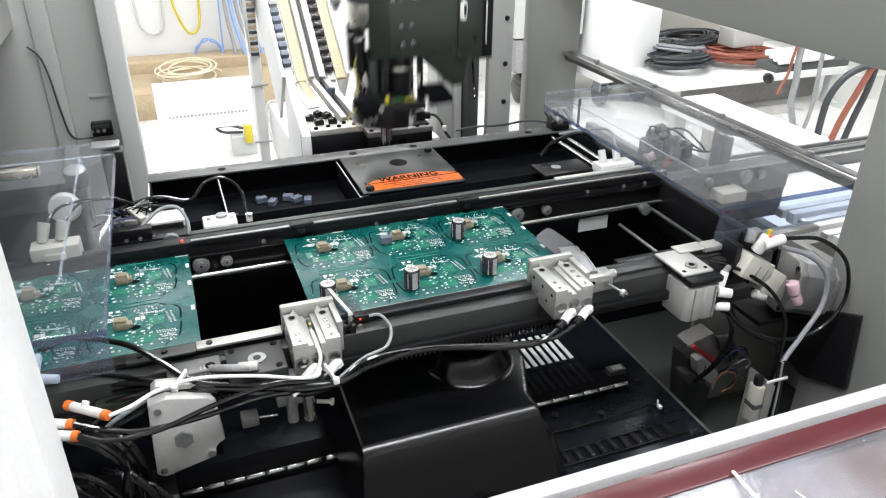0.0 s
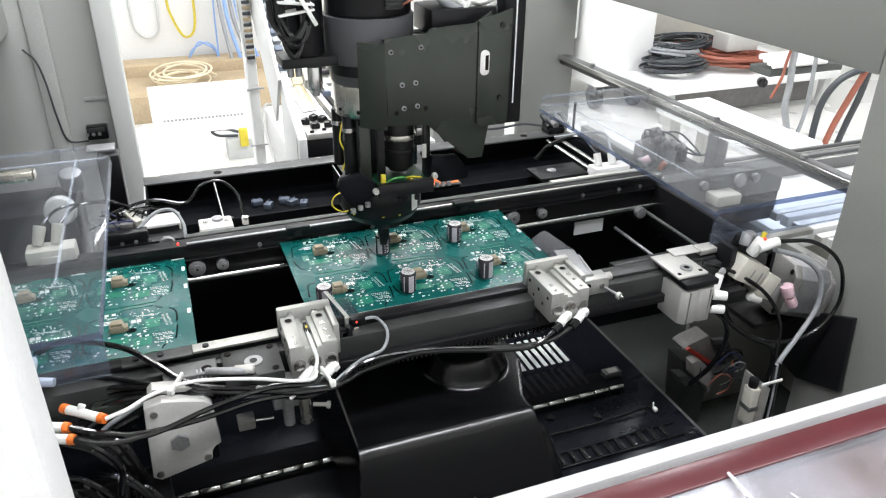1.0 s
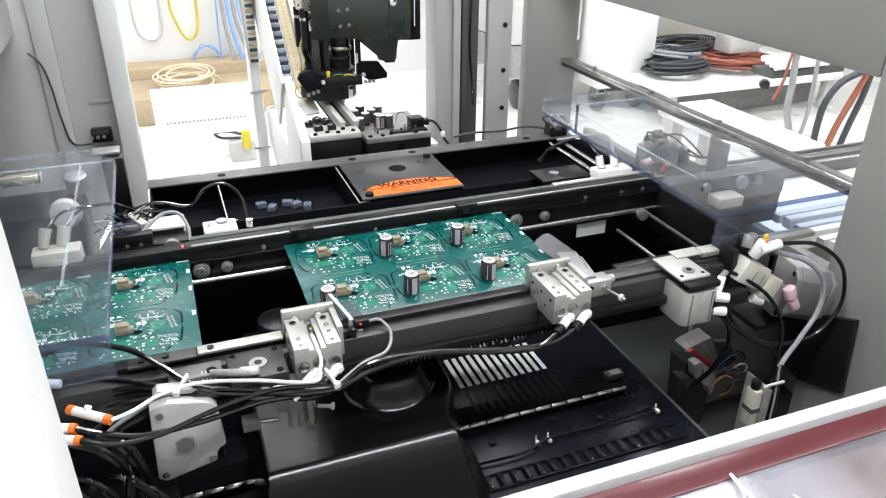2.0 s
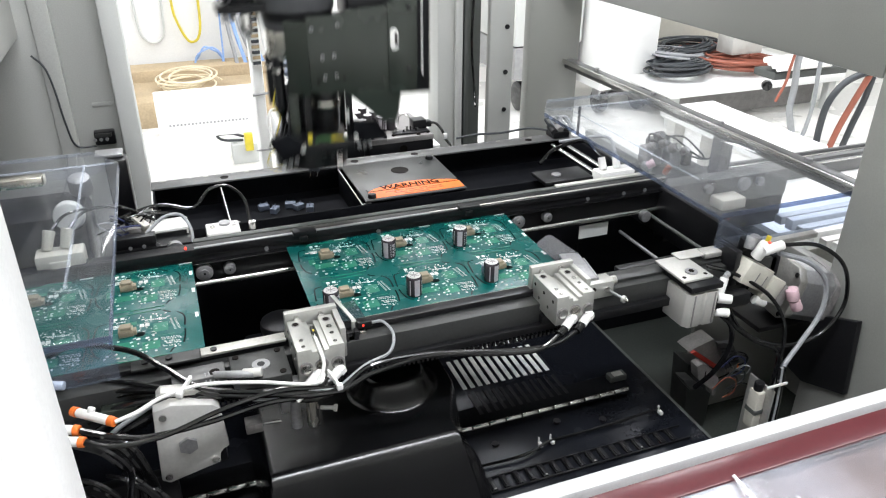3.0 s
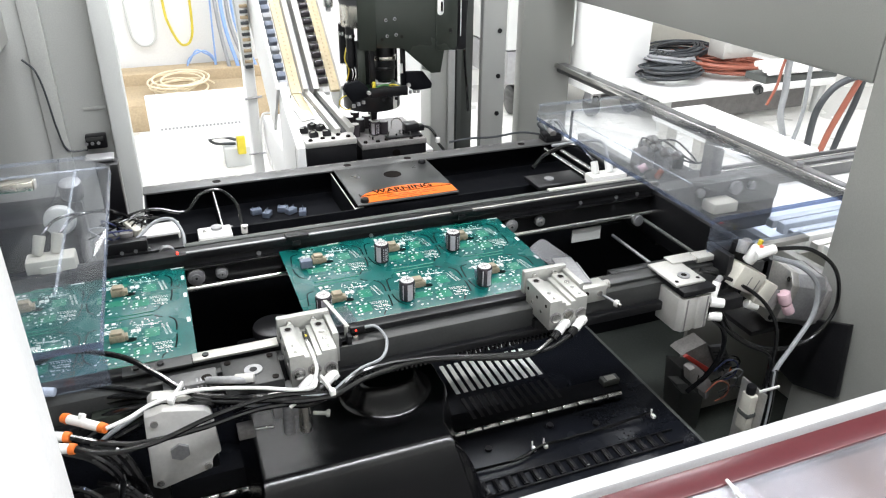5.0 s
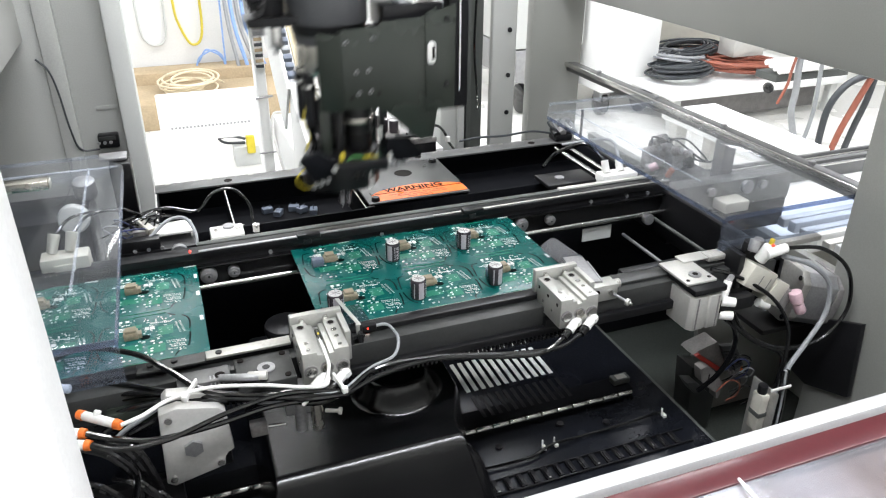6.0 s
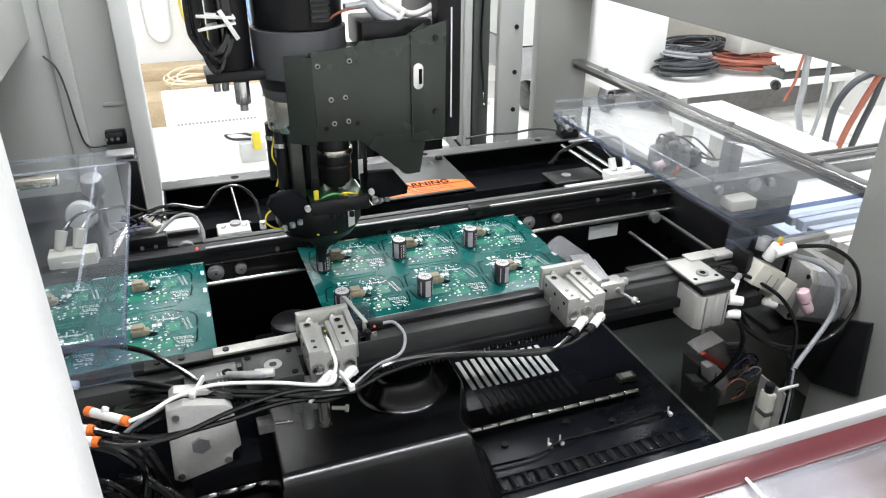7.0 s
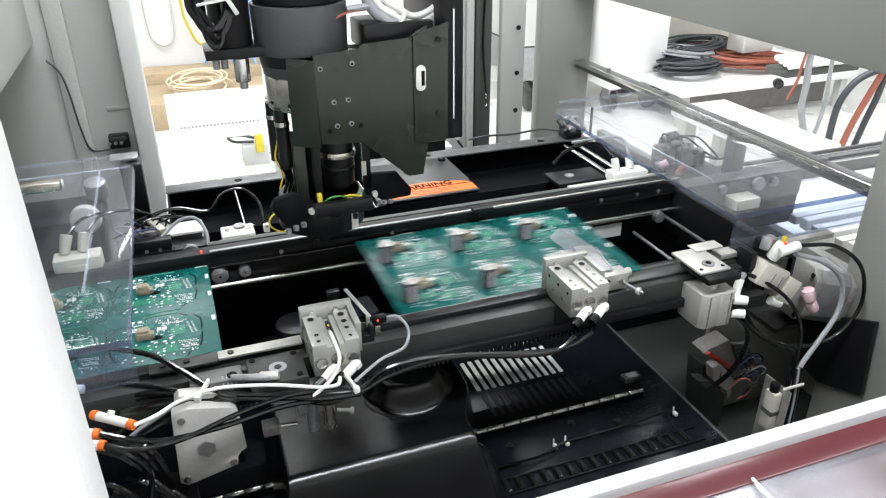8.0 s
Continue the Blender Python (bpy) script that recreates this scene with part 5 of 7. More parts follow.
# ---------------------------------------------------------------- clamps and valves
def clamp(x, yb, sensor):
    """Guided air cylinder that clamps the board edge."""
    f = thing("clamp_cylinder", "grey aluminium guided air cylinder with white fittings on the front rail", "air cylinder", (x, yb, -0.03), "board clamps")
    w = 0.0185
    part("end_plate", box(x - w - 0.001, x + w + 0.0055, yb - 0.006, yb, -0.006, 0.026, 0.001), CLAMPALU, f, "aluminium end plate")
    outline = [(x - w, -0.008), (x + w, -0.008), (x + w, 0.0205), (x + 0.0068, 0.0205), (x + 0.0068, 0.0176), (x + 0.0026, 0.0176), (x + 0.0026, 0.0145), (x - 0.0026, 0.0145), (x - 0.0026, 0.0176), (x - 0.0068, 0.0176), (x - 0.0068, 0.0205), (x - w, 0.0205)]
    body = part("body", slab(outline, yb - 0.054, yb - 0.0085, 0.0005), CLAMPALU, f)
    part("slide_table", box(x + w + 0.0006, x + w + 0.0055, yb - 0.038, yb - 0.0065, -0.004, 0.0235, 0.0008), CLAMPALU, f)
    for k in range(3):
        part("table_mark", box(x + w + 0.0055, x + w + 0.0058, yb - 0.014 - 0.007 * k, yb - 0.010 - 0.007 * k, 0.012, 0.015, 0), MIDGREY, f)
    for sx in (-0.0125, 0.0125):
        part("port", cyl((x + sx, yb - 0.0155, 0.0205), (x + sx, yb - 0.0155, 0.0208), 0.0034, seg=20), MIDGREY, body)
        part("port_hole", cyl((x + sx, yb - 0.0155, 0.0208), (x + sx, yb - 0.0155, 0.0211), 0.0024, seg=16), INK, body)
        part("plate_bolt", cyl((x + sx * 0.8, yb - 0.0062, 0.0215), (x + sx * 0.8, yb - 0.0095, 0.0215), 0.0022, seg=14), STEEL, f)
    for sx, sy, r in ((0.0125, -0.0270, 0.0024), (0.0125, -0.0370, 0.0018), (-0.0125, -0.0400, 0.0018), (0.0125, -0.0490, 0.0016), (-0.0125, -0.0490, 0.0016)):
        part("screw", cyl((x + sx, yb + sy, 0.0205), (x + sx, yb + sy, 0.0212), r, seg=14), STEEL, body)
    for sx, z, m in ((-0.0125, 0.004, STEEL), (0.0, 0.005, BRUSHED), (0.0125, 0.004, STEEL)):
        ring = part("rod_cap", cyl((x + sx, yb - 0.054, z), (x + sx, yb - 0.0550, z), 0.0054, seg=20), MIDGREY, body)
        part("rod", cyl((x + sx, yb - 0.0550, z), (x + sx, yb - 0.0560, z), 0.0042, seg=18), m, ring)
    for k in range(5):
        part("side_hole", cyl((x - w, yb - 0.013 - 0.0085 * k, 0.013 - 0.010 * (k % 2)), (x - w - 0.0003, yb - 0.013 - 0.0085 * k, 0.013 - 0.010 * (k % 2)), 0.0016, seg=12), STEEL if k % 2 else INK, body)
    for sx in (-0.007, 0.010):
        fit_ = part("fitting", cyl((x + sx + 0.003, yb - 0.0555, -0.003), (x + sx - 0.0060, yb - 0.0610, -0.0070), 0.0042, 0.0040, 18, 0.0008), WHITEPL, f, "white push-in fitting")
        part("fitting_nut", cyl((x + sx + 0.006, yb - 0.0540, -0.002), (x + sx + 0.002, yb - 0.0565, -0.0035), 0.0048, seg=6), WHITEPL, fit_)
        part("collar", cyl((x + sx - 0.0060, yb - 0.0610, -0.0070), (x + sx - 0.0135, yb - 0.0653, -0.0093), 0.0036, seg=18), RUBBER, fit_)
    part("mount", box(x - w, x + w, yb - 0.03, yb + 0.004, -0.034, -0.0125, 0.001), BLACK, f)
    if sensor:
        part("sensor", box(x + 0.040, x + 0.0525, yb - 0.0115, yb - 0.005, 0.001, 0.0075, 0.001), BLACK, f, "black photo sensor")
        part("sensor_arm", box(x + 0.0245, x + 0.046, yb - 0.013, yb - 0.004, -0.010, 0.0008, 0.0006), BLACK, f)
        part("sensor_fork", slab([(x + 0.0265, -0.018), (x + 0.0385, -0.018), (x + 0.0385, 0.006), (x + 0.0350, 0.006), (x + 0.0350, -0.002), (x + 0.0300, -0.002), (x + 0.0300, 0.006), (x + 0.0265, 0.006)], yb - 0.021, yb - 0.014, 0.0006), BLACK, f, "black fork light barrier")
        part("sensor_foot", box(x + 0.041, x + 0.046, yb - 0.014, yb - 0.008, -0.008, 0.0008, 0.0006), BRUSHED, f)
        part("indicator", cyl((x + 0.0445, yb - 0.0114, 0.0048), (x + 0.0445, yb - 0.0120, 0.0048), 0.0009, seg=10), LED, f, "lit red indicator")
        m = pose(x + 0.034, yb + 0.008, 0.0085, 8, 0, 8)
        part("flag", join(None, box(-0.013, 0.013, -0.012, 0.012, 0, 0.0008, 0), m), SHEETCLR, f, "thin clear flag")
        m = pose(x + 0.0330, yb + 0.004, 0.0125, 14, 0, 18)
        part("flag_strip", join(None, box(-0.0018, 0.0018, -0.016, 0.024, 0, 0.0013, 0.0005), m), CLAMPALU, f)
        part("strip_post", box(x + 0.0345, x + 0.0375, yb - 0.0125, yb - 0.0095, 0.0008, 0.0110, 0.0005), CLAMPALU, f)
        part("sensor_cable", tube([(x + 0.052, yb - 0.008, 0.004), (x + 0.062, yb - 0.012, 0.005), (x + 0.067, yb - 0.025, -0.001), (x + 0.058, yb - 0.042, -0.006), (x + 0.035, yb - 0.052, -0.006), (x + 0.01, yb - 0.065, -0.012)], 0.0014, 6), GREYCAB, f, "grey sensor cable")
        part("switch_wire", tube([(x - 0.0005, yb - 0.030, 0.0172), (x - 0.0005, yb - 0.050, 0.0172), (x + 0.0005, yb - 0.060, 0.008), (x - 0.008, yb - 0.068, -0.002), (x - 0.024, yb - 0.072, -0.012)], 0.0015, 6), WHITEPL, f, "white wire")
        part("reed_switch", box(x - 0.0016, x + 0.0016, yb - 0.034, yb - 0.018, 0.0147, 0.0186, 0.0006), BLACK, f)
        part("switch_lamp", box(x - 0.0008, x + 0.0008, yb - 0.027, yb - 0.024, 0.0186, 0.0188, 0), YELLOW, f)
    else:
        # angle bracket with a set screw and a rounded clear flag
        m = pose(x + 0.038, yb + 0.012, 0.009, 0, 0, -10)
        part("bracket_arm", join(None, box(-0.010, 0.010, -0.030, 0.022, 0.0, 0.0022, 0.0006), m), GALV, f, "aluminium bracket arm")
        part("bracket_side", join(None, box(0.0102, 0.0122, -0.030, 0.010, -0.010, 0.0022, 0.0006), m), GALV, f)
        part("side_block", box(x + 0.0245, x + 0.058, yb - 0.026, yb - 0.010, -0.008, 0.0085, 0.001), CLAMPALU, f, "aluminium side block")
        part("block_screw", cyl((x + 0.050, yb - 0.026, 0.001), (x + 0.050, yb - 0.0275, 0.001), 0.0028, seg=14), STEEL, f)
        part("block_screw", cyl((x + 0.036, yb - 0.026, 0.003), (x + 0.036, yb - 0.0272, 0.003), 0.0020, seg=14), INK, f)
        for k in range(3):
            part("knurled_nut", cyl((x + 0.0582 + 0.002 * k, yb - 0.018, 0.004), (x + 0.0598 + 0.002 * k, yb - 0.018, 0.004), 0.0044, seg=12), ALU, f)
        out = [(-0.010 + 0.006 * (1 - math.cos(a)), 0.016 + 0.006 * math.sin(a)) for a in (0.0, 0.5, 1.05, 1.57)] + [(0.010 - 0.006 * (1 - math.sin(a)), 0.016 + 0.006 * math.cos(a)) for a in (0.0, 0.5, 1.05, 1.57)] + [(0.010, -0.022), (-0.010, -0.022)]
        m = pose(x + 0.036, yb + 0.047, 0.0095, 8, -24, 12)
        part("flag", join(None, slab(out, 0, 0.0009, 0, "z"), m), SHEETCLR, f, "thin clear flag")
        part("pin", cyl((x + 0.052, yb - 0.020, -0.002), (x + 0.060, yb - 0.040, -0.004), 0.0014, seg=12), GALV, f)
        part("pin_head", cyl((x + 0.0592, yb - 0.039, -0.004), (x + 0.0605, yb - 0.0420, -0.0042), 0.0034, seg=12), ALULIGHT, f)
        part("pin_tip", cyl((x + 0.0605, yb - 0.042, -0.0042), (x + 0.0615, yb - 0.045, -0.0044), 0.0016, seg=12), STEEL, f)
    return f


def lift_cylinder():
    f = thing("lift_cylinder", "compact grey air cylinder below a white bracket on the front rail", "air cylinder", (0.355, -0.205, -0.06))
    part("body", slab([(0.336, -0.218), (0.340, -0.223), (0.352, -0.223), (0.353, -0.2215), (0.356, -0.2215), (0.357, -0.223), (0.369, -0.223), (0.373, -0.219), (0.373, -0.188), (0.336, -0.188)], -0.041, -0.005, 0.0006, "z"), ALULIGHT, f)
    for x in (0.3425, 0.3655):
        part("body_groove", box(x, x + 0.0016, -0.2234, -0.223, -0.040, -0.006, 0), MIDGREY, f)
    part("side_groove", box(0.373, 0.3734, -0.208, -0.204, -0.040, -0.006, 0), MIDGREY, f)
    top = part("head_plate", box(0.336, 0.373, -0.224, -0.182, -0.002, 0.004, 0.001), BLACK, f, "black top plate")
    part("rod", cyl((0.355, -0.206, -0.04), (0.355, -0.206, -0.002), 0.008), STEEL, top)
    part("bracket", box(0.334, 0.368, -0.214, -0.168, 0.0042, 0.0070, 0.0008), ALULIGHT, top, "bright bracket plate")
    part("bolt", cyl((0.352, -0.201, 0.0070), (0.352, -0.201, 0.0085), 0.006), GALV, top)
    part("bolt_socket", cyl((0.352, -0.201, 0.0085), (0.352, -0.201, 0.0088), 0.003, seg=6), INK, top)
    for x, y in ((0.339, -0.208), (0.363, -0.208), (0.362, -0.175)):
        part("hole", cyl((x, y, 0.0070), (x, y, 0.0073), 0.0020, seg=12), INK, top)
    part("tab", box(0.356, 0.388, -0.178, -0.163, 0.0071, 0.0088, 0.0008), ALULIGHT, top)
    for z in (-0.016, -0.031):
        part("fitting", cyl((0.3735, -0.219, z), (0.385, -0.225, z - 0.001), 0.0052, 0.0045, 16, 0.0006), WHITEPL, f, "white push-in fitting")
    part("needle_valve", cyl((0.379, -0.214, -0.016), (0.386, -0.210, -0.001), 0.0045, 0.004, 16), WHITEPL, f)
    part("valve_knob", cyl((0.386, -0.210, -0.001), (0.393, -0.206, 0.0), 0.003, seg=12), GALV, f)
    part("tube", tube([(0.382, -0.218, -0.037), (0.392, -0.225, -0.05), (0.398, -0.222, -0.08), (0.392, -0.215, -0.11), (0.385, -0.20, -0.14)], 0.0026), RUBBER, f)
    return top


def stop_unit():
    """Valve, fittings and stepper motor at the outfeed end of the front rail."""
    f = thing("stop_unit", "cream valve body with white fittings and a dark indicator", "valve", (0.43, -0.20, -0.05))
    bm = join(None, box(-0.019, 0.017, -0.011, 0.011, -0.013, 0.011, 0.0012), pose(0.428, -0.200, -0.008, 0, 29, 0))
    part("valve_body", bm, CREAM, f)
    bm = join(None, box(-0.010, 0.010, -0.010, 0.010, -0.017, 0.009, 0.0012), pose(0.455, -0.200, -0.026, 0, 29, 0))
    part("valve_body", bm, CREAM, f)
    bm = join(None, box(-0.007, 0.008, -0.009, 0.009, -0.016, 0.007, 0.001), pose(0.469, -0.200, -0.036, 0, 29, 0))
    part("coil", bm, MIDGREY, f, "grey coil")
    for k in range(2):
        part("body_slot", join(None, box(-0.002 + 0.012 * k, -0.001 + 0.012 * k, -0.0114, -0.011, -0.010, 0.004, 0), pose(0.428, -0.200, -0.008, 0, 29, 0)), MIDGREY, f)
    part("pink_plug", cyl((0.474, -0.212, -0.030), (0.478, -0.214, -0.042), 0.0065, 0.0065, 16, 0.001), PINK, f, "translucent pink plug")
    part("pink_plug", cyl((0.479, -0.214, -0.043), (0.485, -0.215, -0.054), 0.0055, 0.006, 16, 0.001), PINK, f)
    part("fitting", cyl((0.424, -0.205, 0.012), (0.430, -0.21, 0.028), 0.006, 0.0065, 18, 0.001), WHITEPL, f)
    part("fitting", cyl((0.424, -0.212, 0.022), (0.446, -0.214, 0.026), 0.0055, 0.005, 18, 0.001), WHITEPL, f)
    part("fitting", cyl((0.418, -0.20, 0.020), (0.422, -0.198, 0.032), 0.005, 0.0055, 16, 0.001), GALV, f)
    part("indicator", cyl((0.431, -0.211, 0.0285), (0.432, -0.2115, 0.0305), 0.0016, seg=12), LED, f, "lit red indicator")
    part("mount", box(0.405, 0.412, -0.20, -0.165, -0.02, 0.018, 0.001), BLACK, f)
    part("manifold_block", box(0.4125, 0.450, -0.189, -0.168, -0.012, 0.018, 0.001), BLACK, f)
    for x in (0.420, 0.432):
        part("throttle", cyl((x, -0.190, 0.016), (x, -0.192, 0.028), 0.0055, 0.005, 18, 0.001), (BLACK, GALV)[x > 0.425], f)
    part("yellow_button", cyl((0.440, -0.200, 0.024), (0.441, -0.2005, 0.030), 0.0024, seg=12), YELLOW, f)
    part("rail_end", box(0.385, 0.53, -0.180, -0.166, 0.004, 0.010, 0.001), ALU, f, "milled aluminium bar")
    part("side_fitting", cyl((0.434, -0.205, -0.038), (0.447, -0.207, -0.044), 0.0048, 0.0045, 16, 0.001), WHITEPL, f, "white push-in fitting")
    part("arm", box(0.372, 0.412, -0.222, -0.21, -0.03, -0.016, 0.002), BLACK, f)
    f = thing("stepper_motor", "grey square stepper motor with dark end cap", "motor", (0.51, -0.19, -0.05))
    # square motor with cut corners, its end face turned to the opening
    turn = Matrix.Translation((0.514, -0.172, -0.056)) @ Matrix.Rotation(radians(-10), 4, "Z") @ Matrix.Rotation(radians(14), 4, "Y")
    s, c = 0.031, 0.020
    face = [(-s, -c), (-c, -s), (c, -s), (s, -c), (s, c), (c, s), (-c, s), (-s, c)]
    part("front_cap", join(None, slab(face, -0.016, -0.006, 0.0012, "x"), turn), ALU, f, "pale end cap")
    part("body", join(None, slab([(a * 0.97, b * 0.97) for a, b in face], -0.0055, 0.030, 0.001, "x"), turn), GALV, f)
    part("rear_cap", join(None, slab(face, 0.0305, 0.040, 0.0012, "x"), turn), MIDGREY, f)
    for a, b in ((-0.024, -0.024), (0.024, -0.024), (-0.024, 0.024), (0.024, 0.024)):
        part("screw", join(None, cyl((-0.0165, a, b), (-0.0180, a, b), 0.0028, seg=12), turn), STEEL, f)
    part("bracket", box(0.47, 0.60, -0.188, -0.13, -0.098, -0.092, 0.001), BLACK, f)
    f = thing("tube_loop", "black and clear air tubes looped beside the stepper motor", "air tube", (0.46, -0.22, -0.06))
    part("tube", tube([(0.446, -0.214, 0.026), (0.485, -0.222, 0.022), (0.522, -0.226, -0.006), (0.535, -0.228, -0.048), (0.520, -0.228, -0.078), (0.488, -0.228, -0.089), (0.446, -0.226, -0.082), (0.408, -0.222, -0.058), (0.384, -0.218, -0.022)], 0.0021), RUBBER, f)
    part("tube", tube([(0.446, -0.212, 0.016), (0.478, -0.216, 0.004), (0.500, -0.219, -0.012), (0.510, -0.222, -0.030), (0.508, -0.225, -0.058), (0.485, -0.23, -0.086), (0.462, -0.236, -0.108), (0.456, -0.238, -0.14)], 0.0026), GREYCAB, f, "grey tube")
    part("tube", tube([(0.376, -0.195, 0.006), (0.405, -0.205, -0.004), (0.440, -0.218, -0.028), (0.458, -0.228, -0.060), (0.456, -0.235, -0.095), (0.450, -0.236, -0.14)], 0.0020), RUBBER, f)
    part("tube", tube([(0.384, -0.224, -0.032), (0.396, -0.226, -0.05), (0.424, -0.228, -0.072), (0.452, -0.232, -0.088), (0.454, -0.235, -0.11), (0.448, -0.236, -0.15)], 0.0020), RUBBER, f)


def lower_right():
    f = thing("terminal_block", "grey relay socket with a red strip, pale relay and loose wires", "terminal block", (0.43, -0.13, -0.262))
    part("pedestal", slab([(0.425, -0.160), (0.468, -0.176), (0.466, -0.262), (0.436, -0.262)], -0.142, -0.1125, 0.001), RAILGREY, f, "dark grey pedestal")
    part("socket", slab([(0.414, -0.134), (0.421, -0.130), (0.446, -0.1235), (0.4835, -0.1636), (0.4676, -0.1754)], -0.151, -0.128, 0.001), MIDGREY, f, "grey relay socket")
    block = part("terminal_cover", slab([(0.447, -0.126), (0.4685, -0.1297), (0.486, -0.161), (0.469, -0.169)], -0.157, -0.1515, 0.0006), MOTORGREY, f, "grey ribbed cover")
    for k in range(5):
        u = k / 5.0
        x, z = 0.4515 + 0.016 * u, -0.133 - 0.026 * u
        part("cover_rib", slab([(x, z), (x + 0.017, z - 0.003), (x + 0.0175, z - 0.0050), (x + 0.0005, z - 0.0022)], -0.1578, -0.1572, 0), BLACK, block)
    for k in range(5):
        x, z = 0.467 + 0.0038 * k, -0.1685 + 0.0008 * k
        part("contact", box(x, x + 0.0028, -0.1585, -0.1573, z - 0.004, z + 0.003, 0.0003), (MIDGREY, MIDGREY, MIDGREY, MIDGREY, ORANGE)[k], f)
    part("red_strip", slab([(0.414, -0.133), (0.419, -0.131), (0.456, -0.160), (0.4547, -0.166)], -0.1555, -0.1515, 0.0006), REDPL, f, "red strip")
    relay = [(0.4117, -0.1404), (0.419, -0.1385), (0.427, -0.143), (0.440, -0.156), (0.447, -0.168), (0.4467, -0.1885), (0.4425, -0.190), (0.440, -0.180), (0.433, -0.175), (0.416, -0.158)]
    body = part("relay", slab(relay, -0.170, -0.157, 0.0015), MIDGREY, f, "pale relay")
    part("relay_slot", box(0.4245, 0.4260, -0.1704, -0.170, -0.158, -0.150, 0), INK, body)
    part("foot", slab([(0.399, -0.158), (0.414, -0.162), (0.432, -0.180), (0.412, -0.176)], -0.166, -0.150, 0.001), RAILGREY, f)
    part("back_panel", box(0.452, 0.6195, -0.112, -0.106, -0.262, -0.082, 0.001), FRAMEGREY, f, "grey-green back panel")
    rng = random.Random(5)
    for k in range(9):
        x, y, z = rng.uniform(0.44, 0.475), rng.uniform(-0.175, -0.15), rng.uniform(-0.19, -0.15)
        s = rng.uniform(0.008, 0.018)
        pts = [(x, y, z), (x + s * 0.6, y - 0.006, z + s), (x + s * 1.4, y - 0.008, z + s * 0.6), (x + s * 1.6, y - 0.004, z - s * 0.5), (x + s, y, z - s)]
        part("wire", tube(pts, 0.0009, 5, 6), (RUBBER, DARKCAB, RUBBER, DARKCAB, REDCAB, GREYCAB, RUBBER, BLUEPL)[k % 8], f)
    f = thing("solenoid_valve", "pale solenoid valve with zip-tied cables", "valve", (0.435, -0.235, -0.2))
    part("body", box(0.430, 0.4405, -0.243, -0.229, -0.176, -0.130, 0.002), CREAM, f)
    part("band", box(0.4295, 0.4410, -0.2435, -0.2285, -0.158, -0.152, 0.001), DARKGREY, f)
    part("cap", cyl((0.435, -0.236, -0.130), (0.435, -0.236, -0.120), 0.005, bev=0.001), BLACK, f)
    part("plate", box(0.4415, 0.444, -0.25, -0.215, -0.26, -0.125, 0.0006), ALU, f)
    for z in (-0.118, -0.19):
        part("zip_tie", box(0.430, 0.456, -0.2515, -0.2495, z, z + 0.003, 0.0006), WHITEPL, f, "white cable tie")
    for k in range(3):
        part("cable", tube([(0.447 + 0.003 * k, -0.245, -0.10), (0.448 + 0.003 * k, -0.248, -0.15), (0.447 + 0.003 * k, -0.247, -0.2), (0.44, -0.24, -0.26)], 0.002, 6), (RUBBER, GREYCAB, RUBBER)[k], f)
    solo("bracket_plate", slab([(-0.246, -0.064), (-0.19, -0.088), (-0.154, -0.108), (-0.17, -0.165), (-0.20, -0.172), (-0.254, -0.152)], 0.538, 0.545, 0.001, "x"), BLACK, "black steel bracket plate bolted to the column", "bracket", (0.53, -0.2, -0.2))


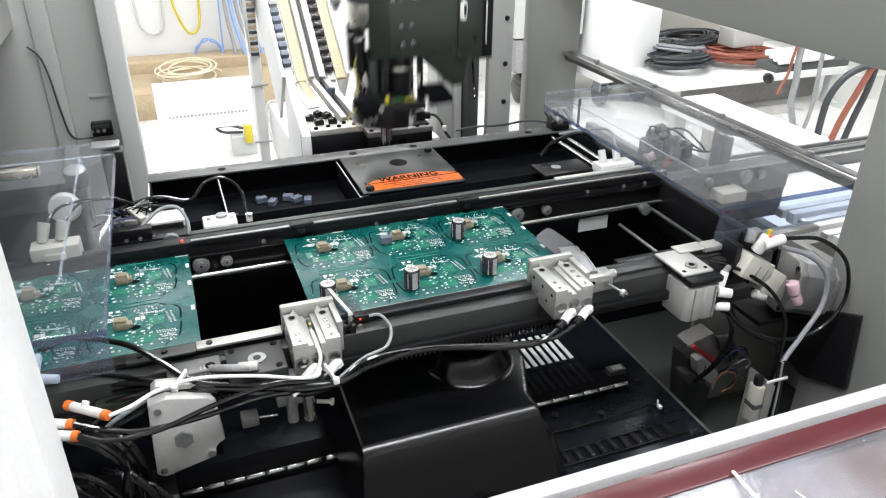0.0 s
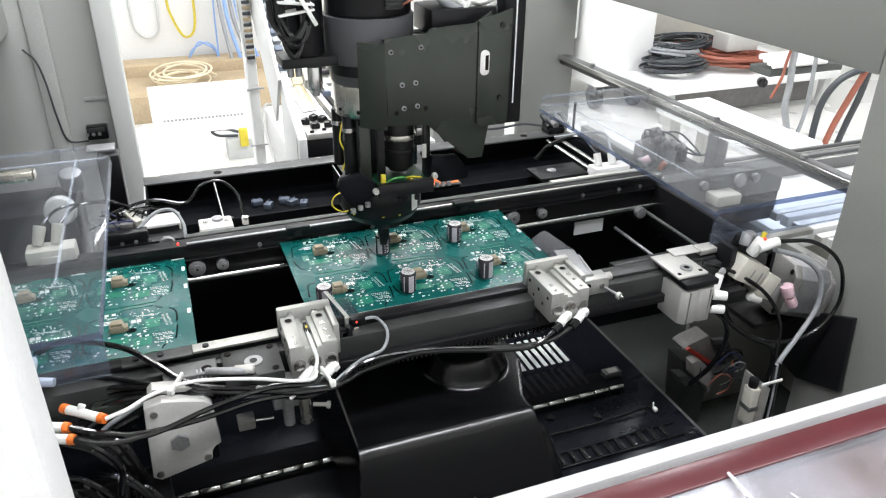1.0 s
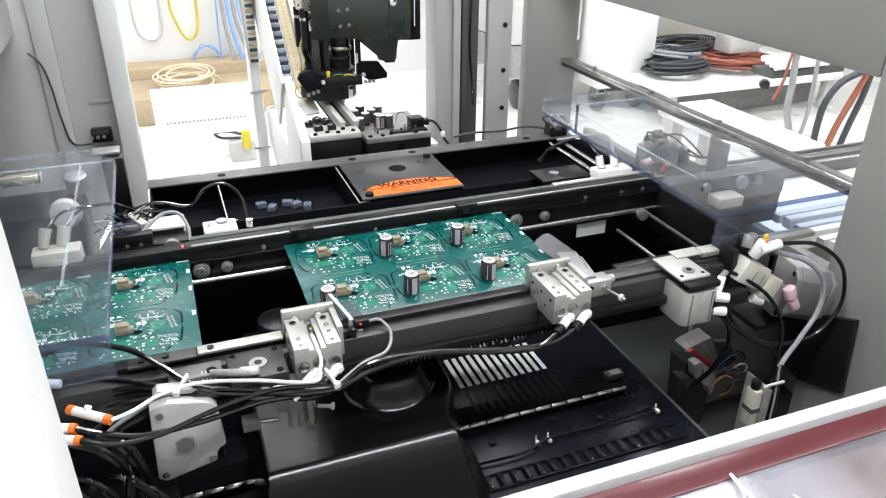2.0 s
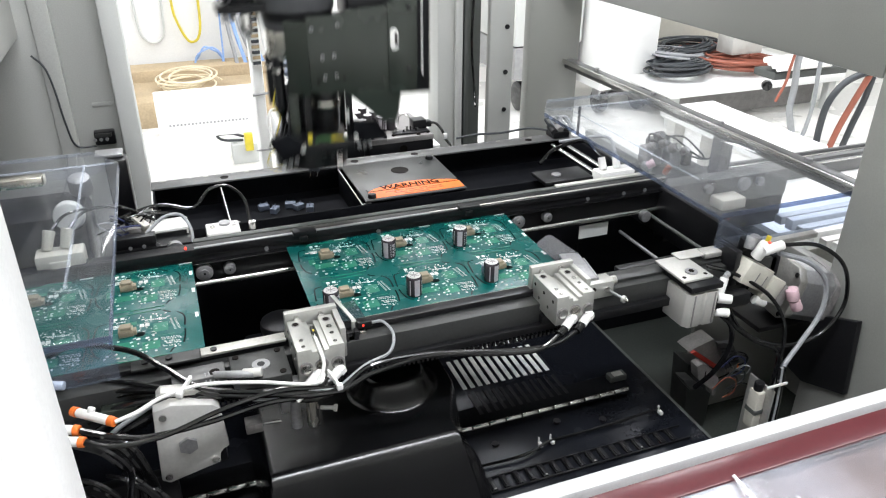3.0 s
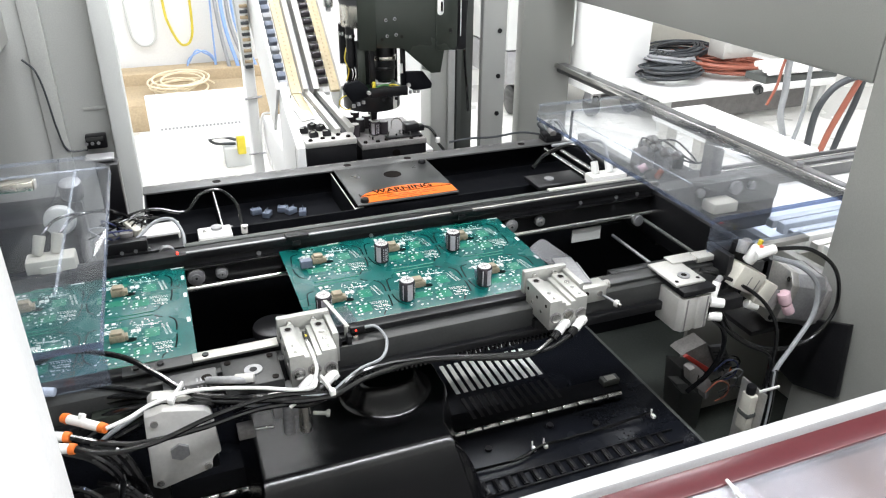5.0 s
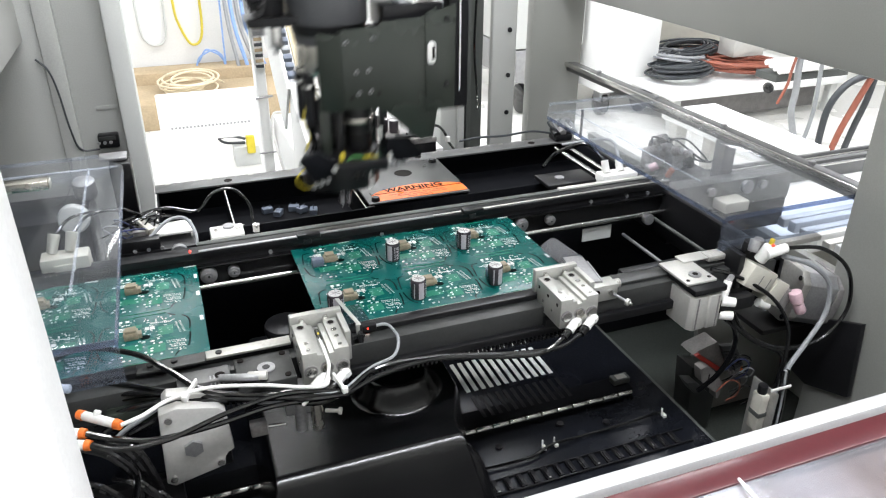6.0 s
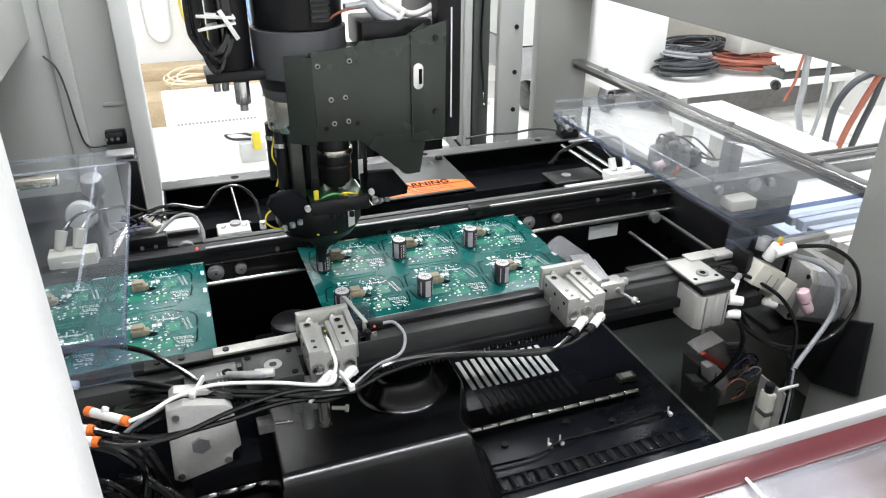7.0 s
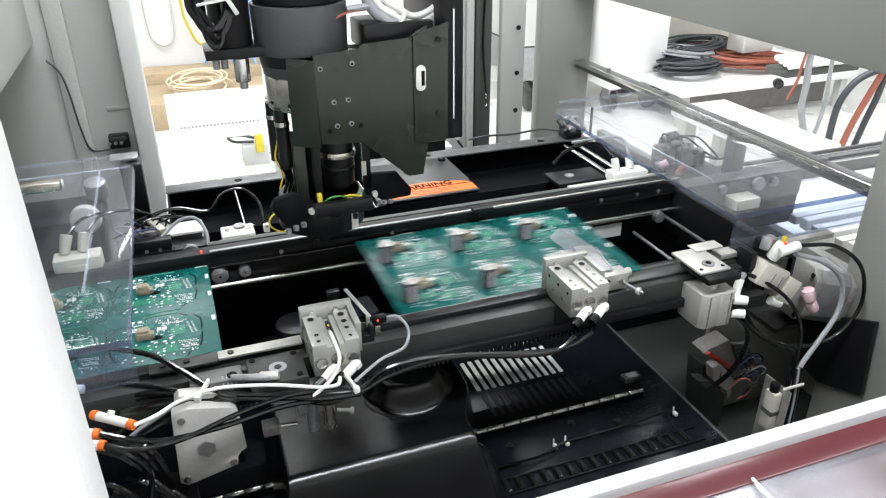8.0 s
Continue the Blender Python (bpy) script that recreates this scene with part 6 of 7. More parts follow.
def cable_harness():
    """Air tubes and cables along the front rail."""
    f = thing("cable_harness", "zip-tied bundle of black and white air tubes along the rail", "cable harness", (-0.1, -0.21, -0.02))
    rng = random.Random(3)
    ends = [(-0.205, -0.155), (-0.20, -0.17), (-0.19, -0.185), (-0.185, -0.195), (-0.18, -0.20), (-0.175, -0.205), (-0.17, -0.20)]
    for k, (x, y) in enumerate(ends):
        j = lambda s=0.004: rng.uniform(-s, s)
        z0 = -0.005 - 0.006 * k
        pts = [(x, y, z0), (-0.155 + j(), -0.185 - 0.004 * k + j(), 0.0 - 0.004 * k), (-0.11 + j(), -0.212 + j(), -0.004 + j()), (-0.065 + j(), -0.222 + j(), -0.010 + j()), (-0.03 + j(), -0.236 + j(), -0.010 + j()), (-0.002 + j(0.002), -0.246 + j(0.002), -0.006 + j(0.002))]
        if k < 2:
            pts += [(0.03, -0.232 + 0.010 * k, -0.006), (0.08, -0.224 + 0.003 * k, -0.008), (0.14, -0.237 + 0.004 * k, -0.012), (0.172 + 0.012 * k, -0.239 + 0.002 * k, -0.014), (0.1945 + 0.017 * k, -0.2313, -0.0093)]
        part("air_tube", tube(pts, (0.0021 if k < 2 else 0.0023) if k != 5 else 0.0018), RUBBER if k != 5 else GREYCAB, f)
    part("white_tube", tube([(-0.1595, -0.2458, 0.010), (-0.145, -0.24, 0.010), (-0.128, -0.226, 0.008), (-0.10, -0.218, 0.006), (-0.06, -0.224, 0.002), (-0.03, -0.235, 0.0), (-0.016, -0.240, 0.002), (-0.012, -0.234, 0.004)], 0.0015), WHITEPL, f, "white air tube")
    part("air_tube", tube([(-0.215, -0.13, 0.0), (-0.19, -0.14, 0.012), (-0.15, -0.165, 0.014), (-0.125, -0.19, 0.008), (-0.10, -0.215, 0.0), (-0.06, -0.225, -0.006), (-0.03, -0.237, -0.008), (-0.004, -0.245, -0.005)], 0.0024), RUBBER, f)
    for p, a in (((-0.112, -0.216, 0.004), 15), ((-0.006, -0.243, 0.002), 50)):
        tie = join(None, box(-0.0011, 0.0011, -0.011, 0.011, 0.0, 0.0045, 0.0006), pose(*p, 0, 0, a - 40))
        part("zip_tie", tie, WHITEPL, f, "white cable tie")
        part("tie_head", join(None, box(-0.0022, 0.0022, -0.013, -0.009, 0.0, 0.005, 0.0006), pose(*p, 0, 0, a - 40)), WHITEPL, f)
    for k in range(4):
        pts = [(-0.195 + 0.006 * k, -0.21, -0.03), (-0.172 + 0.006 * k, -0.228, -0.032), (-0.158 + 0.005 * k, -0.235, -0.06 - 0.006 * k), (-0.168 + 0.006 * k, -0.235, -0.11)]
        part("drop_tube", tube(pts, 0.0026), RUBBER, f)
    # push-in fittings with orange rings
    f = thing("manifold", "white push-in air fittings with orange release rings", "manifold", (-0.19, -0.19, -0.03))
    for k, (x, y, z) in enumerate(((-0.206, -0.180, 0.006), (-0.196, -0.236, 0.006), (-0.192, -0.250, 0.006))):
        body = part("fitting", cyl((x - 0.012, y + 0.004, z + 0.001), (x + 0.010, y - 0.004, z), 0.0036, 0.0034, 18, 0.001), WHITEPL, f)
        if k:
            part("release_ring", cyl((x + 0.010, y - 0.004, z), (x + 0.0135, y - 0.0055, z), 0.0040, 0.0035, 18), ORANGE, body, "orange release ring")
    body = part("tee_fitting", cyl((-0.184, -0.226, 0.010), (-0.163, -0.243, 0.010), 0.0034, bev=0.001, seg=18), WHITEPL, f)
    part("tee_stub", cyl((-0.176, -0.2325, 0.010), (-0.1735, -0.2305, 0.0150), 0.0026, seg=14, bev=0.0006), WHITEPL, body)
    part("release_ring", cyl((-0.163, -0.243, 0.010), (-0.1595, -0.2458, 0.010), 0.0038, 0.0034, 18), ORANGE, body, "orange release ring")
    part("release_ring", cyl((-0.1875, -0.2232, 0.010), (-0.184, -0.226, 0.010), 0.0034, 0.0038, 18), ORANGE, body)
    part("tube", tube([(-0.182, -0.242, 0.006), (-0.165, -0.25, 0.003), (-0.14, -0.252, -0.004), (-0.10, -0.243, -0.010), (-0.06, -0.236, -0.010), (-0.03, -0.238, -0.010), (-0.004, -0.244, -0.006)], 0.0022), RUBBER, f)
    part("tube", tube([(-0.1785, -0.2555, 0.006), (-0.16, -0.262, 0.002), (-0.13, -0.256, -0.003), (-0.09, -0.240, -0.004), (-0.05, -0.232, -0.004), (-0.02, -0.238, -0.004), (0.0, -0.246, -0.004)], 0.0020), RUBBER, f)
    part("tube", tube([(-0.1785, -0.2555, 0.006), (-0.165, -0.262, 0.0), (-0.155, -0.262, -0.02), (-0.16, -0.255, -0.05)], 0.0026), RUBBER, f)
    part("block", box(-0.245, -0.212, -0.215, -0.14, -0.075, 0.005, 0.002), WHITEPL, f)
    # black bracket and pale motor plate below the left end
    f = thing("drive_motor", "pale cast motor plate with a hexagon boss below the rail", "motor", (-0.11, -0.215, -0.07))
    out = [(-0.137, -0.004), (-0.124, -0.001), (-0.095, -0.008), (-0.0905, -0.013), (-0.088, -0.050), (-0.0925, -0.052), (-0.0955, -0.056), (-0.0965, -0.064), (-0.135, -0.073), (-0.1405, -0.069)]
    part("plate", slab(out, -0.226, -0.216, 0.001), CASTPALE, f)
    part("hex_boss", cyl((-0.117, -0.226, -0.040), (-0.117, -0.2285, -0.040), 0.0075, seg=6), GALV, f)
    for x, z in ((-0.135, -0.066), (-0.0995, -0.060), (-0.0945, -0.019), (-0.131, -0.010)):
        part("screw", cyl((x, -0.226, z), (x, -0.2275, z), 0.0028, seg=12), STEEL, f)
    part("upper_web", slab([(-0.130, 0.004), (-0.104, 0.0), (-0.098, -0.005), (-0.134, 0.0)], -0.2155, -0.205, 0.0006), ALULIGHT, f)
    part("motor_body", box(-0.14, -0.09, -0.215, -0.17, -0.075, -0.030, 0.003), BLACK, f)
    part("upper_bracket", box(-0.175, -0.10, -0.20, -0.185, -0.028, -0.014, 0.001), OLIVE, f)
    f = thing("lower_valves", "cluster of small valves and dark tubes in the base", "valve", (-0.17, -0.22, -0.12))
    part("plate", box(-0.225, -0.13, -0.22, -0.21, -0.20, -0.07, 0.001), BLACK, f)
    for k in range(5):
        x = -0.195 + 0.014 * k
        part("valve", box(x, x + 0.010, -0.235, -0.22, -0.105 - 0.012 * (k % 3), -0.085 - 0.012 * (k % 3), 0.002), (GALV, DARKGREY, WHITEPL)[k % 3], f)
        part("tube", tube([(x, -0.235, -0.10), (x + 0.015, -0.245, -0.09), (x + 0.02, -0.24, -0.12), (x + 0.005, -0.235, -0.16), (x - .01, -0.23, -0.2)], 0.0022, 6), RUBBER, f)
    rng = random.Random(17)
    for k in range(6):
        x, z, s = -0.205 + 0.010 * k, -0.055 - rng.uniform(0, 0.03), rng.uniform(0.018, 0.034)
        pts = [(x, -0.232, z + 0.02), (x + s * 0.5, -0.245, z + 0.022), (x + s, -0.25, z + 0.004), (x + s * 1.05, -0.248, z - 0.02), (x + s * 0.7, -0.24, z - 0.05), (x + s * 0.5, -0.232, z - 0.09)]
        part("looped_tube", tube(pts, rng.uniform(0.0016, 0.0024), 7), RUBBER, f)
    for k in range(7):
        x, z = -0.205 + 0.013 * k, -0.10 - rng.uniform(0, 0.04)
        part("valve_screw", cyl((x, -0.236, z), (x, -0.239, z), 0.0022, seg=10), STEEL, f)
        part("valve_tag", box(x, x + 0.006, -0.2365, -0.236, z - 0.012, z - 0.006, 0), (WHITEPL, GALV)[k % 2], f)
    f = thing("clamp_slide", "steel slide unit hanging below a board clamp", "slide", (-0.035, -0.22, -0.05))
    part("block", box(-0.046, -0.020, -0.228, -0.205, -0.030, -0.012, 0.001), GALV, f)
    part("foot", box(-0.074, -0.061, -0.224, -0.212, -0.046, -0.037, 0.001), MIDGREY, f, "pale square foot")
    part("foot_pin", cyl((-0.060, -0.216, -0.044), (-0.046, -0.218, -0.044), 0.0014, seg=10), STEEL, f)
    for k in range(4):
        part("spring", cyl((-0.098 + 0.003 * k, -0.200, -0.004), (-0.0965 + 0.003 * k, -0.200, -0.004), 0.0065, seg=18, bev=0.0004), GALV, f, "bright knurled wheel" if k == 0 else "")
    part("support_plate", box(-0.122, -0.082, -0.205, -0.186, -0.010, 0.0020, 0.0015), BARGREY, f)
    part("plate_hole", cyl((-0.090, -0.199, 0.002), (-0.090, -0.199, 0.0024), 0.004, seg=16), INK, f)
    part("pillar", cyl((-0.022, -0.228, -0.046), (-0.022, -0.228, -0.020), 0.005), BRUSHED, f)
    part("pillar", cyl((-0.035, -0.226, -0.046), (-0.035, -0.226, -0.020), 0.0045), GALV, f)
    part("screw", cyl((-0.016, -0.230, -0.030), (-0.006, -0.234, -0.030), 0.0016, seg=12), ALULIGHT, f)
    part("screw_head", cyl((-0.006, -0.234, -0.030), (-0.004, -0.235, -0.030), 0.003, seg=12), ALULIGHT, f)
    part("lever", tube([(-0.09, -0.205, 0.003), (-0.075, -0.214, 0.006), (-0.062, -0.218, 0.006)], 0.0032, 10), GALV, f)
    part("lever_grip", cyl((-0.070, -0.214, 0.006), (-0.056, -0.219, 0.007), 0.0036, seg=16, bev=0.001), ALULIGHT, f)


# ---------------------------------------------------------------- under the board
def lower_deck():
    f = thing("lower_deck", "black lower deck plate with a segmented steel shaft", "deck", (0.05, -0.1, -0.262), kind="structure")
    part("plate", box(-0.33, 0.405, -0.36, 0.40, -0.262, -0.202, 0.002), DECK, f)
    part("edge_strip", box(0.4052, 0.411, -0.36, 0.10, -0.262, -0.205, 0.001), DARKGREY, f, "dark grey edge strip")
    part("shaft_bed", box(-0.20, 0.37, -0.112, -0.085, -0.202, -0.196, 0.001), MATTE, f)
    for k in range(25):
        x = -0.135 + k * 0.02
        part("shaft_link", cyl((x, -0.118, -0.196), (x + 0.0185, -0.118, -0.196), 0.0032, seg=14, bev=0.0006), STEEL, f, "polished steel link" if k == 0 else "")
    part("shaft_core", cyl((-0.14, -0.118, -0.196), (0.362, -0.118, -0.196), 0.0022, seg=12), BLACK, f)
    part("sensor_tab", box(0.350, 0.372, -0.102, -0.090, -0.196, -0.188, 0.001), DARKGREY, f)
    part("tab_plate", box(0.355, 0.368, -0.1005, -0.0925, -0.188, -0.1875, 0), ALU, f)
    for k in range(17):
        x = 0.135 + k * 0.0142
        cell = part("comb_bar", box(x, x + 0.0065, -0.207, -0.190, -0.202, -0.1985, 0.0008), BLACK, f)
        part("comb_stub", box(x + 0.0008, x + 0.0024, -0.2055, -0.1935, -0.1985, -0.1968, 0.0004), BLACK, cell)
        if k % 4 == 1:
            part("comb_pin", box(x + 0.0030, x + 0.0052, -0.2062, -0.2050, -0.1985, -0.1980, 0), ALU, cell)
    part("comb_rail", box(0.13, 0.384, -0.1895, -0.188, -0.202, -0.1990, 0.0005), BLACK, f)
    part("comb_rail", box(0.13, 0.384, -0.2095, -0.2075, -0.202, -0.1990, 0.0005), BLACK, f)
    part("deck_wire", tube([(0.14, -0.172, -0.198), (0.20, -0.174, -0.197), (0.235, -0.165, -0.196), (0.27, -0.163, -0.198), (0.32, -0.162, -0.198), (0.375, -0.16, -0.196)], 0.0016, 6), RUBBER, f)
    for x in (0.222, 0.236, 0.374):
        part("wire_clip", box(x, x + 0.004, -0.168, -0.162, -0.2, -0.196, 0.0006), WHITEPL, f, "white wire clip")
        part("clip_tail", box(x + 0.001, x + 0.0025, -0.162, -0.160, -0.198, -0.191, 0.0004), WHITEPL, f)
    for x, y in ((0.18, -0.145), (0.26, -0.135), (0.31, -0.15), (0.10, -0.15)):
        part("deck_bolt", cyl((x, y, -0.202), (x, y, -0.199), 0.004, seg=12), BLACK, f)


def moulded_shell():
    """Vacuum-formed cover as a height field: sloping top, rolled front edge, round hump, flared foot."""
    nx, ny, x0, x1, y0, y1 = 112, 118, -0.070, 0.158, -0.268, -0.034
    base = -0.1985

    def least(a, b, r):     # smooth minimum
        h = max(r - abs(a - b), 0.0) / r
        return min(a, b) - h * h * r * 0.25

    def most(a, b, r):
        return -least(-a, -b, r)

    def height(x, y):
        top = -0.0985 + 0.03 * (y + 0.22)
        front = -0.0985 + (y + 0.226) * 2.6
        left = -0.0985 + (x + 0.061) * 7.0
        edge = 0.108 + 0.020 * min(max((y + 0.20) / 0.05, 0.0), 1.0)
        right = -0.0985 + (edge - x) * 6.0
        back = -0.0985 + (-0.046 - y) * 6.0
        z = least(least(top, front, 0.026), least(left, right, 0.012), 0.014)
        z = least(z, back, 0.012)
        d = math.hypot(x - 0.069, (y + 0.141) * 1.12)
        z = most(z, least(-0.0725, -0.0725 + (0.0305 - d) * 2.4, 0.012), 0.013)
        # flared foot beside the front corner
        u, v = (x - 0.112) / 0.034, (y + 0.215) / 0.052
        z = most(z, -0.150 + 0.030 - 0.085 * (u * u + v * v), 0.014)
        return max(z, base)

    bm = bmesh.new()
    grid = []
    for i in range(nx + 1):
        x = x0 + (x1 - x0) * i / nx
        grid.append([bm.verts.new((x, y0 + (y1 - y0) * j / ny, height(x, y0 + (y1 - y0) * j / ny))) for j in range(ny + 1)])
    for i in range(nx):
        for j in range(ny):
            if max(v.co.z for v in (grid[i][j], grid[i + 1][j], grid[i + 1][j + 1], grid[i][j + 1])) > base + 0.0002:
                bm.faces.new((grid[i][j], grid[i + 1][j], grid[i + 1][j + 1], grid[i][j + 1]))
    for v in [v for v in bm.verts if not v.link_faces]:
        bm.verts.remove(v)
    return bm


def clinch_unit():
    """Moulded cover of the clinch head, with its hump and flared side; built at its left stop."""
    f = thing("clinch_cover", "glossy black moulded plastic cover of the clinch head", "cover", (0.03, -0.13, -0.2))
    part("shell", moulded_shell(), PLASTIC, f)
    part("back_wall", box(-0.055, 0.10, -0.052, 0.02, -0.1975, -0.108, 0.006), MATTE, f)
    # clincher tools that meet the leads from below
    part("clinch_post", cyl((0.020, -0.050, -0.085), (0.020, -0.050, -0.034), 0.009, 0.005, 18, 0.001), BLACK, f)
    part("clinch_tip", box(0.014, 0.027, -0.054, -0.046, -0.034, -0.026, 0.001), BLACK, f)
    part("clinch_disc", cyl((-0.018, -0.045, -0.07), (-0.018, -0.045, -0.058), 0.022, bev=0.003), BLACK, f)
    rng = random.Random(8)
    for k in range(5):
        x = 0.03 + 0.012 * k
        pts = [(x, -0.246, -0.19), (x + rng.uniform(-.01, .01), -0.256, -0.17), (x + 0.015, -0.26, -0.168 + rng.uniform(-.008, .008)), (x + 0.025, -0.255, -0.186)]
        part("cable", tube(pts, 0.0026, 6), RUBBER, f)
    # telescopic vent cover, which follows at a shorter stroke
    g = thing("telescopic_cover", "black telescopic cover with slats painted white for mirrored light", "cover", (0.23, -0.02, -0.2))
    part("plate", box(0.15, 0.30, -0.11, 0.045, -0.2012, -0.197, 0.0008), DECK, g)
    # white paints the lamp light mirrored by the slats; the black row mirrors none
    for k in range(12):
        x = 0.181 + k * 0.0099
        part("slat", box(x, x + 0.0052, -0.051, 0.007, -0.197, -0.1962, 0), WHITE, g, "slat painted white for mirrored light")
        part("short_slat", box(x + 0.002, x + 0.0072, 0.019, 0.031, -0.197, -0.1962, 0), WHITE, g)
        part("dark_slat", box(x + 0.001, x + 0.005, -0.100, -0.062, -0.197, -0.1955, 0), BLACK, g)
    return f, g


# ---------------------------------------------------------------- insertion head
HX, HY = 0.0155, -0.057


def insertion_head():
    """Built where it inserts on the first board; the origin is over that spot."""
    f = thing("insertion_head", "dark olive component insertion head with motor, camera lens and gripper", "robot head", (HX, HY, 0.0))
    yp = -0.085
    main = [(0.0155, 0.140), (0.0525, 0.137), (0.094, 0.100), (0.108, 0.100), (0.1135, 0.131), (0.118, 0.133), (0.113, 0.234), (0.096, 0.2245), (0.056, 0.2225), (0.052, 0.2185), (0.0145, 0.2165)]
    plate = part("face_plate", slab(main, yp, yp + 0.002, 0.0006), OLIVE, f, "dark olive face plate")
    wing = [(0.100, 0.134), (0.103, 0.131), (0.129, 0.131), (0.1315, 0.134), (0.1325, 0.236), (0.100, 0.227)]
    part("side_plate", slab(wing, yp - 0.002, yp, 0.0006), OLIVE, f)
    part("slot_plate", slab([(0.1065 + 0.0045 * math.cos(a) * 1.0, 0.190 + (0.0068 if math.sin(a) > 0 else -0.0068) + 0.0045 * math.sin(a)) for a in [2 * math.pi * k / 20 + 0.01 for k in range(20)]], yp - 0.0028, yp - 0.002, 0.0002), WHITEPL, f, "white slotted tag")
    part("slot", box(0.1068, 0.1098, yp - 0.0032, yp - 0.0028, 0.1835, 0.1965, 0), INK, f)
    spots = [(0.0195, yp, 0.205), (0.0465, yp, 0.2075), (0.029, yp, 0.176), (0.0415, yp, 0.177), (0.0305, yp, 0.155), (0.043, yp, 0.156)]
    for s in spots:
        sc = part("screw", screws([s], 0.0023, (0, -1, 0), 0.0014), GALV, plate)
        part("socket", sockets([s], 0.0025, (0, -1, 0), 0.0014), INK, sc)
    for s in ((0.1225, yp - 0.002, 0.222), (0.1225, yp - 0.002, 0.157)):
        part("screw", screws([s], 0.0027, (0, -1, 0), 0.0014), BLACK, plate)
    for x, z in ((0.0235, 0.151), (0.051, 0.153)):
        part("hole", cyl((x, yp, z), (x, yp - 0.0003, z), 0.0022, seg=16), INK, plate)
    part("fold", slab([(0.0150, yp), (0.0150, yp + 0.002), (-0.0040, -0.068), (-0.0060, -0.0695)], 0.136, 0.2120, 0.0003, "z"), OLIVE, f)
    part("cone", slab([(0.0945, yp + 0.001), (0.108, yp + 0.001), (0.118, -0.062), (0.088, -0.062)], 0.101, 0.134, 0.0008, "z"), OLIVE, f, "folded guard of the plate")
    part("back_box", box(0.020, 0.128, -0.08, -0.030, 0.143, 0.212, 0.002), MATTE, f)
    part("carriage", box(0.128, 0.150, -0.078, 0.03, 0.128, 0.62, 0.002), BLACK, f, "black vertical carriage")
    part("carriage_edge", box(0.1395, 0.1407, -0.0795, -0.0785, 0.148, 0.245, 0), WHITEPL, f, "bright rail edge")
    part("carriage_plate", box(0.060, 0.155, -0.02, 0.03, 0.25, 0.62, 0.003), FRAMELIGHT, f, "light grey carriage plate")
    part("upper_bracket", box(0.062, 0.125, -0.07, -0.02, 0.212, 0.235, 0.002), BLACK, f)
    # camera lens with silver ring, behind the lower edge of the plate
    lens = part("lens", cyl((0.035, -0.052, 0.090), (0.035, -0.052, 0.141), 0.0145, 0.0155, 28, 0.001), BLACK, f, "black camera lens")
    part("lens_ring", cyl((0.035, -0.052, 0.1175), (0.035, -0.052, 0.1235), 0.0172, 0.0172, 28, 0.001), BRUSHED, lens, "silver lens ring")
    part("lens_step", cyl((0.035, -0.052, 0.104), (0.035, -0.052, 0.109), 0.0160, 0.0160, 28, 0.001), BLACK, lens)
    part("lens_tip", cyl((0.035, -0.052, 0.086), (0.035, -0.052, 0.094), 0.010, 0.012, 24), BLACK, lens)
    for x, y in ((-0.004, -0.058), (0.060, -0.060), (-0.006, -0.012), (0.062, -0.015), (0.013, -0.066)):
        part("strut", box(x - 0.0035, x + 0.0035, y - 0.003, y + 0.003, 0.074, 0.146, 0.001), BLACK, f)
    part("strut_plate", box(-0.0065, 0.004, -0.066, -0.062, 0.078, 0.136, 0.0008), OLIVE, f)
    part("top_flange", slab([(0.0145, yp + 0.002), (0.096, yp + 0.002), (0.096, -0.060), (0.0145, -0.060)], 0.2125, 0.2145, 0.0004, "z"), OLIVE, f)
    part("white_tag", box(0.0545, 0.059, -0.0645, -0.0635, 0.098, 0.112, 0.0003), WHITEPL, f, "white tag")
    part("ring_board", box(0.006, 0.056, -0.083, -0.020, 0.0795, 0.0815, 0.0006), PCBGREEN, f, "small green lamp board")
    part("crossbar", box(0.003, 0.057, -0.091, -0.084, 0.0735, 0.0865, 0.001), BLACK, f)
    part("wire", tube([(0.041, -0.075, 0.082), (0.034, -0.078, 0.086), (0.040, -0.08, 0.087), (0.049, -0.078, 0.084), (0.050, -0.07, 0.082)], 0.0009, 6), YELLOW, f, "yellow wire")
    part("wire", tube([(0.012, -0.078, 0.082), (0.020, -0.082, 0.088), (0.030, -0.08, 0.0875), (0.036, -0.076, 0.082)], 0.0010, 6), GREENW, f, "green wire")
    part("plug", box(0.008, 0.0125, -0.084, -0.080, 0.082, 0.094, 0.0008), YELLOW, f)
    part("ring_housing", cyl((0.0175, -0.043, 0.051), (0.0175, -0.043, 0.0733), 0.0405, 0.0405, 48, 0.001), BLACK, f, "black round gripper housing")
    # angled guide flaps
    part("flap", slab([(-0.034, 0.087), (-0.030, 0.095), (-0.012, 0.0985), (0.001, 0.088), (0.002, 0.076), (-0.022, 0.068)], -0.088, -0.079, 0.001), MATTE, f, "black angled flap")
    part("flap", slab([(0.059, 0.083), (0.061, 0.102), (0.086, 0.1005), (0.099, 0.083), (0.098, 0.076), (0.072, 0.074)], -0.075, -0.067, 0.001), MATTE, f)
    for x, y, z in ((0.0005, -0.089, 0.0815), (0.0625, -0.076, 0.084)):
        part("flap_screw", cyl((x, y, z), (x, y - 0.004, z), 0.0030, 0.0026, 12), ALULIGHT, f)
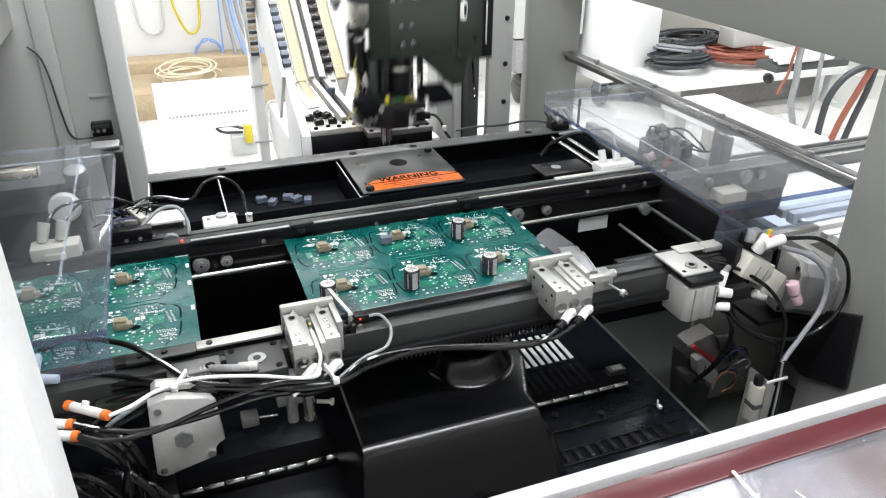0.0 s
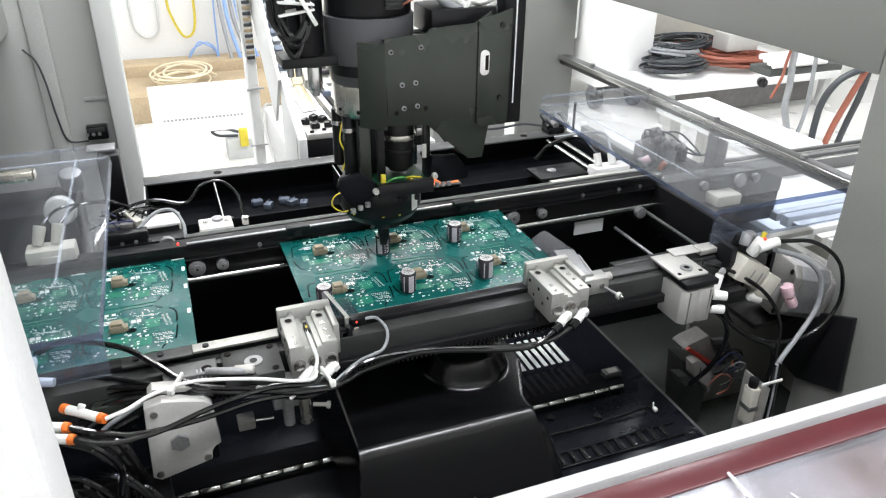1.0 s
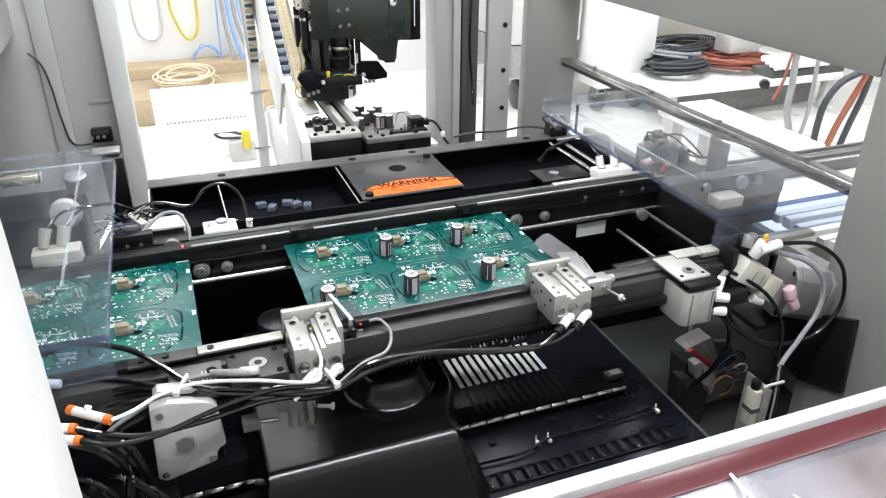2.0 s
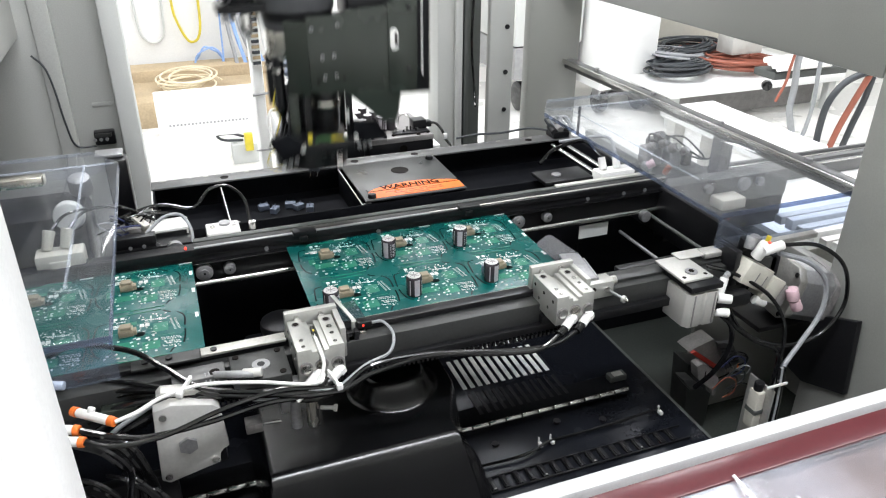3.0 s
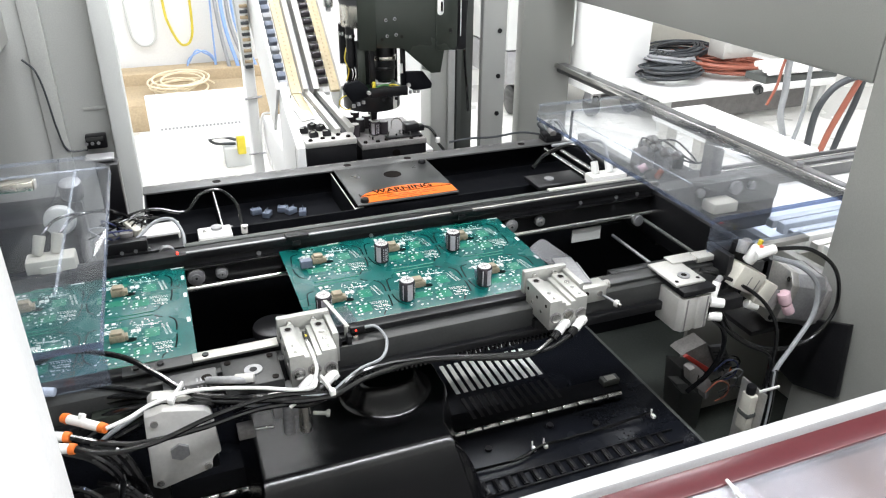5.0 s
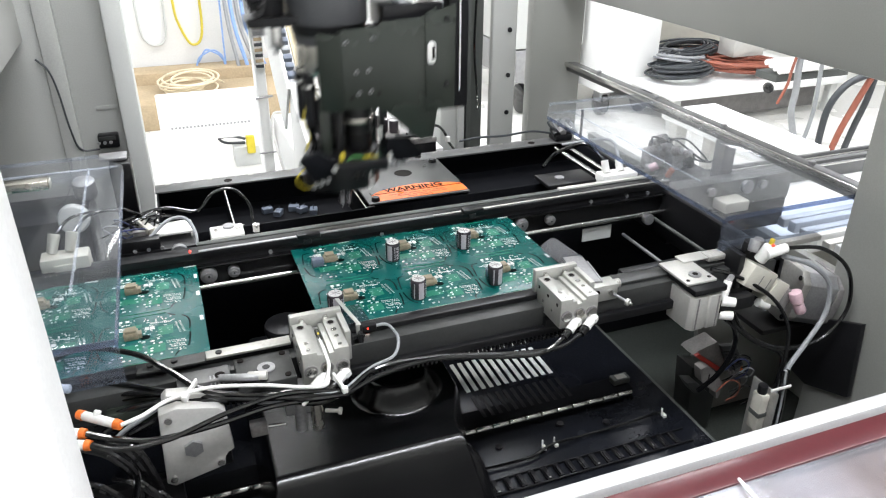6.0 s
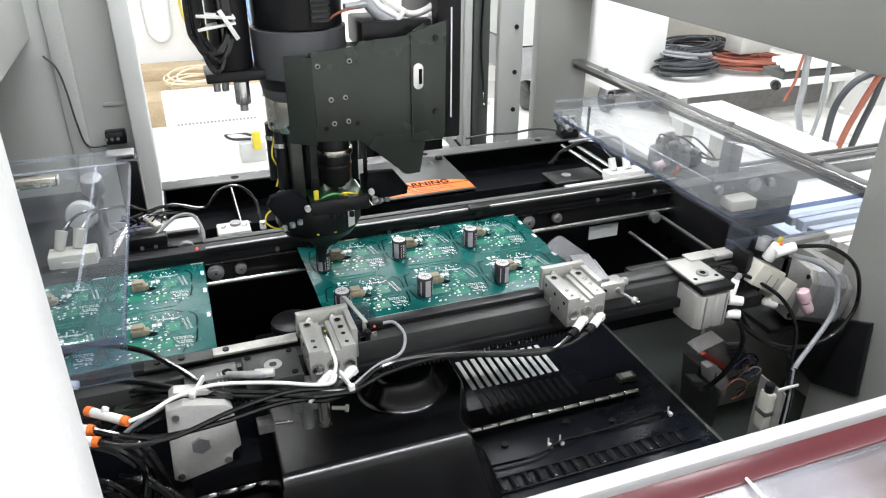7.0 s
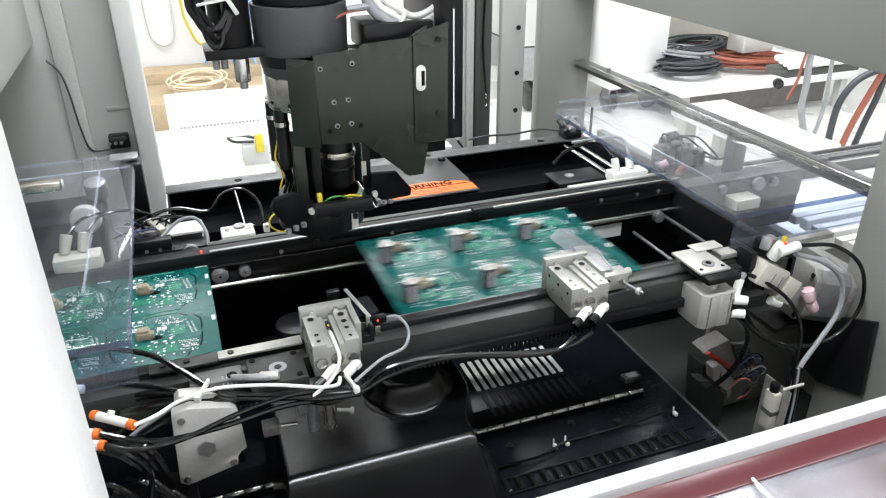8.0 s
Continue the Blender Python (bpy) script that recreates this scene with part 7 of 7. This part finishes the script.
    for k in range(3):
        part("flap_bolt", cyl((-0.021 + 0.007 * k, -0.088, 0.0665 + 0.002 * k), (-0.021 + 0.007 * k, -0.088, 0.0625 + 0.002 * k), 0.0026, seg=12), GALV, f)
        part("flap_bolt", cyl((0.066 + 0.006 * k, -0.075, 0.0755), (0.066 + 0.006 * k, -0.075, 0.0715), 0.0024, seg=12), GALV, f)
        part("crossbar_bolt", cyl((0.022 + 0.009 * k, -0.0905, 0.0725), (0.022 + 0.009 * k, -0.0905, 0.0685), 0.0024, seg=12), BLACK, f)
    part("loop_wire", tube([(-0.012, -0.06, 0.075), (-0.03, -0.06, 0.07), (-0.034, -0.06, 0.06), (-0.024, -0.06, 0.052), (-0.012, -0.06, 0.055)], 0.0008, 6), YELLOW, f, "yellow wire loop")
    part("side_wire", tube([(-0.017, -0.045, 0.135), (-0.021, -0.05, 0.12), (-0.016, -0.05, 0.105), (-0.02, -0.05, 0.09)], 0.0008, 6), YELLOW, f)
    for k in range(3):
        part("side_wire", tube([(-0.014 + 0.004 * k, -0.048, 0.14), (-0.018 + 0.005 * k, -0.052, 0.12), (-0.012 + 0.004 * k, -0.05, 0.10), (-0.016 + 0.004 * k, -0.048, 0.085)], 0.0016, 6), RUBBER, f)
    # hoses on top
    for k, (r, m) in enumerate(((0.0048, GREYCAB), (0.003, WHITEPL), (0.0028, WHITEPL))):
        o = 0.006 * k
        part("hose", tube([(0.058 + o, -0.052, 0.30), (0.070 + o, -0.056, 0.252 + o / 2), (0.088 + o / 2, -0.060, 0.234 + o), (0.112, -0.060, 0.226 + o), (0.134, -0.058, 0.236 + o), (0.146, -0.054, 0.262 + o), (0.150, -0.05, 0.31)], r, 10), m, f, "grey hose" if k == 0 else "white tube")
    part("hose_tie", join(None, box(-0.0015, 0.0015, -0.009, 0.009, -0.012, 0.012, 0.0008), pose(0.096, -0.058, 0.234, 0, 35, 0)), WHITEPL, f, "white cable tie")
    part("red_lead", tube([(0.030, -0.06, 0.226), (0.036, -0.064, 0.238), (0.050, -0.064, 0.245), (0.066, -0.06, 0.246)], 0.0011, 6), REDCAB, f)
    part("grey_lead", tube([(0.050, -0.062, 0.247), (0.07, -0.058, 0.248), (0.086, -0.05, 0.247)], 0.003, 8), GREYCAB, f)

    # spindle: motor, rings and gripper that rise and fall together
    ax, ay = 0.0145, -0.034
    spin = part("spindle", cyl((ax, ay, 0.231), (ax, ay, 0.42), 0.0385, 0.0385, 48, 0.002), BLACK, f, "black spindle motor")
    part("motor_band", cyl((ax, ay, 0.190), (ax, ay, 0.2305), 0.0400, 0.0410, 48, 0.001), MOTORGREY, spin, "dark grey motor band")
    part("neck", cyl((ax, ay, 0.180), (ax, ay, 0.190), 0.0370, 0.0385, 48), BLACK, spin)
    part("collar", cyl((ax, ay, 0.1705), (ax, ay, 0.180), 0.0350, 0.0365, 48, 0.001), MOTORGREY, spin)
    part("steel_ring", cyl((ax, ay, 0.141), (ax, ay, 0.1705), 0.0345, 0.0345, 48, 0.0015), BRUSHED, spin, "bright steel ring")
    for a in (200, 235, 262):
        p = Vector((math.cos(radians(a)), math.sin(radians(a)), 0))
        part("ring_hole", cyl(Vector((ax, ay, 0.148)) + p * 0.0343, Vector((ax, ay, 0.148)) + p * 0.0348, 0.0018, seg=12), INK, spin)
    part("shaft", cyl((ax, ay, 0.05), (ax, ay, 0.143), 0.012, seg=24), BLACK, spin)
    for x, y in ((-0.012, -0.050), (-0.016, -0.025), (0.040, -0.02)):
        part("guide_pillar", cyl((x, y, 0.088), (x, y, 0.143), 0.006, seg=18), BLACK, spin)
        part("pillar_cap", cyl((x, y, 0.128), (x, y, 0.132), 0.0068, seg=18), STEEL, spin)
    part("vent_fins", join(None, box(0.020, 0.034, -0.0745, -0.071, 0.238, 0.275, 0.0005), Matrix.Identity(4)), DARKGREY, spin)
    for k in range(8):
        part("fin", box(0.019, 0.035, -0.0758, -0.0745, 0.239 + 0.0045 * k, 0.2412 + 0.0045 * k, 0), BLACK, spin)
    ring = cyl((0.0175, -0.043, 0.047), (0.0175, -0.043, 0.0595), 0.0385, 0.0385, 48, 0.0012)
    part("ring_light", ring, BLACK, spin, "black round gripper housing")
    part("ring_skirt", cyl((0.0175, -0.043, 0.040), (0.0175, -0.043, 0.0468), 0.034, 0.0383, 48), BLACK, spin)
    part("gripper_body", slab([(0.003, 0.046), (0.035, 0.046), (0.033, 0.036), (0.027, 0.031), (0.010, 0.031), (0.004, 0.036)], -0.070, -0.038, 0.002), BLACK, spin, "black gripper body")
    part("finger", slab([(0.0095, 0.046), (0.020, 0.046), (0.0195, 0.026), (0.0165, 0.013), (0.0100, 0.013), (0.0085, 0.030)], -0.062, -0.0662, 0.0006), BLACK, spin)
    part("finger", slab([(0.013, 0.046), (0.029, 0.046), (0.0265, 0.030), (0.0225, 0.012), (0.0165, 0.012), (0.0135, 0.030)], -0.0488, -0.0445, 0.0006), BLACK, spin)
    tag = join(None, box(-0.0045, 0.0045, -0.0004, 0.0004, -0.011, 0.011, 0), Matrix.Translation((0.0175, -0.043, 0.0625)) @ Matrix.Rotation(radians(38), 4, "Z") @ Matrix.Translation((0.0, -0.0409, 0)))
    part("paper_tag", tag, WHITEPL, f, "white paper tag")
    for a in (214, 258, 282):
        d = Vector((math.cos(radians(a)), math.sin(radians(a)), 0))
        p = Vector((0.0175, -0.043, 0.0505)) + d * 0.0383
        part("finger_pin", cyl(p, p + d * 0.0012, 0.0013, seg=12), YELLOW, spin, "small brass pin")
    # cable bundle and small actuator on the left of the motor
    part("side_plate", box(-0.068, -0.018, -0.055, -0.02, 0.190, 0.1985, 0.001), BLACK, spin)
    part("side_motor", cyl((-0.044, -0.036, 0.1985), (-0.044, -0.036, 0.34), 0.017, seg=28, bev=0.001), BLACK, spin)
    part("actuator", cyl((-0.040, -0.05, 0.170), (-0.040, -0.05, 0.190), 0.0065, seg=20, bev=0.001), STEEL, spin, "polished steel actuator")
    part("actuator_tip", cyl((-0.040, -0.05, 0.164), (-0.040, -0.05, 0.170), 0.0035, seg=14), GALV, spin)
    for x in (-0.060, -0.053):
        part("stub", cyl((x, -0.045, 0.181), (x, -0.045, 0.190), 0.003, seg=14), GALV, spin)
    rng = random.Random(2)
    for k in range(9):
        w, lo = rng.uniform(0.006, 0.014), rng.uniform(0.202, 0.218)
        cx, y = -0.058 + rng.uniform(-.004, .004), -0.060 + rng.uniform(-.006, .004)
        pts = [(cx - w, y, 0.30), (cx - w * 1.1, y, 0.245), (cx - w * 0.9, y - 0.003, lo + 0.012), (cx, y - 0.004, lo), (cx + w * 0.9, y - 0.003, lo + 0.012), (cx + w * 1.0, y, 0.245), (cx + w * 0.7, y, 0.30)]
        part("bundle_cable", tube(pts, 0.0022, 6, 6), RUBBER, spin, "black looped cable" if k == 0 else "")
    for z in (0.2385, 0.246):
        part("bundle_tie", join(None, box(-0.014, 0.016, -0.0115, 0.007, -0.0009, 0.0009, 0.0005), pose(-0.056, -0.060, z, 0, -8 if z < 0.24 else 6, 0)), WHITEPL, spin, "white cable tie")
    part("tie_tail", join(None, box(-0.0018, 0.0018, -0.001, 0.001, -0.013, 0.013, 0.0006), pose(-0.046, -0.073, 0.240, 0, -28, 0)), WHITEPL, spin)
    return f, spin


# ---------------------------------------------------------------- build
workshop()
left_background()
right_background()
machine_frame()
front_flap()
conveyor()
parts_tray()
end_gear()
hoods()
feeders()
lower_right()
lift_plate = lift_cylinder()
stop_unit()
cable_harness()
lower_deck()
clinch, telescope = clinch_unit()
left_clamp = clamp(-0.0105, -0.168, True)
right_clamp = clamp(0.2150, -0.166, False)
work_panel = panel(0.0, (2, 3, 4, 5), (1, 2, 3, 4, 5), "circuit_board_panel", "teal six-up circuit board panel half filled with capacitors, on the conveyor")
panel(-0.3415, (), (), "circuit_board_panel", "teal six-up circuit board panel with tan connectors, waiting on the conveyor")
cap_two = carried("cap", BOARD_X + CAP_X, CAP_Y, "black electrolytic capacitor with a pale stripe painting its reflection, set by the gripper", "capacitor")
cap_one = carried("cap", CAP_X, CAP_Y, "black electrolytic capacitor with a pale stripe painting its reflection, set by the gripper", "capacitor")
block_one = carried("block", CAP_X + 0.003, -0.0445, "blue-grey film capacitor, set by the gripper", "capacitor")
head, spindle = insertion_head()

HEAD_ROWS = [(0.0, 0.150, 0.236), (0.1, 0.097, 0.095), (0.2, 0.079, 0.012), (0.3, 0.079, 0.0), (1.5, 0.079, 0.0), (1.6, 0.084, 0.071), (1.7, 0.104, 0.243), (1.9, 0.118, 0.40), (2.0, 0.118, 0.412), (2.6, 0.118, 0.412), (2.8, 0.113, 0.392), (2.9, 0.079, 0.319), (3.0, 0.036, 0.152), (3.1, 0.012, 0.062), (3.2, 0.004, 0.017), (3.3, 0.004, 0.013), (4.3, 0.004, 0.013), (4.4, 0.007, 0.026), (4.5, 0.018, 0.052), (4.6, 0.066, 0.158), (4.7, 0.108, 0.240), (4.9, 0.162, 0.335), (5.0, 0.178, 0.365), (5.55, 0.180, 0.370), (5.7, 0.178, 0.360), (5.8, 0.168, 0.322), (5.9, 0.108, 0.205), (6.0, 0.053, 0.094), (6.1, 0.018, 0.032), (6.2, 0.0, 0.003), (6.3, 0.0, 0.0), (8.0, 0.0, 0.0)]
LIFT_ROWS = [(0.0, 0.028), (0.2, 0.026), (0.35, 0.002), (0.45, 0.0), (1.38, 0.0), (1.5, 0.026), (1.6, 0.028), (1.95, 0.030), (2.15, 0.034), (2.4, 0.034), (2.6, 0.030), (3.1, 0.028), (3.25, 0.000), (3.35, -0.013), (4.25, -0.013), (4.4, -0.004), (4.5, 0.008), (4.65, 0.026), (4.75, 0.028), (4.95, 0.028), (5.1, 0.0095), (5.35, 0.0095), (5.5, 0.028), (6.1, 0.028), (6.25, 0.008), (6.4, 0.0), (7.2, 0.0), (7.35, 0.018), (7.45, 0.022), (8.0, 0.022)]


def between(rows, t, k):
    for a, b in zip(rows, rows[1:]):
        if a[0] <= t <= b[0]:
            return a[k] + (b[k] - a[k]) * (t - a[0]) / (b[0] - a[0])
    return rows[-1][k]


def follow(ob, taken, dropped, offset, panel_rows):
    """Rows for a component: at the feeder, in the gripper from taken to dropped, then on the panel."""
    x0, y0 = ob.location.x, ob.location.y
    at = lambda t: pose(x0 - offset[0] + between(HEAD_ROWS, t, 1), y0 - offset[1] + between(HEAD_ROWS, t, 2), between(LIFT_ROWS, t, 1) - offset[2])
    rows = [] if taken <= 0 else [(0.0, at(taken)), (taken, at(taken))]
    t = max(taken, 0.0) + (0.05 if taken > 0 else 0.0)
    while t < dropped - 0.01:
        rows.append((t, at(t)))
        t = round(t + 0.05, 3)
    rows.append((dropped, pose(x0, y0, 0)))
    rows += [(t, pose(x0 + dx, y0, 0)) for t, dx in panel_rows if t > dropped]
    walk(ob, rows)


def motions():
    slide = [(0.0, 0.0), (7.7, 0.0), (7.8, 0.004), (7.9, 0.018), (8.0, 0.060)]
    walk(work_panel, [(t, pose(dx, 0, 0)) for t, dx in slide])
    walk(head, [(t, pose(HX + x, HY + y, 0)) for t, x, y in HEAD_ROWS])
    walk(spindle, [(t, pose(0, 0, z)) for t, z in LIFT_ROWS])
    cx, cy, cz = clinch.location
    stroke = [(0.0, 0.080), (1.40, 0.080), (1.5, 0.046), (1.6, 0.004), (1.7, 0.0), (8.0, 0.0)]
    walk(clinch, [(t, pose(cx + d, cy, cz)) for t, d in stroke])
    tx, ty, tz = telescope.location
    walk(telescope, [(t, pose(tx + d * 0.44, ty, tz)) for t, d in stroke])
    for c, up in ((left_clamp, 0.0065), (right_clamp, 0.009)):
        x, y, z = c.location
        walk(c, [(t, pose(x, y + h * 0.3, z + h)) for t, h in ((0.0, 0), (7.35, 0), (7.5, up), (8.0, up))])
    walk(lift_plate, [(t, pose(0, 0, h)) for t, h in ((0.0, 0), (7.35, 0), (7.5, 0.010), (8.0, 0.010))])
    follow(cap_two, 0.0, 0.45, (0.079, 0.0, 0.0), slide)
    follow(block_one, 2.4, 3.35, (0.004, 0.013, -0.013), slide)
    follow(cap_one, 5.35, 6.4, (0.0, 0.0, 0.0), slide)


motions()
